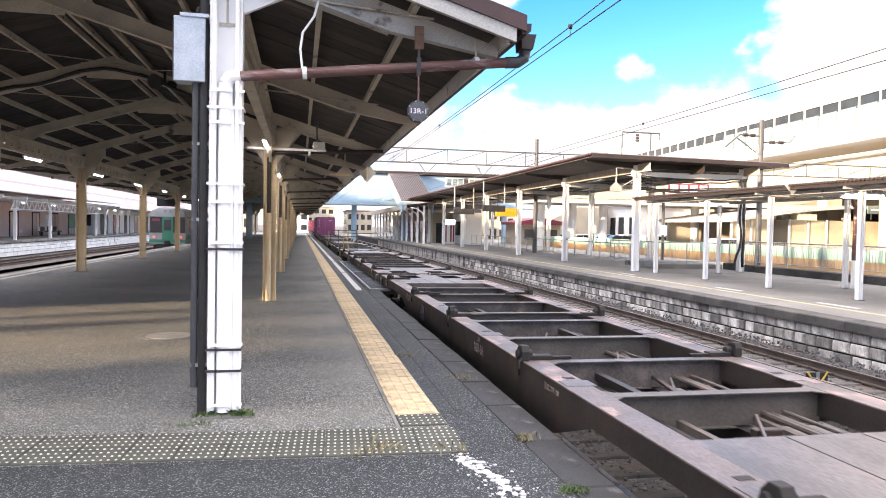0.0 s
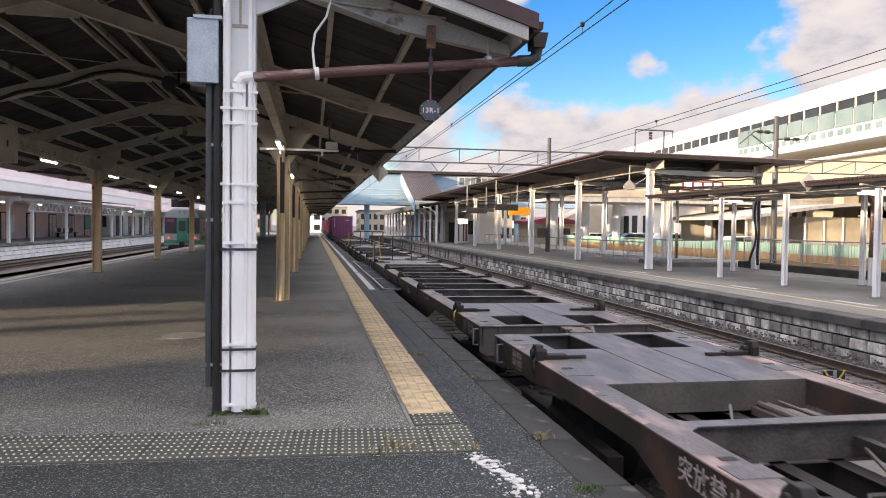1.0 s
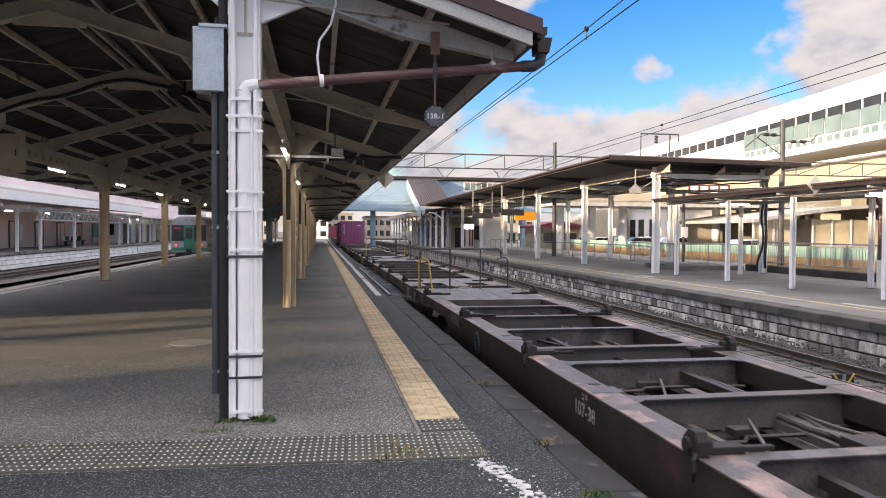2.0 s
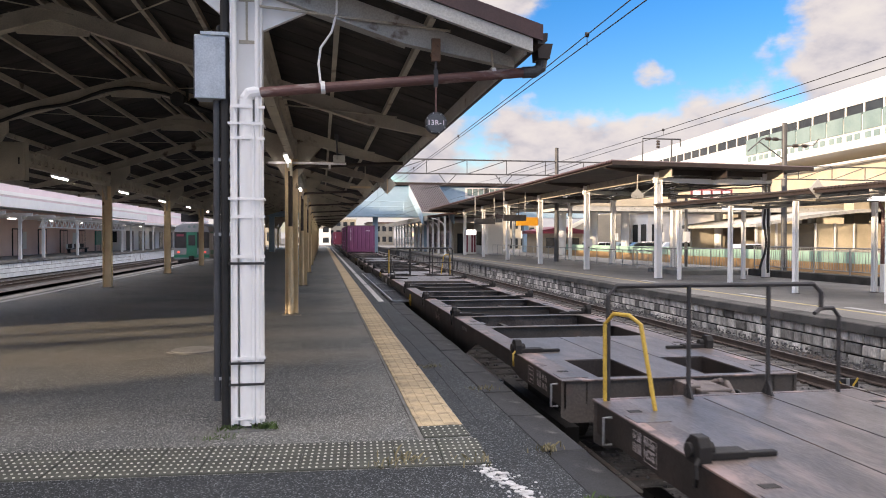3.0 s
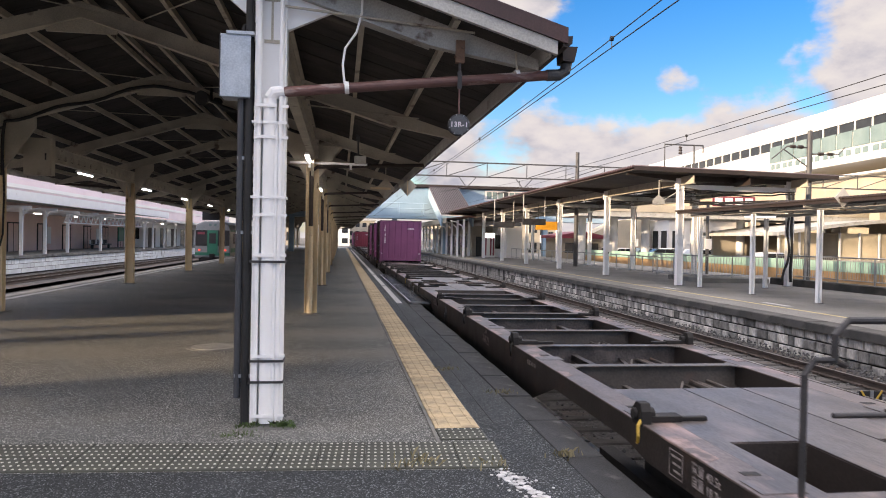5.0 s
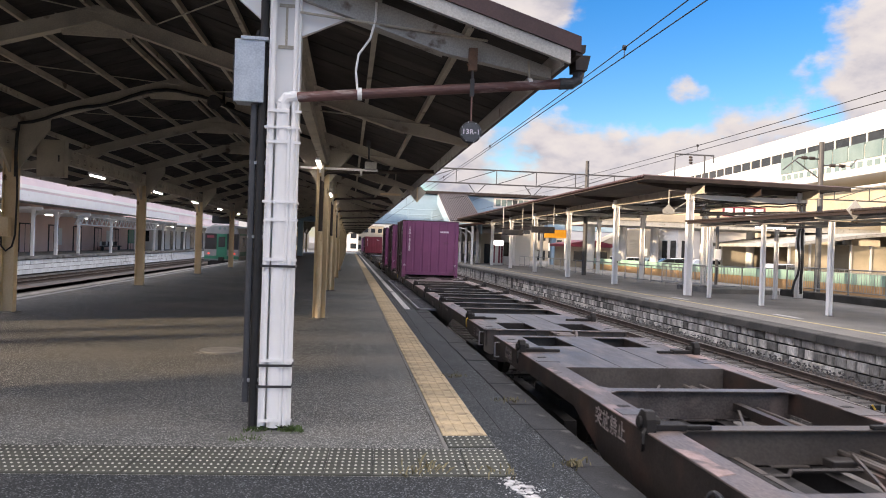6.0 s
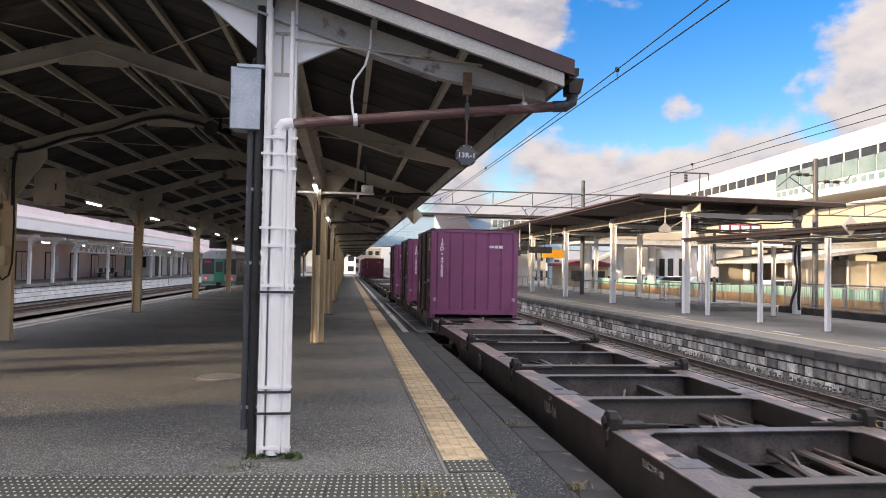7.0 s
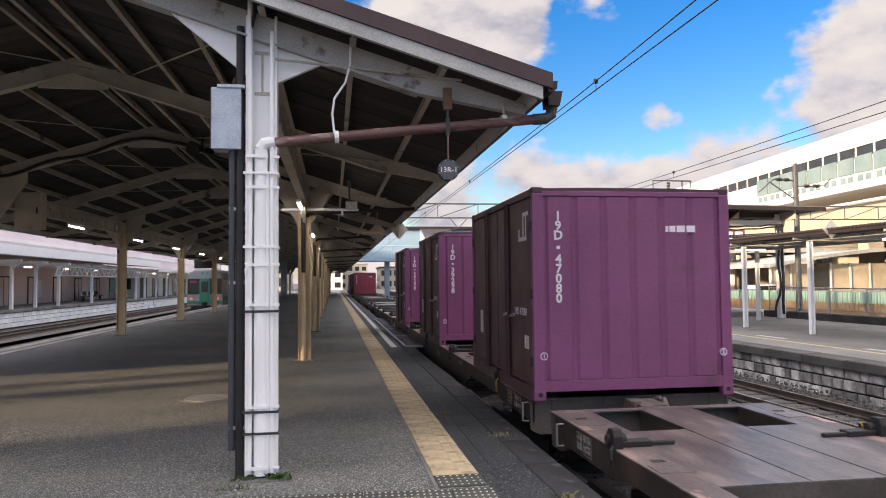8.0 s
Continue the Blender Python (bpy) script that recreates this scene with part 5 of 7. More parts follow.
    for i in range(84):
        piece("slat", me, g, pose(0, 19.16 + i * 0.17, 0))
    sh = Shape()
    r = random.Random(12)
    for i in range(150):
        a = r.random()
        x, y = 1.20 + 0.20 * a + r.gauss(0, 0.05 + 0.05 * a), 5.25 - 0.85 * a + r.gauss(0, 0.07)
        s = r.uniform(0.006, 0.03) * (1.2 if abs(x - 1.2 - 0.2 * a) < 0.06 else 0.5)
        k = r.randint(4, 6)
        sh.prism([(x + s * r.uniform(0.6, 1.1) * math.cos(6.283 * j / k), y + s * r.uniform(0.7, 1.3) * math.sin(6.283 * j / k)) for j in range(k)], -0.003, r.uniform(0.0015, 0.006), "z")
    tagged(part("paint_flakes", sh, PAINT_WHITE, PLATFORM, "flaked white paint mark"), kind="stuff")
    # small patches and cracks on the platform
    p = Shape()
    for x, y in ((0.72, 22.0), (0.62, 27.0), (0.66, 31.0), (0.6, 36.0), (0.62, 24.5), (0.3, 30.0)):
        p.slab(x - 0.12, x + 0.12, y - 0.22, y + 0.22, 0, 0.004, 0.002)
    part("patch", p, CONCRETE, PLATFORM, "pale concrete inset plates")
    c = Shape()
    for x0_, y0_, x1_, y1_ in ((1.45, 6.6, 1.47, 9.8), (1.47, 9.8, 1.44, 12.5), (1.40, 12.5, 1.49, 19.0)):
        c.beam((x0_, y0_, 0.001), (x1_, y1_, 0.001), 0.012, 0.006)
    part("joint", c, BLACK, PLATFORM, "dark joint in the asphalt")


build_canopy_fittings()


def build_weeds():
    r = random.Random(21)
    def clump(cx, cy, n, spread, h, m, label):
        sh = Shape()
        for _ in range(n):
            x, y = cx + r.gauss(0, spread), cy + r.gauss(0, spread * 0.7)
            a, l, b = r.uniform(0, 6.28), r.uniform(0.4, 1) * h, r.uniform(0.2, 0.9)
            w = 0.004 + 0.03 * h
            dx, dy = math.cos(a), math.sin(a)
            px_, py_ = -dy * w, dx * w
            sh.add([(x - px_, y - py_, 0), (x + px_, y + py_, 0), (x + dx * l * b * 0.5 + px_ * 0.8, y + dy * l * b * 0.5 + py_ * 0.8, l * 0.6), (x + dx * l * b, y + dy * l * b, l * 0.75)], [(0, 1, 2), (0, 2, 3)])
        tagged(part("weeds", sh, m), label, "weeds", kind="stuff")
    clump(-0.80, 6.60, 90, 0.06, 0.07, WEED, "green weeds at the foot of the white pillar")
    clump(-0.50, 6.58, 110, 0.05, 0.09, WEED, "green weeds at the foot of the white pillar")
    clump(-0.85, 6.35, 70, 0.08, 0.035, WEED, "low moss and weeds on the footing")
    clump(0.62, 5.45, 26, 0.10, 0.12, DRY, "dry grass in the paving joint")
    clump(0.50, 5.35, 20, 0.05, 0.10, DRY, "dry grass in the paving joint")
    clump(1.15, 5.35, 22, 0.09, 0.10, DRY, "dry grass in the paving joint")
    clump(1.80, 5.55, 40, 0.06, 0.10, DRY, "dry grass along the edge stones")
    clump(1.80, 7.9, 50, 0.09, 0.06, DRY, "dry weeds along the edge stones")
    clump(1.79, 4.4, 80, 0.05, 0.05, WEED, "green moss along the edge stones")
    clump(1.42, 9.4, 40, 0.10, 0.06, DRY, "dry weeds in the asphalt joint")


build_weeds()


# ---- the platform across the tracks ----
RX = 10.78


def build_right_platform():
    wall = Shape().box(RX + 0.05, RX + 0.5, 2, 150, -0.93, -0.19)
    pl = tagged(part("stone_platform", wall, MORTAR), "grey platform with a wall of rough stone blocks", "platform", kind="structure")
    part("paving", Shape().box(RX + 0.46, 24.0, 2, 150, -0.19, 0.0), PLATFORM_R, pl, "pale worn platform paving")
    part("line", Shape().box(12.28, 12.42, 2, 150, 0.0, 0.004), mat("yellow_line", (0.58, 0.48, 0.24), (0.42, 0.36, 0.2), 3.0, 0.8, fine=0.3), pl, "faded yellow line")
    sh = Shape()
    for y in (14.5, 19.0, 26.0):
        sh.box(12.75, 12.95, y, y + 1.3, 0.0, 0.004)
    part("patch", sh, PAINT_WHITE, pl)
    part("kerb_wall", Shape().slab(19.6, 20.1, 6, 30.5, 0.0, 0.30, 0.03), COPING, pl, "dark low wall behind the platform")
    part("ramp", Shape().slab(16.3, 19.6, 30.6, 34.0, 0.0, 0.22, 0.03), CONCRETE, pl, "low concrete ramp")
    # coping slabs
    r = random.Random(4)
    mes = [Shape().slab(RX - 0.10, RX + 0.46, 0.004, n - 0.004, -0.195, 0.0, 0.02).mesh("coping_slab", COPING) for n in (1.1, 1.4)]
    y = 6.0
    far = Shape()
    while y < 150:
        k = r.randrange(2)
        if y < 75:
            piece("coping_slab", mes[k], pl, pose(r.uniform(-0.008, 0.008), y, r.uniform(-0.006, 0.004)))
        else:
            far.slab(RX - 0.10, RX + 0.46, y, y + (1.1, 1.4)[k] - 0.008, -0.195, 0)
        y += (1.1, 1.4)[k]
    tagged(part("coping_far", far, COPING, pl), kind="stuff")
    # stone blocks: three courses, rough faced; the near ones are single pieces
    def block(n, h, k):
        q = random.Random(k)
        j = lambda s: q.uniform(-s, s)
        x0, xf = RX + 0.055, RX
        v = [(x0, 0.020, 0.016), (x0, n - 0.020, 0.016), (x0, n - 0.020, h - 0.016), (x0, 0.020, h - 0.016)]
        v += [(xf + 0.012 + j(0.008), 0.020 + abs(j(0.012)), 0.015 + abs(j(0.010))), (xf + 0.012 + j(0.008), n - 0.020 - abs(j(0.012)), 0.015 + abs(j(0.010))), (xf + 0.012 + j(0.008), n - 0.020 - abs(j(0.012)), h - 0.015 - abs(j(0.010))), (xf + 0.012 + j(0.008), 0.020 + abs(j(0.012)), h - 0.015 - abs(j(0.010)))]
        v += [(xf - 0.002 + j(0.006), 0.045, 0.045), (xf - 0.002 + j(0.006), n - 0.045, 0.045), (xf - 0.002 + j(0.006), n - 0.045, h - 0.045), (xf - 0.002 + j(0.006), 0.045, h - 0.045)]
        f = [(8, 9, 10, 11)]
        for a in range(4):
            b = (a + 1) % 4
            f += [(a, b, b + 4, a + 4), (a + 4, b + 4, b + 8, a + 8)]
        return Shape().add(v, f)
    heights = [(-0.90, 0.22), (-0.68, 0.25), (-0.43, 0.235)]
    lens = [0.26, 0.33, 0.40, 0.48]
    count = 0
    far = Shape()
    for ci, (z, h) in enumerate(heights):
        kinds = [[block(n, h, 17 * i + 5 * q + ci).mesh("stone_block", BLOCK) for q in range(2)] for i, n in enumerate(lens)]
        y = 7.0 + r.uniform(0, 0.3)
        while y < 100:
            i = r.choice((0, 1, 1, 2, 2, 3)) if y > 13.2 else r.choice((2, 3, 3))
            n = lens[i]
            if y < 46:
                piece("stone_block", kinds[i][r.randrange(2)], pl, pose(r.uniform(-0.008, 0.008), y, z))
            else:
                far.box(RX - 0.01, RX + 0.06, y + 0.018, y + n - 0.018, z + 0.016, z + h - 0.016)
            y += n
    tagged(part("stone_blocks_far", far, BLOCK, pl), kind="stuff")
    return pl


RIGHT = build_right_platform()


def canopy_post(name, x, y, h, w, base=None, group="right canopy posts"):
    if base is None:
        p = thing(name, "slim white-painted steel canopy post on a platform", "post", group, at=pose(x, y, 0))
        part("shaft", Shape().box(-w, w, -0.006, 0.006, 0, h).box(-w, -w + 0.012, -w, w, 0, h).box(w - 0.012, w, -w, w, 0, h), STEEL_WHITE, p)
        part("foot", Shape().slab(-w - 0.04, w + 0.04, -w - 0.04, w + 0.04, 0, 0.02, 0.006), CONCRETE, p)
        return p
    return copy_thing(base, pose(x, y, 0))


def corrugated(sh, xa, za, xb, zb, y0, y1, pitch=0.16, amp=0.035, mi=0):
    """A ribbed roof sheet; ribs run across (x), so the eave shows a wavy edge."""
    n = int((y1 - y0) / (pitch / 2))
    v, f = [], []
    for i in range(n + 1):
        y = y0 + (y1 - y0) * i / n
        dz = amp if i % 2 else 0
        v += [(xa, y, za + dz), (xb, y, zb + dz), (xb, y, zb + dz - 0.05), (xa, y, za + dz - 0.05)]
    for i in range(n):
        a, b = 4 * i, 4 * i + 4
        f += [(a, a + 1, b + 1, b), (a + 3, b + 3, b + 2, a + 2), (a, b, b + 3, a + 3), (a + 1, a + 2, b + 2, b + 1)]
    f += [(0, 3, 2, 1), (4 * n, 4 * n + 1, 4 * n + 2, 4 * n + 3)]
    sh.add(v, f, mi)


def build_right_canopies():
    c = thing("tall_canopy", "tall flat platform canopy with ribbed maroon edge and white posts", "canopy")
    y0, y1 = 27.0, 84.0
    sh = Shape()
    corrugated(sh, 11.42, 4.78, 20.3, 4.66, y0, y1, 0.26, 0.075)
    part("roof", sh, ROOF_TOP, c, "ribbed maroon roof sheet")
    part("soffit", Shape().prism([(11.5, 4.70), (20.2, 4.58), (20.2, 4.55), (11.5, 4.67)], y0 + 0.1, y1), SOFFIT, c)
    part("end_fascia", Shape().prism([(11.40, 4.80), (20.3, 4.68), (20.3, 4.52), (11.40, 4.64)], y0 - 0.03, y0), BROWN, c)
    for i in range(7):
        y = 28.35 + 8.3 * i
        sh = Shape()
        sh.box(14.05, 19.05, y - 0.06, y + 0.06, 4.02, 4.24)
        part("cross_beam", sh, STEEL_WHITE if i == 0 else BARGE, c)
        part("rib", Shape().prism([(11.7, 4.66), (20.0, 4.56), (20.0, 4.50), (19.2, 4.36), (13.9, 4.38), (11.7, 4.58)], y - 0.04, y + 0.04), BROWN, c)
        for x in (14.05, 19.05):
            part("head_plate", Shape().box(x - 0.22, x + 0.22, y - 0.09, y + 0.09, 4.05, 4.5), STEEL_WHITE, c)
    for x, m in ((14.05, TRUSS), (16.5, BROWN), (19.05, TRUSS)):
        part("long_beam", Shape().box(x - 0.02, x + 0.02, y0 + 0.2, y1, 4.22, 4.55).box(x - 0.09, x + 0.09, y0 + 0.2, y1, 4.20, 4.22), m, c)
    big = canopy_post("canopy_post", 14.05, 28.35, 4.25, 0.125)
    for i in range(7):
        for x in (14.05, 19.05):
            if i or x > 15:
                canopy_post("canopy_post", x, 28.35 + 8.3 * i, 4.25, 0.125, big)
    # lower canopy in front
    d = thing("low_canopy", "low platform canopy with ribbed dark roof and slim white posts", "canopy")
    sh = Shape()
    corrugated(sh, 13.75, 3.12, 18.3, 3.22, 4.0, 28.2, 0.14, 0.03)
    part("roof", sh, BROWN, d, "ribbed dark brown roof sheet")
    part("fascia", Shape().box(13.80, 13.84, 4.0, 28.1, 2.99, 3.12), BROWN, d, "dark fascia board")
    for y in (8.7, 12.5, 16.3, 20.0, 23.5, 27.2):
        part("cross_beam", Shape().box(13.9, 18.2, y - 0.05, y + 0.05, 2.92, 3.07), BARGE, d)
    for x in (14.4, 17.25):
        part("long_beam", Shape().box(x - 0.05, x + 0.05, 4.0, 28.0, 2.88, 2.98), BARGE, d)
    slim = canopy_post("canopy_post", 14.40, 27.2, 2.86, 0.066)
    for x, y in ((14.40, 23.5), (14.45, 20.0), (14.45, 16.3), (14.45, 12.5), (17.25, 27.2), (17.25, 23.9), (17.25, 20.05), (17.25, 16.3)):
        canopy_post("canopy_post", x, y, 2.86, 0.066, slim)
    # strip lights
    lamp = None
    spots = [(x, 31.0 + 4.15 * i, 4.38) for i in range(12) for x in (15.0, 17.4)] + [(15.6, 17.5, 2.84), (16.4, 18.6, 2.84), (15.9, 25.5, 2.84)]
    for x, y, z in spots:
        m = pose(x, y, z, 0, 0, 90 if z < 3 else 0)
        if lamp is None:
            lamp = thing("strip_light", "white fluorescent strip light under the opposite canopy", "lamp", "platform lights", at=m)
            part("housing", Shape().box(-0.06, 0.06, -0.65, 0.65, 0.03, 0.08), STEEL_WHITE, lamp)
            part("tube", Shape().rod((0, -0.62, 0), (0, 0.62, 0), 0.022, 8), TUBE_FAR, lamp)
            part("stem", Shape().rod((0, -0.4, 0.08), (0, -0.4, 0.32), 0.012, 6).rod((0, 0.4, 0.08), (0, 0.4, 0.32), 0.012, 6), TRUSS, lamp)
        else:
            copy_thing(lamp, m)
    # cable bundles between the posts
    k = thing("cable_bundle", "black cable bundles strung between the canopy posts", "cable")
    for dz, sag in ((4.05, 0.10), (3.98, 0.16), (3.55, 0.05), (3.48, 0.08)):
        pts = [(14.1 + 5.0 * i / 14, 28.1, dz - sag * math.sin(math.pi * i / 14) + 0.02 * math.sin(i * 2.2)) for i in range(15)]
        part("cable", Shape().path(pts, 0.03, 6), BLACK, k)
    for z in (3.42, 3.36):
        pts = [(14.3 + 9.0 * i / 20, 28.0 - 4.2 * i / 20, z + 0.15 * math.sin(math.pi * i / 20)) for i in range(21)]
        part("cable", Shape().path(pts, 0.028, 6), BLACK, k)
    pts = [(19.0 + 0.025 * math.sin(i * 0.9), 28.1, 4.0 - 0.27 * i) for i in range(15)]
    part("riser", Shape().path(pts, 0.06, 6), BLACK, k, "thick black riser cables")
    part("riser", Shape().path([(p[0] - 0.16 - 0.03 * math.cos(i) - (0.25 * max(0, i - 11) / 3), p[1], p[2]) for i, p in enumerate(pts)], 0.05, 6), BLACK, k)
    # hung diamond and pointed plates
    for x, y, z in ((13.9, 18.3, 3.12),):
        s = thing("diamond_sign", "pale grey diamond-shaped plate beside the canopy edge", "sign", "diamond signs", at=pose(x, y, z))
        part("plate", Shape().prism([(-0.26, 0), (0, -0.28), (0.26, 0), (0, 0.28)], -0.01, 0.01), BARGE, s)
        part("arm", Shape().rod((0, 0.02, 0), (0.4, 0.02, 0.0), 0.02, 6), BARGE, s)
    s = thing("hanging_plate", "pale pointed plate hung on an angled white bracket", "sign", at=pose(13.1, 28.35, 3.55))
    part("plate", Shape().prism([(-0.27, -0.14), (0.27, -0.14), (0.27, 0.0), (0, 0.26), (-0.27, 0.0)], -0.01, 0.01), BARGE, s)
    part("bracket", Shape().path([(0, 0, 0.2), (0, 0, 0.82), (1.0, 0, 0.82)], 0.03, 6).rod((0.2, 0, 0.0), (1.0, 0, 0.5), 0.02, 6), BARGE, s)
    o = thing("orange_sign", "orange illuminated sign hung under the canopy", "sign", at=pose(14.8, 50.0, 2.9))
    part("panel", Shape().box(-0.95, 0.95, -0.08, 0.08, -0.3, 0.3), ORANGE, o, bevel=0.02)
    part("hanger", Shape().rod((-0.8, 0, 0.3), (-0.8, 0, 1.5), 0.03, 6).rod((0.8, 0, 0.3), (0.8, 0, 1.5), 0.03, 6), DARK_STEEL, o)
    for x, y, z in ((12.2, 44.5, 3.0), (11.5, 50, 2.9)):
        g = thing("platform_sign", "dark grey platform sign seen edge on", "sign", "platform signs", at=pose(x, y, z))
        part("panel", Shape().box(-0.75, 0.75, -0.1, 0.1, -0.2, 0.2), DARK_STEEL, g, bevel=0.02)
        part("hanger", Shape().rod((-0.7, 0, 0.3), (-0.7, 0, 1.75), 0.03, 6).rod((0.7, 0, 0.3), (0.7, 0, 1.75), 0.03, 6), BARGE, g)


build_right_canopies()


def build_fence(pts, h, z0, gap, label, bars=True):
    f = thing("metal_fence", label, "fence", "platform fences")
    for (xa, ya), (xb, yb) in zip(pts, pts[1:]):
        n = max(1, round(math.hypot(xb - xa, yb - ya) / 2.0))
        for i in range(n + 1):
            x, y = xa + (xb - xa) * i / n, ya + (yb - ya) * i / n
            part("post", Shape().rod((x, y, z0), (x, y, z0 + h), 0.032, 8), ZINC, f)
        part("top_rail", Shape().rod((xa, ya, z0 + h), (xb, yb, z0 + h), 0.030, 8), ZINC, f)
        part("bottom_rail", Shape().rod((xa, ya, z0 + 0.14), (xb, yb, z0 + 0.14), 0.022, 8), ZINC, f)
        if bars:
            m = int(math.hypot(xb - xa, yb - ya) / gap)
            sh = Shape()
            for i in range(1, m):
                x, y = xa + (xb - xa) * i / m, ya + (yb - ya) * i / m
                sh.rod((x, y, z0 + 0.14), (x, y, z0 + h), 0.011, 5)
            tagged(part("infill", sh, ZINC, f), kind="stuff")
    return f


build_fence([(19.85, 8.0), (19.85, 30.4)], 1.02, 0.30, 0.14, "silver barred metal fence on a low dark wall")
build_fence([(16.4, 36.0), (16.4, 31.0), (19.6, 31.0)], 1.02, 0.2, 0.14, "silver barred metal fence on a concrete ramp")
build_fence([(17.8, 36.5), (17.4, 74.0)], 1.0, 0.0, 0.3, "silver two-rail metal fence along the platform", bars=False)


# ---- masts, portal beam and overhead wires ----
def lattice(sh, xa, xb, y, z0, z1, step):
    sh.beam((xa, y, z0), (xb, y, z0), 0.10, 0.09)
    sh.beam((xa, y, z1), (xb, y, z1), 0.10, 0.09)
    x, k = xa, 0
    while x + step <= xb + 0.01:
        sh.beam((x, y, z0), (x + step, y, z1), 0.05, 0.05)
        sh.beam((x + step, y, z0), (x + step, y, z1), 0.05, 0.05)
        x += step


def build_overhead():
    p = thing("portal_beam", "steel lattice beam carrying the overhead wires across the tracks", "overhead line mast")
    sh = Shape()
    lattice(sh, -7.2, 50.6, 50.0, 6.25, 7.25, 2.9)
    part("beam", sh, GREY_PIPE, p)
    for x in (16.85,):
        part("mast", Shape().rod((x, 50.0, -0.4), (x, 50.0, 8.25), 0.17, 12, 0.13), GREY_PIPE, p, "dark tapered concrete mast")
    for x in (50.0,):
        part("mast", Shape().rod((x, 50.0, -0.9), (x, 50.0, 8.2), 0.17, 12, 0.13), GREY_PIPE, p)
    for x in (8.2, 12.3, 3.0, 20.5):
        part("hanger", Shape().beam((x, 50, 6.2), (x + 0.5, 50, 5.55), 0.05, 0.05).beam((x + 1.2, 50, 6.2), (x + 0.6, 50, 5.55), 0.05, 0.05).rod((x + 0.5, 50, 5.5), (x - 1.4, 50, 5.1), 0.03, 6), GREY_PIPE, p)
    m = thing("wire_mast", "dark steel mast with insulators and cantilever for the overhead wires", "overhead line mast", at=pose(22.75, 32.4, -0.3))
    part("mast", Shape().rod((0, 0, 0), (0, 0, 7.75), 0.15, 12, 0.12), GREY_PIPE, m)
    part("cantilever", Shape().path([(0, 0, 6.9), (-1.2, 0, 6.95), (-2.0, 0, 6.3)], 0.035, 6).path([(0, 0, 5.9), (-1.4, 0, 6.8)], 0.03, 6).path([(0, 0, 6.6), (1.6, 0, 6.65), (1.9, 0, 7.0)], 0.03, 6), GREY_PIPE, m)
    for x, z in ((-0.5, 6.93), (-0.9, 6.94), (0.6, 6.62), (1.1, 6.63)):
        part("insulator", Shape().rod((x - 0.12, 0, z), (x + 0.12, 0, z), 0.09, 10), BROWN, m)
    g = thing("roof_frame", "small steel frame with insulators above the canopy roof", "overhead line mast", at=pose(24.6, 50.0, 7.25))
    part("frame", Shape().path([(-1.1, 0, 0), (-1.1, 0, 1.85), (1.9, 0, 1.85)], 0.06, 6).rod((1.2, 0, 0), (1.2, 0, 1.85), 0.06, 6).rod((1.9, 0, 1.85), (1.9, 0, 1.3), 0.05, 6), GREY_PIPE, g)
    for z in (1.65, 1.45, 1.25):
        part("insulator", Shape().rod((0.1, 0, z - 0.06), (0.13, 0, z + 0.06), 0.13, 10), BROWN, g)
    # contact and carrying wires
    for x, zs, zc, y0 in ((3.45, 4.52, 4.25, 9.0), (9.05, 4.82, 4.47, 5.0)):
        w = thing("overhead_wire", "thin black overhead wires with droppers and small weights", "overhead wire", "overhead wires")
        pts = []
        for i in range(31):
            y = -6 + 56 * i / 30
            pts.append((x, y, zs - 0.2 + 0.0007 * (y - 19) ** 2))
        pts += [(x, 50 + 10 * i, pts[30][2] - 0.4 * math.sin(math.pi * i / 5)) for i in range(1, 6)]
        part("carrier", Shape().path(pts, 0.008, 6), BLACK, w)
        part("contact", Shape().path([(x, -6, zc + 0.05), (x, 50, zc - 0.05), (x, 100, zc - 0.05)], 0.008, 6), BLACK, w)
        for yy in range(9, 50, 9):
            i = min(range(31), key=lambda q: abs(pts[q][1] - yy))
            part("dropper", Shape().rod((x, yy, zc), (x, yy, max(pts[i][2], zc + 0.05)), 0.006, 5).rod((x - 0.02, yy, pts[i][2]), (x + 0.02, yy, pts[i][2]), 0.035, 8), BLACK, w)
    s = thing("track_marker", "small black trackside marker with yellow reflective bars", "track marker", at=pose(8.55, 10.5, -0.86))
    part("plate", Shape().box(-0.20, 0.20, -0.015, 0.015, 0.06, 0.26), BLACK, s)
    part("stake", Shape().box(-0.03, 0.03, -0.03, -0.016, 0.0, 0.27), ZINC, s)
    for q in (-1, 1):
        part("bar", Shape().beam((q * 0.19, -0.022, 0.27), (q * 0.06, -0.022, 0.09), 0.012, 0.03), YELLOW_PAINT, s)


build_overhead()


# ---- far side: footbridge, station, buildings, cars ----
def window_row(parent, origin, d, n, w, gap, h, m, depth=0.12):
    """Windows along the level direction d from an origin point on a wall, each with a frame and a pane set in it."""
    d = Vector(d).normalized()
    out = Vector((-d.y, d.x, 0))
    for i in range(n):
        a = Vector(origin) + d * (i * (w + gap))
        b = a + d * w
        sh = Shape()
        c = [a, b, b + Vector((0, 0, h)), a + Vector((0, 0, h))]
        sh.add([p + out * 0.05 for p in c] + [p - out * 0.1 for p in c], [(0, 1, 2, 3), (4, 7, 6, 5), (0, 4, 5, 1), (1, 5, 6, 2), (2, 6, 7, 3), (3, 7, 4, 0)])
        part("window", sh, m, parent)


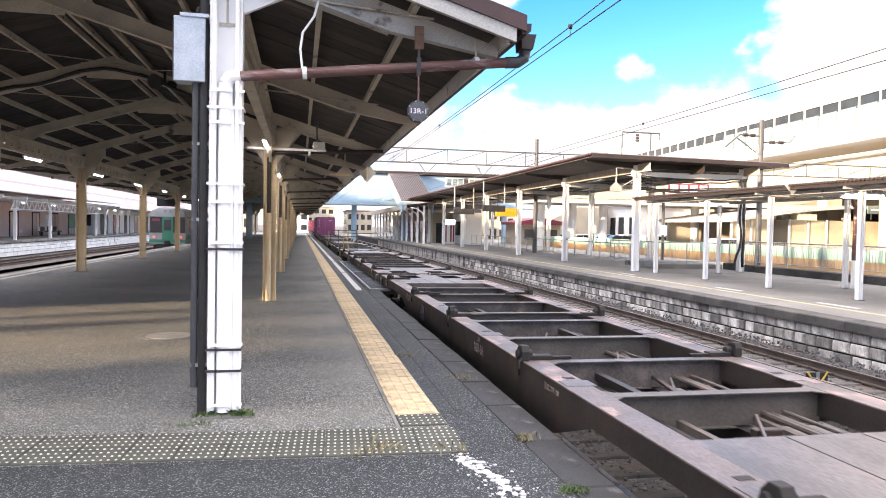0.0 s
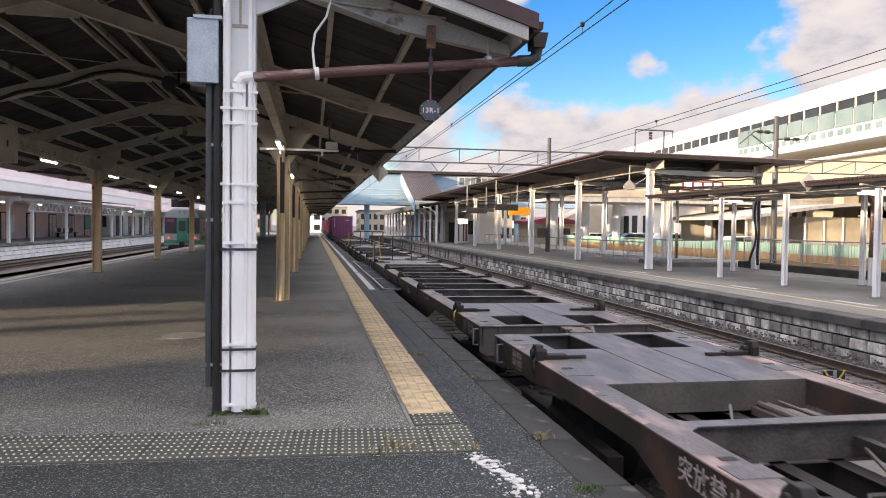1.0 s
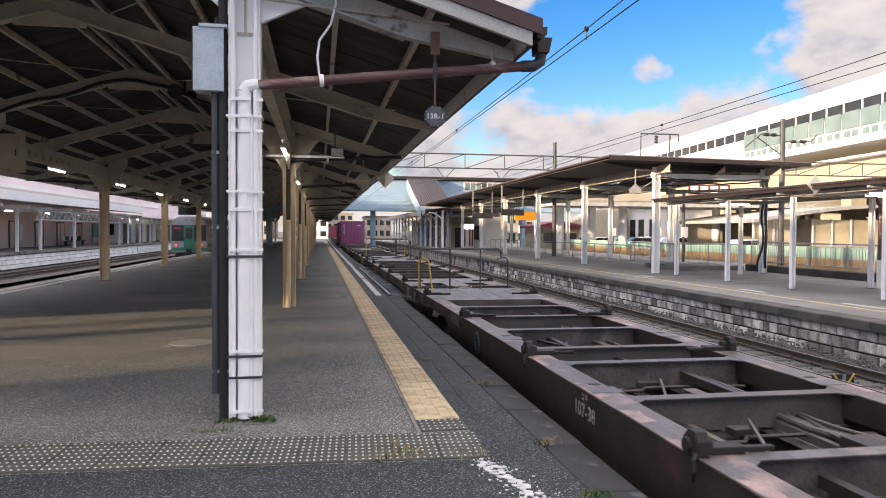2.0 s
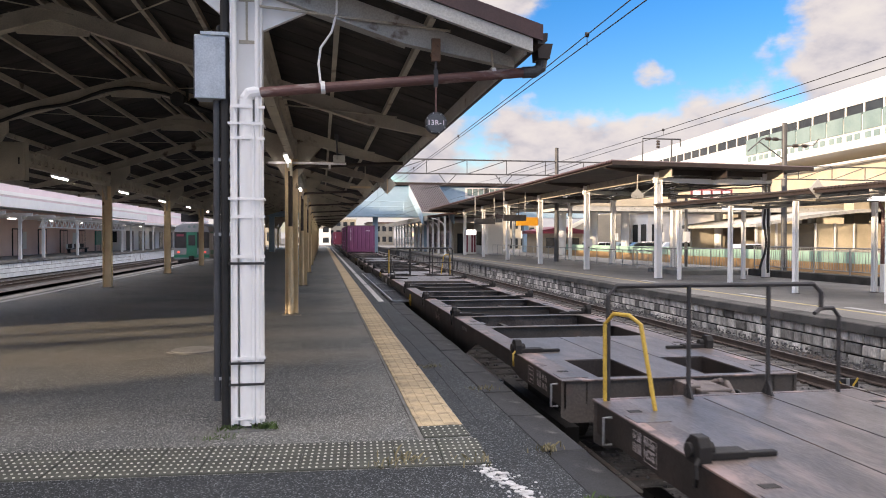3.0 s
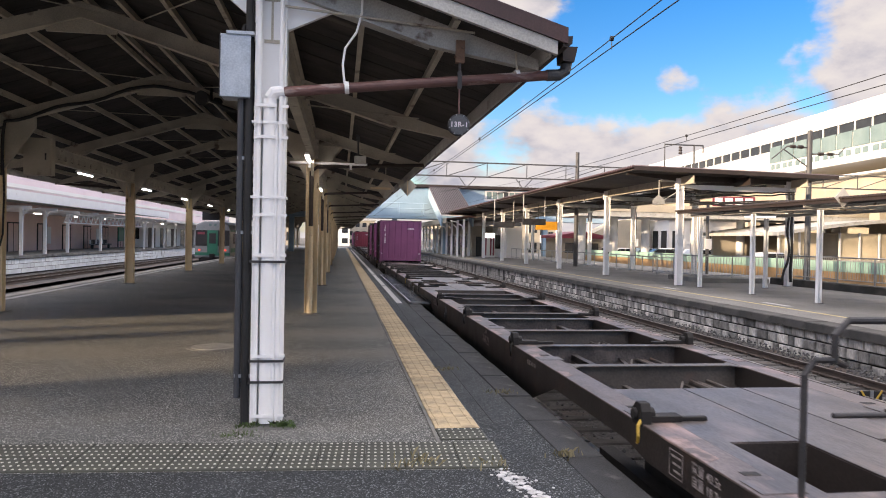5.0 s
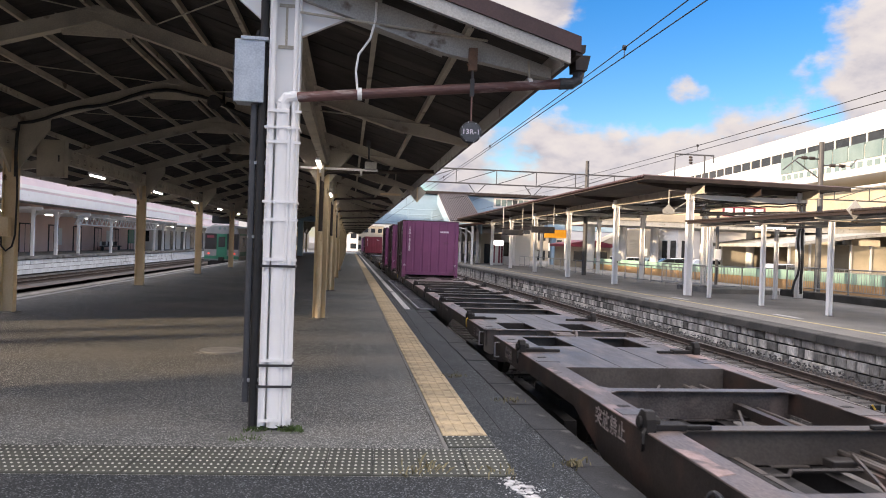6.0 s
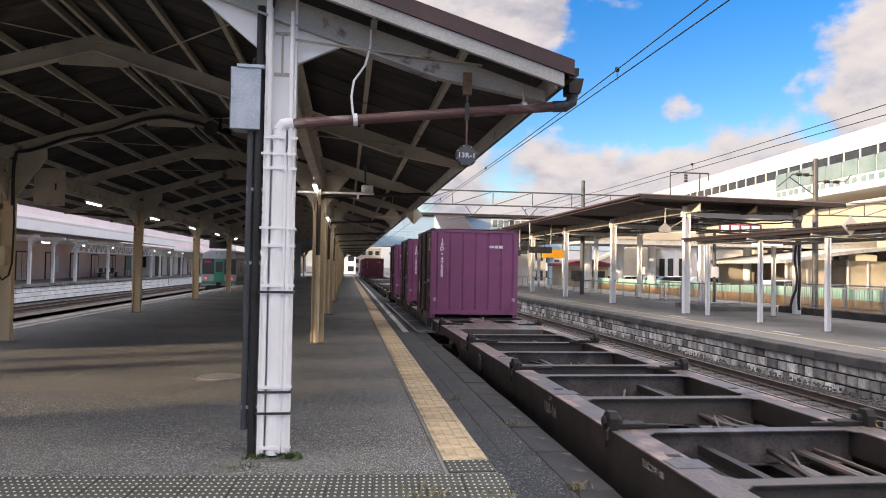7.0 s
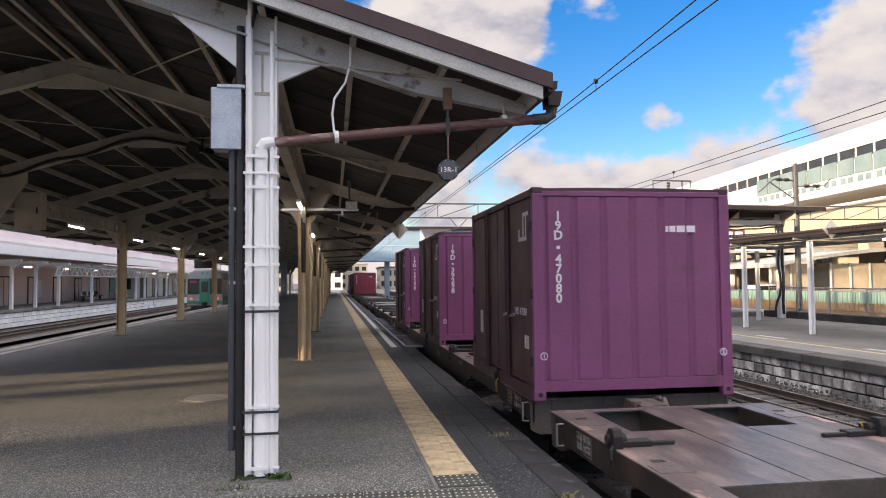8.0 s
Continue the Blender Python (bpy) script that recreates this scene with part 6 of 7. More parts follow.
def build_elevated_station():
    """The long white elevated hall; it runs a little off the line of the tracks."""
    a = radians(5.1)
    d, nrm = Vector((math.sin(a), math.cos(a), 0)), Vector((math.cos(a), -math.sin(a), 0))
    st = thing("elevated_station", "long white elevated station hall with a dark window band", "building")

    def bar(lo, hi, z0, z1, n0, n1, m, name, label=""):
        sh = Shape()
        c = [d * lo + nrm * n0, d * hi + nrm * n0, d * hi + nrm * n1, d * lo + nrm * n1]
        sh.add([(*p.xy, z0) for p in c] + [(*p.xy, z1) for p in c], [(0, 3, 2, 1), (4, 5, 6, 7), (0, 1, 5, 4), (1, 2, 6, 5), (2, 3, 7, 6), (3, 0, 4, 7)])
        return part(name, sh, m, st, label)
    bar(-20, 133, 14.55, 16.4, 45.0, 62, STATION_WHITE, "roof", "white panelled parapet")
    bar(-20, 133, 13.45, 14.55, 45.12, 61.5, WINDOW, "window_band", "dark glass band")
    bar(-20, 133, 10.4, 13.45, 45.0, 62, STATION_WHITE, "wall", "white panelled wall")
    bar(-20, 133, 8.9, 9.1, 44.0, 45.0, STATION_WHITE, "ledge")
    bar(-20, 133, 6.6, 8.9, 45.2, 62, PALE_WALL, "lower_wall")
    y = -18.0
    while y < 132:
        bar(y, y + 0.14, 13.45, 14.55, 45.02, 45.3, STATION_WHITE, "mullion")
        y += 2.75
    # pale glazed screens over the band, and small openings under them
    y = 40.0
    while y < 86:
        bar(y, y + 2.5, 11.95, 13.6 if y < 77 else 13.9, 44.86, 44.96, PALE_GLASS, "glass_screen")
        for k in range(2):
            bar(y + 0.25 + 1.2 * k, y + 1.05 + 1.2 * k, 11.15, 11.75, 44.93, 44.99, PALE_GLASS, "small_window")
        y += 2.75
    # columns and the dark hall underneath
    y = 14.0
    while y < 132:
        bar(y, y + 1.6, -0.9, 6.6, 46.5, 48.1, PALE_WALL, "column", "pale concrete column")
        y += 9.0
    bar(-20, 133, -0.9, 5.6, 58, 59, PALE_WALL, "back_wall")


build_elevated_station()


def build_footbridge():
    y0, y1 = 88.0, 91.5
    f = thing("footbridge", "pale blue covered footbridge with a brown ribbed roof", "footbridge")
    part("deck", Shape().box(-14, 34, y0, y1, 4.3, 4.8), SKY_BLUE, f)
    part("wall", Shape().box(-14, 34, y0, y0 + 0.1, 4.8, 8.1), SKY_BLUE, f, "pale blue panel wall")
    part("wall", Shape().box(-14, 34, y1 - 0.1, y1, 4.8, 8.1), SKY_BLUE, f)
    sh = Shape()
    n = 220
    v, fc = [], []
    for i in range(n + 1):
        x = -14.5 + 49.0 * i / n
        dz = 0.07 if i % 2 else 0
        v += [(x, y0 - 0.5, 8.15 + dz), (x, y1 + 0.5, 8.15 + dz), (x, y1 + 0.5, 8.5 + dz), (x, y0 - 0.5, 8.5 + dz)]
    for i in range(n):
        a, b = 4 * i, 4 * i + 4
        fc += [(a, b, b + 1, a + 1), (a + 3, a + 2, b + 2, b + 3), (a, a + 3, b + 3, b), (a + 1, b + 1, b + 2, a + 2)]
    sh.add(v, fc)
    part("roof", sh, BROWN, f, "brown ribbed roof")
    for i in range(9):
        part("window", Shape().box(18.0 + i * 0.72, 18.0 + i * 0.72 + 0.58, y0 - 0.05, y0 + 0.02, 7.0, 7.85), WINDOW if i % 4 == 3 else PALE_GLASS, f)
    part("window_surround", Shape().box(17.7, 24.8, y0 - 0.02, y0 + 0.01, 6.75, 8.0), STATION_WHITE, f)
    for x in (-6.0, 6.6, 13.0, 26.0):
        part("pier", Shape().box(x - 0.3, x + 0.3, y0 + 1.2, y0 + 2.0, -0.9, 4.3), SKY_BLUE, f)
    rl = part("rail", Shape().rod((-14, y0 - 2.6, 6.05), (10.3, y0 - 2.6, 6.05), 0.06, 6).rod((-14, y0 - 2.6, 5.4), (10.3, y0 - 2.6, 5.4), 0.05, 6), SKY_BLUE, f)
    part("maintenance_deck", Shape().box(-14, 10.3, y0 - 3.0, y0 - 2.2, 4.5, 4.75), SKY_BLUE, f)
    for i in range(9):
        part("rail_post", Shape().rod((-13.5 + i * 2.9, y0 - 2.6, 4.75), (-13.5 + i * 2.9, y0 - 2.6, 6.05), 0.05, 6), SKY_BLUE, rl)
    # stair flight coming down to the far platform, clad in maroon slats
    s = thing("stair_cladding", "sloping stair enclosure clad in maroon vertical slats", "stairs")
    part("side", Shape().prism([(88.0, 8.3), (88.0, 6.9), (76.0, 3.2), (76.0, 4.4)], 10.6, 10.75, "x"), SKY_BLUE, s)
    part("side", Shape().prism([(88.0, 8.3), (88.0, 6.9), (76.0, 3.2), (76.0, 4.4)], 14.0, 14.15, "x"), SKY_BLUE, s)
    part("backing", Shape().prism([(88.0, 8.32), (88.0, 8.22), (76.0, 4.35), (76.0, 4.45)], 10.6, 14.15, "x"), STATION_WHITE, s)
    for i in range(17):
        x = 10.62 + i * 0.215
        part("slat", Shape().prism([(88.0, 8.48), (88.0, 8.32), (76.0, 4.45), (76.0, 4.61)], x, x + 0.12, "x"), SLAT, s)


build_footbridge()


def build_old_canopy():
    """The older wooden shelter and rooms farther along the opposite platform."""
    c = thing("old_shelter", "old low platform shelter with pale posts and a maroon roof", "canopy")
    part("roof", Shape().prism([(10.9, 4.05), (15.5, 4.55), (20.5, 4.05), (20.5, 3.92), (15.5, 4.42), (10.9, 3.92)], 74, 125), ROOF_TOP, c)
    part("fascia", Shape().box(10.85, 10.9, 74, 125, 3.55, 4.05), PALE_WALL, c)
    for i in range(13):
        y = 72 + 4.0 * i
        p = part("post", Shape().box(12.3, 12.5, y - 0.1, y + 0.1, 0, 3.9), STEEL_WHITE, c)
        part("brace", Shape().path([(12.4, y, 2.7), (12.2, y, 3.2), (11.6, y, 3.6), (11.0, y, 3.7)], 0.06, 6), STEEL_WHITE, p)
    k = thing("waiting_room", "cream waiting room with windows and posters on the platform", "building")
    part("wall", Shape().box(14.6, 18.5, 79.0, 112, 0.0, 3.4), PALE_WALL, k)
    part("wall", Shape().box(16.9, 18.5, 72.0, 79.0, 0.0, 3.3), STATION_WHITE, k)
    for i in range(7):
        y = 80.5 + i * 4.2
        part("window", Shape().box(14.53, 14.62, y, y + 2.4, 0.9, 2.5), WINDOW, k)
        part("door", Shape().box(14.53, 14.62, y + 2.7, y + 3.7, 0.0, 2.3), BROWN, k)
    part("door", Shape().box(15.0, 15.9, 78.93, 79.0, 0.0, 2.2), WINDOW, k)
    part("notice", Shape().box(16.84, 16.9, 73.0, 74.0, 1.0, 2.0), STATION_WHITE, k)
    part("window", Shape().box(16.84, 16.9, 75.0, 77.5, 0.9, 2.4), WINDOW, k)
    b = thing("vending_machine", "white and red striped vending machine on the platform", "vending machine", at=pose(15.5, 74.5, 0))
    part("body", Shape().box(-0.65, 0.65, -0.35, 0.35, 0.0, 2.6), STATION_WHITE, b, bevel=0.03)
    for x in (-0.45, 0.1, 0.38):
        part("stripe", Shape().box(x, x + 0.18, -0.36, -0.35, 0.2, 2.2), RED, b)
    part("lit_top", Shape().box(-0.6, 0.6, -0.365, -0.35, 2.05, 2.55), glow("lit_panel", (1.0, 0.95, 0.9), 1.2), b)


build_old_canopy()


def build_house(x0, x1, y0, y1, h, wall_m, roof_m, label, rows=1, cols=4, win=WINDOW, z0=-0.9):
    b = thing("building", label, "building", "buildings beyond the station")
    part("wall", Shape().box(x0, x1, y0, y1, z0, h), wall_m, b)
    part("roof", Shape().box(x0 - 0.4, x1 + 0.4, y0 - 0.4, y1 + 0.4, h, h + 0.5), roof_m, b)
    for r_ in range(rows):
        zz = z0 + (h - z0) * (r_ + 0.25) / rows
        hh = (h - z0) / rows * 0.5
        for c_ in range(cols):
            w = (x1 - x0) / cols
            wd = part("window", Shape().box(x0 + w * (c_ + 0.2), x0 + w * (c_ + 0.8), y0 - 0.06, y0 + 0.05, zz, zz + hh), win, b)
            w = (y1 - y0) / cols
            part("window", Shape().box(x0 - 0.06, x0 + 0.05, y0 + w * (c_ + 0.2), y0 + w * (c_ + 0.8), zz, zz + hh), win, b)
    return b


def build_car(x, y, rz, m, label):
    c = thing("parked_car", label, "car", "parked cars", at=pose(x, y, -0.22, 0, 0, rz))
    prof = [(-2.15, 0.35), (-2.1, 0.75), (-1.9, 0.9), (-1.3, 0.95), (-0.75, 1.42), (0.9, 1.45), (1.65, 0.98), (2.1, 0.85), (2.15, 0.4), (2.0, 0.25), (-2.0, 0.25)]
    part("body", Shape().prism(prof, -0.82, 0.82, "y"), m, c, bevel=0.06)
    for ya, yb in ((-0.835, -0.70), (0.70, 0.835)):
        part("window", Shape().prism([(-1.15, 0.97), (-0.72, 1.36), (0.04, 1.37), (0.04, 0.985)], ya, yb, "y"), WINDOW, c)
        part("window", Shape().prism([(0.10, 0.985), (0.10, 1.37), (0.85, 1.38), (1.4, 1.0)], ya, yb, "y"), WINDOW, c)
    for wx in (-1.35, 1.35):
        for s in (-1, 1):
            part("wheel", Shape().rod((wx, s * 0.62, 0.32), (wx, s * 0.84, 0.32), 0.32, 16), BLACK, c)
    return c


def build_town():
    part_ = Shape().box(26.0, 160, -20, 190, -0.92, -0.22)
    tagged(part("car_park", part_, PLATFORM_R), "pale paved forecourt beside the tracks", "pavement", kind="structure")
    # pale green screen wall with an ochre base, beyond the fence
    w = thing("screen_wall", "pale green screen wall above an ochre base", "wall", kind="structure")
    for i in range(34):
        y = 6.0 + i * 2.0
        part("panel", Shape().box(25.0, 25.06, y + 0.02, y + 1.98, 0.50, 1.05), mat("green_panel", (0.34, 0.52, 0.44), (0.28, 0.45, 0.38), 0.8, 0.5) if i == 0 else bpy.data.materials["green_panel"], w)
    part("base", Shape().box(25.1, 25.4, 6, 74, -0.9, 0.52), mat("ochre_wall", (0.56, 0.37, 0.20), (0.48, 0.30, 0.15), 0.8, 0.8), w)
    cars = [(33.5, 88, 4, STATION_WHITE, "white parked car beside the station"), (37.8, 86, 8, PALE_GLASS, "silver-green parked car beside the station"), (42.0, 88, 0, STATION_WHITE, "white parked car beside the station"),
            (46.5, 86, 5, STATION_WHITE, "white parked van beside the station"), (51.0, 87, 0, WINDOW, "black parked car beside the station"), (43.5, 62, 80, STATION_WHITE, "white parked car in the forecourt"),
            (47.5, 64, 5, STATION_WHITE, "white parked car in the forecourt"), (29.0, 90, 0, WINDOW, "dark parked car beside the station"),
            (31.2, 77, 12, STATION_WHITE, "white parked car in the forecourt"), (35.6, 78.5, 6, WINDOW, "black parked car in the forecourt"), (34.2, 72.5, 172, PALE_GLASS, "silver-green parked car in the forecourt"),
            (40.6, 78, 4, STATION_WHITE, "white parked car in the forecourt"), (38.6, 73.5, 10, GALV, "silver parked car in the forecourt"), (34.5, 54, 8, STATION_WHITE, "white parked car near the screen wall")]
    for x, y, rz, m, lb in cars:
        build_car(x, y, rz, m, lb)
    # covered stair block of the station, lit yellow-white
    b = thing("stair_block", "pale sunlit stair block sloping down to the forecourt", "building")
    part("flank", Shape().prism([(30.5, -0.22), (45.0, -0.22), (45.0, 5.4), (40.5, 5.2), (30.5, 0.4)], 100, 104), PALE_WALL, b)
    part("door", Shape().box(38.6, 40.0, 99.9, 100.05, -0.2, 1.9), WINDOW, b)
    build_house(46, 60, 96, 110, 5.2, STATION_WHITE, BARGE, "white low building under the elevated station", 1, 5)
    build_house(20, 34, 120, 140, 5.8, PALE_WALL, BARGE, "pale buildings beyond the far platform", 2, 5)
    build_house(24, 44, 150, 170, 9.0, STATION_WHITE, RED, "white town building with a red band", 3, 6)
    # glazed hall with a low curved roof near the forecourt
    h = thing("glazed_hall", "low glazed entrance hall with a curved grey roof", "building")
    arc = [(38 + 30 * i / 12, 3.0 + 1.5 * math.sin(math.pi * i / 12)) for i in range(13)]
    part("roof", Shape().prism(arc + [(p[0], p[1] - 0.3) for p in reversed(arc)], 58, 72), BARGE, h)
    part("back_wall", Shape().box(39, 67, 71, 71.4, -0.3, 3.2), PALE_WALL, h)
    part("sill", Shape().box(39, 67, 59.6, 59.9, -0.3, 0.6), BARGE, h)
    for i in range(14):
        x = 39.2 + i * 2.0
        part("pane", Shape().box(x, x + 1.8, 59.7, 59.76, 0.6, 3.05), WINDOW if i % 7 == 2 else mat("warm_glass", (0.60, 0.52, 0.37), (0.46, 0.40, 0.29), 0.6, 0.15) if i == 0 else bpy.data.materials["warm_glass"], h)
        part("mullion", Shape().box(x - 0.12, x + 0.02, 59.6, 59.85, -0.3, 3.1), STATION_WHITE, h)
    sg = thing("roof_sign", "small pale sign board on the entrance hall", "sign", at=pose(53.5, 57.8, 4.1))
    part("board", Shape().box(-1.6, 1.6, -0.05, 0.05, -0.35, 0.35), PALE_GLASS, sg)
    part("bars", Shape().box(-1.3, 1.3, -0.07, -0.05, -0.08, 0.08), STATION_WHITE, sg)
    part("stem", Shape().rod((-1.2, 0, -0.9), (-1.2, 0, -0.3), 0.05, 6).rod((1.2, 0, -0.9), (1.2, 0, -0.3), 0.05, 6), GREY_PIPE, sg)
    # distance along the line
    r = random.Random(31)
    for i in range(9):
        x = -60 + i * 16 + r.uniform(-3, 3)
        build_house(x, x + r.uniform(9, 14), 230 + r.uniform(0, 60), 300, r.uniform(5, 11), r.choice((PALE_WALL, STATION_WHITE, PINK_WALL)), r.choice((BARGE, ROOF_TOP)), "pale distant town building beyond the tracks", r.choice((2, 3)), 4)


build_town()


def build_deck_clutter():
    """A raised deck on round columns, rails, a wall clock post and roof-lines seen between the canopies."""
    d = thing("raised_walkway", "pale raised walkway on white columns beside the forecourt", "walkway")
    part("deck", Shape().box(22.5, 62, 66.5, 73.5, 4.35, 4.85), BARGE, d)
    part("parapet", Shape().box(22.5, 62, 66.4, 66.5, 4.85, 5.55), PALE_WALL, d)
    for x in (24.2, 27.6, 31.0, 36.4, 41.5, 46.8, 52.5, 58.5):
        part("column", Shape().rod((x, 70, -0.25), (x, 70, 4.35), 0.42, 14), STATION_WHITE, d, "white round column")
    part("red_sign", Shape().box(36.3, 40.8, 66.3, 66.4, 5.6, 6.6), RED, d, "red sign board")
    for i in range(4):
        part("sign_pane", Shape().box(36.5 + i * 1.08, 37.3 + i * 1.08, 66.24, 66.3, 5.75, 6.45), STATION_WHITE, d)
    s = thing("low_shed", "low grey-roofed shed across the yard", "building")
    part("wall", Shape().box(24.0, 28.6, 76, 82, -0.2, 2.2), PALE_WALL, s)
    part("roof", Shape().prism([(23.5, 2.2), (29.1, 2.2), (29.1, 2.5), (26.3, 3.0), (23.5, 2.5)], 75.6, 82.4), RED, s, "faded red roof")
    for i in range(3):
        part("window", Shape().box(24.4 + i * 1.4, 25.4 + i * 1.4, 75.93, 76.02, 0.6, 1.7), WINDOW, s)
    for x, y in ((21.6, 40.0), (21.9, 44.0), (23.5, 55.0)):
        p = thing("yard_post", "slim grey post with small boards beside the far platform", "post", "yard posts", at=pose(x, y, -0.9))
        part("pole", Shape().rod((0, 0, 0), (0, 0, 5.2), 0.09, 10), GREY_PIPE, p)
        part("board", Shape().box(-0.22, 0.22, -0.12, -0.09, 2.4, 3.0), STATION_WHITE, p)
    # trunking and pipes under the opposite canopy
    t = thing("cable_trunking", "pale cable trunking and pipes under the opposite canopy", "cable trunking")
    for x, z in ((15.2, 4.26), (17.9, 4.26)):
        part("duct", Shape().box(x - 0.05, x + 0.05, 28.4, 84, z, z + 0.08), GREY_PIPE, t)
    for i in range(11):
        y = 31 + 4.6 * i
        part("cross_pipe", Shape().rod((14.0, y, 4.26), (19.0, y, 4.26), 0.03, 6), GREY_PIPE, t)
    # wall of small equipment by the posts
    for x, y, z in ((14.05, 36.65, 1.25), (14.05, 53.25, 1.2)):
        e = thing("post_box", "white control box on a canopy post", "electrical box", "post boxes", at=pose(x, y - 0.22, z))
        part("body", Shape().box(-0.18, 0.18, -0.1, 0.1, 0, 0.42), STEEL_WHITE, e, bevel=0.01)
        part("lock", Shape().box(-0.03, 0.03, -0.115, -0.1, -0.08, 0.0), DARK_STEEL, e)
    # rusted pair of posts beside the low canopy
    r = thing("old_drainpipe", "peeling pale drainpipe beside a canopy post", "drainpipe", at=pose(17.55, 20.05, 0))
    part("pipe", Shape().path([(0, 0, 0), (0, 0, 2.6), (-0.2, 0, 2.9)], 0.06, 10), PIPE, r)
    part("sleeve", Shape().rod((0, 0, 0), (0, 0, 0.9), 0.075, 10), STEEL_WHITE, r)


build_deck_clutter()


# ---- the other side: far-left platform, its building, the local train ----
def build_left_side():
    LX, LZ = -19.3, 0.28
    w = Shape().box(LX - 6.5, LX - 0.06, 20, 160, -0.93, LZ - 0.18)
    pl = tagged(part("white_stone_platform", w, MORTAR), "platform with a pale stone block wall across two tracks", "platform", kind="structure")
    part("coping", Shape().box(LX - 6.5, LX + 0.08, 20, 160, LZ - 0.17, LZ), CONCRETE, pl)
    r = random.Random(8)
    kinds = {n: Shape().slab(-0.06, 0.0, 0.022, n - 0.022, 0.02, 0.28, 0.0).mesh("stone_block", BLOCK_L) for n in (0.45, 0.6, 0.75)}
    far = Shape()
    for z in (-0.80, -0.51, -0.22):
        y = 40.0 + r.uniform(0, 0.4)
        while y < 120:
            n = r.choice((0.45, 0.6, 0.75))
            if y < 78:
                piece("stone_block", kinds[n], pl, pose(LX + r.uniform(-0.01, 0.01), y, z))
            else:
                far.box(LX - 0.06, LX, y + 0.01, y + n - 0.01, z + 0.01, z + 0.29)
            y += n
    tagged(part("stone_blocks_far", far, BLOCK_L, pl), kind="stuff")
    b = thing("station_building", "pink-brown station building with doors behind the far platform", "building")
    part("wall", Shape().box(-34, -24.0, 48.0, 160, -0.9, 3.9), PINK_WALL, b)
    part("upper_wall", Shape().box(-34, -24.0, 48.0, 160, 3.9, 10.5), PALE_PINK, b, "pale pink upper wall")
    for i in range(12):
        y = 56 + i * 5.2
        d = part("door", Shape().box(-24.02, -23.95, y, y + 1.7, LZ, 2.35), PINK_WALL, b)
        part("door_frame", Shape().box(-24.02, -23.93, y - 0.1, y, LZ, 2.45).box(-24.02, -23.93, y + 1.7, y + 1.8, LZ, 2.45).box(-24.02, -23.93, y - 0.1, y + 1.8, 2.35, 2.45).box(-24.02, -23.93, y + 0.83, y + 0.87, LZ, 2.35), BROWN, d)
    for y in (62.2, 75.0, 92.0):
        part("poster", Shape().box(-24.02, -23.94, y, y + 1.6, 0.8, 2.2), STATION_WHITE, b, "pale poster board")
    part("upper_band", Shape().box(-24.0, -23.9, 40, 160, 5.0, 5.3), STATION_WHITE, b)
    # rooms farther on
    k = thing("white_room", "white and dark shop fronts on the far platform", "building")
    part("wall", Shape().box(-24.0, -21.6, 84, 130, LZ, 3.1), STATION_WHITE, k)
    for i in range(7):
        part("opening", Shape().box(-21.65, -21.55, 85 + i * 5.5, 88 + i * 5.5, LZ, 2.5), WINDOW if i % 2 else BROWN, k)
    part("end_opening", Shape().box(-23.5, -22.3, 83.93, 84.05, 1.2, 2.4), WINDOW, k)
    # canopy with white fascia, curved brackets and lattice girder
    c = thing("far_canopy", "white-edged platform canopy with lattice girder and white posts", "canopy")
    part("roof", Shape().prism([(-18.3, 3.62), (-24.0, 4.0), (-24.0, 3.9), (-18.3, 3.50)], 30, 80), BARGE, c)
    part("fascia", Shape().box(-18.3, -18.24, 30, 80, 3.53, 4.10), STEEL_WHITE, c, "bright white fascia")
    part("roof", Shape().prism([(-18.5, 3.25), (-24.0, 3.8), (-24.0, 3.7), (-18.5, 3.13)], 80, 118), BARGE, c)
    part("fascia", Shape().box(-18.5, -18.44, 80, 118, 3.10, 3.35), STATION_WHITE, c)
    for y in range(34, 118, 4):
        part("rafter", Shape().box(-23.9, -18.4, y - 0.05, y + 0.05, 3.12, 3.30), STEEL_WHITE, c)
    sh = Shape()
    y = 56.0
    for z in (2.42, 3.05):
        sh.box(-19.63, -19.53, 54.4, 77.0, z, z + 0.08)
    y = 54.5
    while y < 76:
        sh.beam((-19.58, y, 2.46), (-19.58, y + 0.55, 3.08), 0.05, 0.08)
        sh.beam((-19.58, y + 0.55, 3.08), (-19.58, y + 1.1, 2.46), 0.05, 0.08)
        y += 1.1
    part("lattice_girder", sh, STEEL_WHITE, c, "white zigzag lattice girder")
    base = None
    for y in (44.5, 47.6, 51.2, 55.2, 62.4, 69.5, 75.6, 79.0, 84.0, 89.0, 95.0, 102.0):
        if base is None:
            base = thing("white_post", "slim white post with curved bracket on the far platform", "post", "far platform posts", at=pose(-19.6, y, LZ))
            part("shaft", Shape().box(-0.09, 0.09, -0.09, 0.09, 0, 3.0), STEEL_WHITE, base)
            part("bracket", Shape().path([(0, 0, 2.1), (0.1, 0, 2.5), (0.4, 0, 2.8), (1.1, 0, 2.95)], 0.045, 6).path([(0, 0.0, 2.1), (0, 0.1, 2.5), (0, 0.5, 2.8), (0, 1.2, 2.9)], 0.045, 6), STEEL_WHITE, base)
        else:
            copy_thing(base, pose(-19.6, y, LZ))
    lamp = None
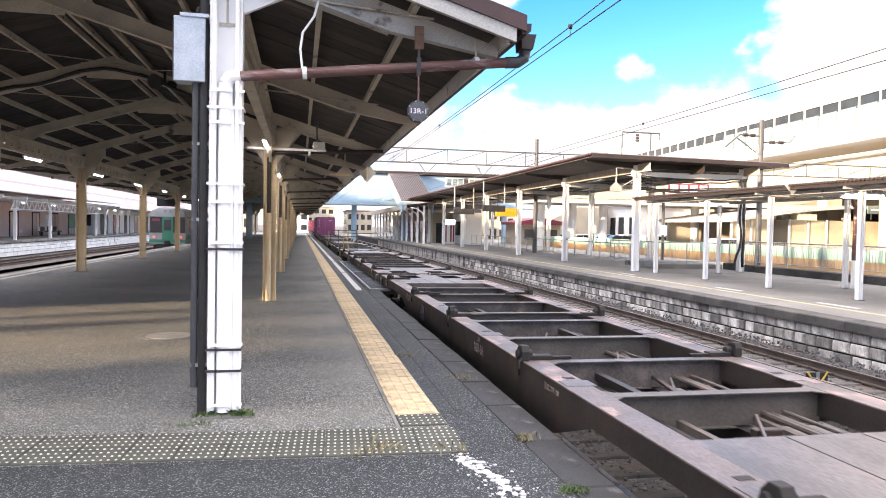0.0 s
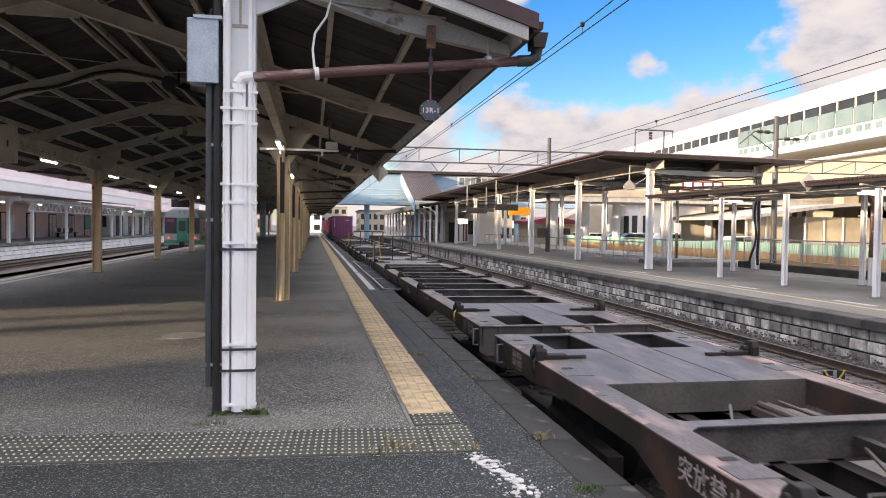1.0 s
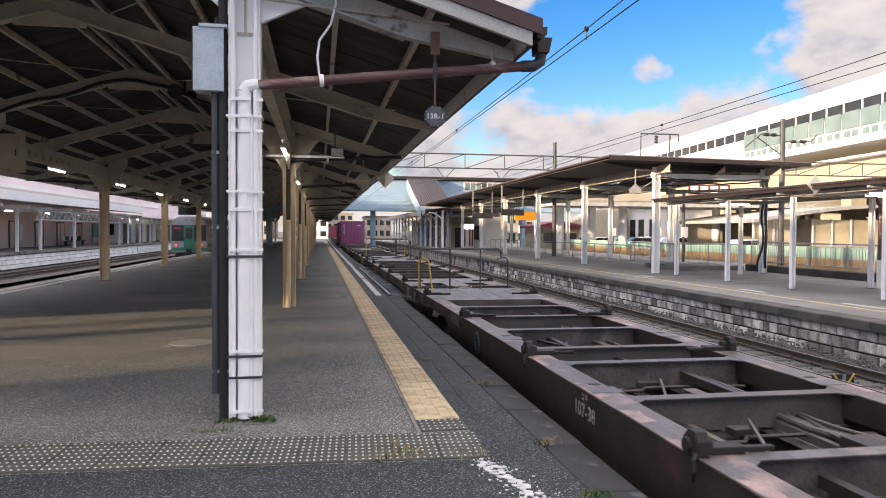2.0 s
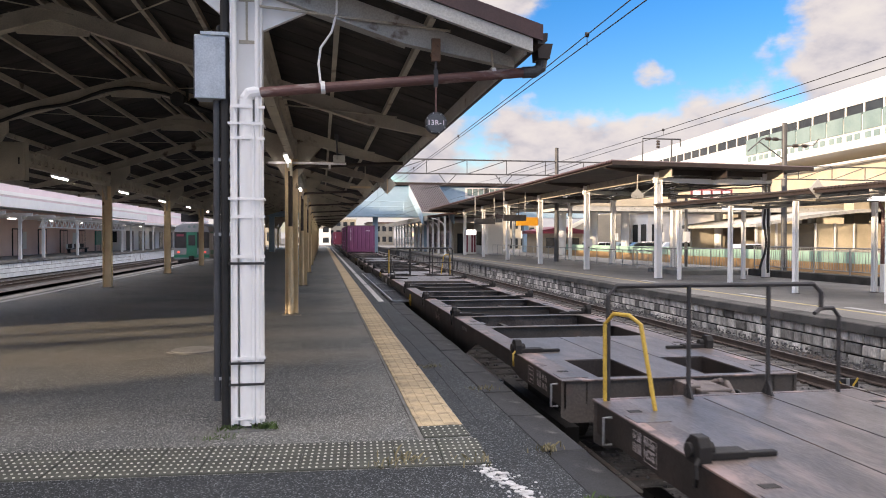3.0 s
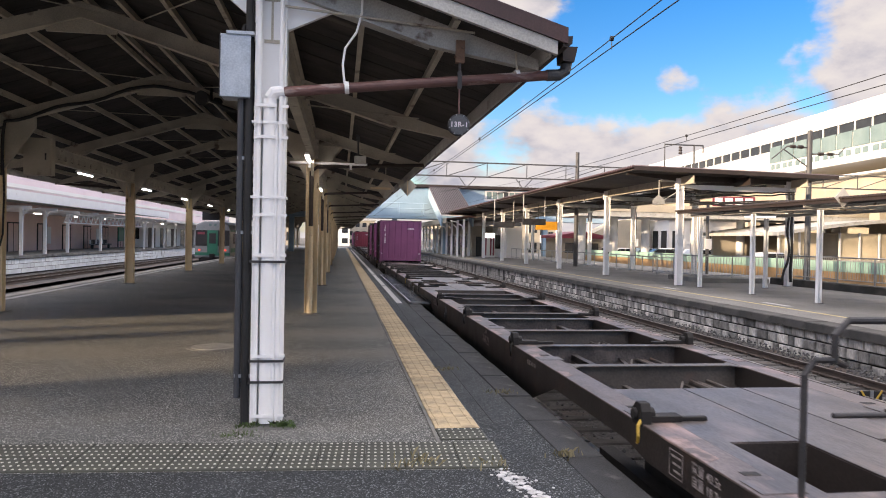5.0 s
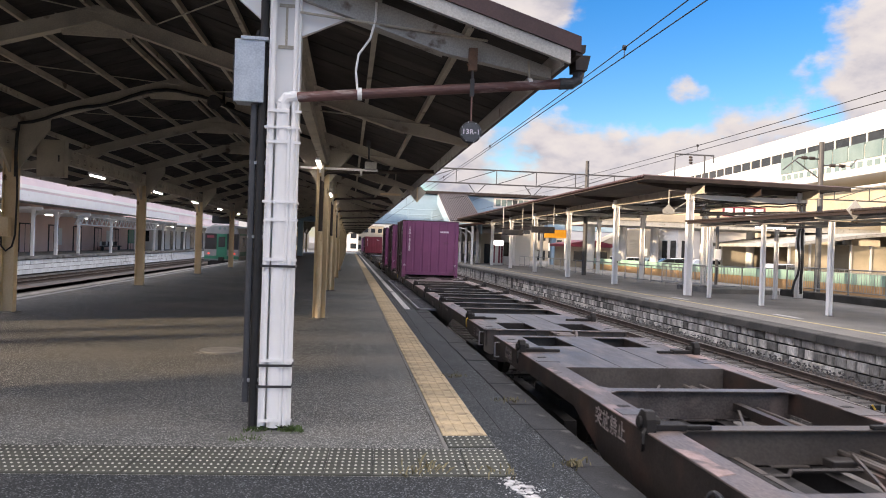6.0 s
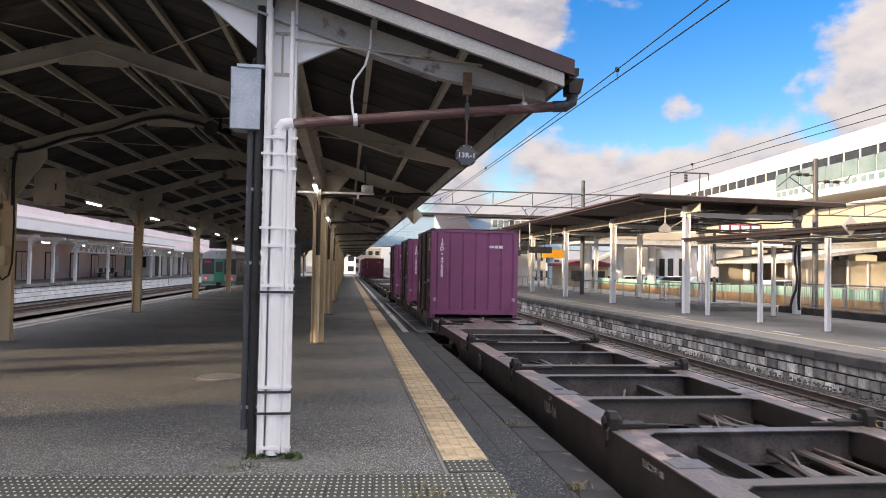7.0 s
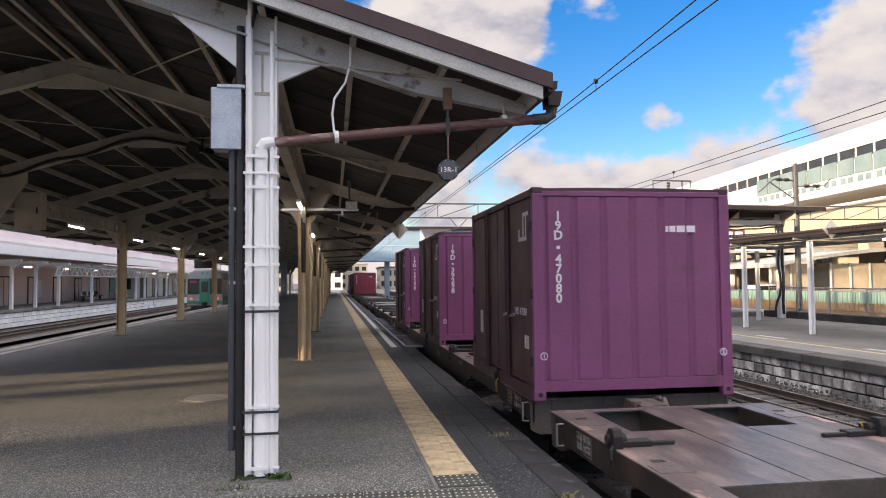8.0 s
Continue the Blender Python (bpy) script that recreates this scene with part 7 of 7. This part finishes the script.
    for y in range(46, 100, 7):
        m = pose(-20.8, y, 3.0)
        if lamp is None:
            lamp = thing("strip_light", "white fluorescent strip light under the far canopy", "lamp", "platform lights", at=m)
            part("housing", Shape().box(-0.07, 0.07, -0.65, 0.65, 0.03, 0.12), STEEL_WHITE, lamp)
            part("tube", Shape().rod((0, -0.62, 0), (0, 0.62, 0), 0.03, 8), TUBE_FAR, lamp)
        else:
            copy_thing(lamp, m)
    # row of bench seats
    bn = thing("bench", "row of dark seats on the far platform", "bench", at=pose(-22.9, 73.0, LZ))
    part("frame", Shape().box(-0.2, 0.2, -2.6, 2.6, 0.35, 0.42).box(-0.1, 0.1, -2.4, -2.3, 0, 0.35).box(-0.1, 0.1, 2.3, 2.4, 0, 0.35), DARK_STEEL, bn)
    for i in range(9):
        part("seat", Shape().box(-0.2, 0.22, -2.5 + i * 0.56, -2.05 + i * 0.56, 0.42, 0.46).box(-0.24, -0.2, -2.5 + i * 0.56, -2.05 + i * 0.56, 0.42, 0.85), BROWN if i % 3 else STATION_WHITE, bn)
    gn = thing("green_panel_board", "green notice board on the far platform", "notice board", at=pose(-22.5, 78.0, LZ))
    part("board", Shape().box(-0.05, 0.05, -0.9, 0.9, 0.7, 2.1), GREEN, gn)
    part("legs", Shape().box(-0.04, 0.04, -0.85, -0.77, 0, 0.7).box(-0.04, 0.04, 0.77, 0.85, 0, 0.7), ZINC, gn)
    # unseen walls added west to block low sun; a row of openings passes streaks
    def sun_blocker(y0, y1, z0, z1):
        tagged(part("wall_west", Shape().box(-26.4, -26, y0, y1, z0, z1), PINK_WALL), "unseen plain wall added to keep the low sun off the platforms", "building", kind="structure")
    sun_blocker(-80, -3.4, -0.9, 9.4)
    sun_blocker(-3.4, 7.0, -0.9, 2.9)
    sun_blocker(-3.4, 7.0, 4.4, 9.4)
    for ya, yb in ((-3.4, -0.6), (3.4, 3.75), (4.95, 5.2), (6.9, 7.0)):
        sun_blocker(ya, yb, 2.9, 4.4)
    sun_blocker(7.0, 31.0, -0.9, 9.4)
    sun_blocker(31.0, 48.0, -0.9, 8.1)


build_left_side()


def build_local_train():
    """Two-coach local train, silver and green, standing at the far edge of the platform."""
    t = thing("local_train", "silver and green local train standing at the platform", "train", at=pose(-10.6, 62.0, -0.68))
    body = mat("train_silver", (0.34, 0.35, 0.36), (0.28, 0.29, 0.30), 1.0, 0.35, metal=0.4)
    prof = [(-1.42, 0.55), (1.42, 0.55), (1.45, 1.6), (1.42, 2.9), (1.25, 3.35), (0.7, 3.62), (-0.7, 3.62), (-1.25, 3.35), (-1.42, 2.9), (-1.45, 1.6)]
    for i in range(2):
        y = i * 20.6
        c = part("coach", Shape().prism(prof, y, y + 20), body, t)
        part("green_band", Shape().box(1.452, 1.46, y + 0.1, y + 19.9, 1.0, 1.35).box(1.44, 1.455, y + 0.1, y + 19.9, 2.75, 2.9), GREEN, c)
        for k in range(7):
            part("window", Shape().box(1.448, 1.462, y + 1.6 + k * 2.6, y + 3.1 + k * 2.6, 1.75, 2.6), WINDOW, c)
        part("underframe", Shape().box(-1.2, 1.2, y + 0.5, y + 19.5, 0.12, 0.56), WAGON_DARK, c)
    part("nose", Shape().prism([(-1.42, 0.6), (1.42, 0.6), (1.42, 2.9), (1.2, 3.35), (0.65, 3.58), (-0.65, 3.58), (-1.2, 3.35), (-1.42, 2.9)], -0.10, 0.0), body, t, bevel=0.05)
    part("front_mask", Shape().box(-1.36, 1.36, -0.112, -0.1, 1.55, 2.86), BLACK, t, "black window surround")
    part("green_front", Shape().prism([(-1.40, 0.75), (1.40, 0.75), (1.40, 1.0), (-1.40, 1.0)], -0.125, -0.1), GREEN, t)
    part("centre_door", Shape().box(-0.42, 0.42, -0.14, -0.1, 0.75, 2.85), GREEN, t)
    part("door_window", Shape().box(-0.27, 0.27, -0.15, -0.139, 1.75, 2.6), WINDOW, t)
    for s in (-1, 1):
        part("windscreen", Shape().box(min(s * 0.52, s * 1.3), max(s * 0.52, s * 1.3), -0.125, -0.1, 1.65, 2.75), WINDOW, t)
        part("tail_light", Shape().rod((s * 1.05, -0.15, 1.2), (s * 1.05, -0.12, 1.2), 0.09, 12), glow("tail_lamp", (1.0, 0.12, 0.08), 0.3) if s < 0 else bpy.data.materials["tail_lamp"], t)
        part("headlight", Shape().rod((s * 0.2, -0.13, 3.3), (s * 0.2, -0.1, 3.3), 0.11, 12), PALE_GLASS, t)
    part("destination_panel", Shape().box(-1.2, -0.62, -0.135, -0.125, 2.5, 2.7), RED, t)
    part("coupler", Shape().box(-0.18, 0.18, -0.5, -0.1, 0.6, 0.9).box(-0.9, 0.9, -0.2, -0.05, 0.25, 0.6), WAGON_DARK, t)
    sg = thing("signal_screen", "black signal head hung under the canopy edge", "signal", at=pose(-9.6, 56.0, 2.9))
    part("screen", Shape().box(-0.75, 0.75, -0.05, 0.05, 0, 1.1), BLACK, sg)
    part("hanger", Shape().rod((0, 0, 1.1), (0, 0, 1.6), 0.04, 6), BLACK, sg)


build_local_train()
build_track(3.54, 60, "rusty track under the freight train")
build_track(9.0, 90, "bright-railed track beside the stone platform wall")
build_track(-10.6, 0, "track on the far side of the platform")
build_track(-16.5, 0, "second track on the far side of the platform")
motions()
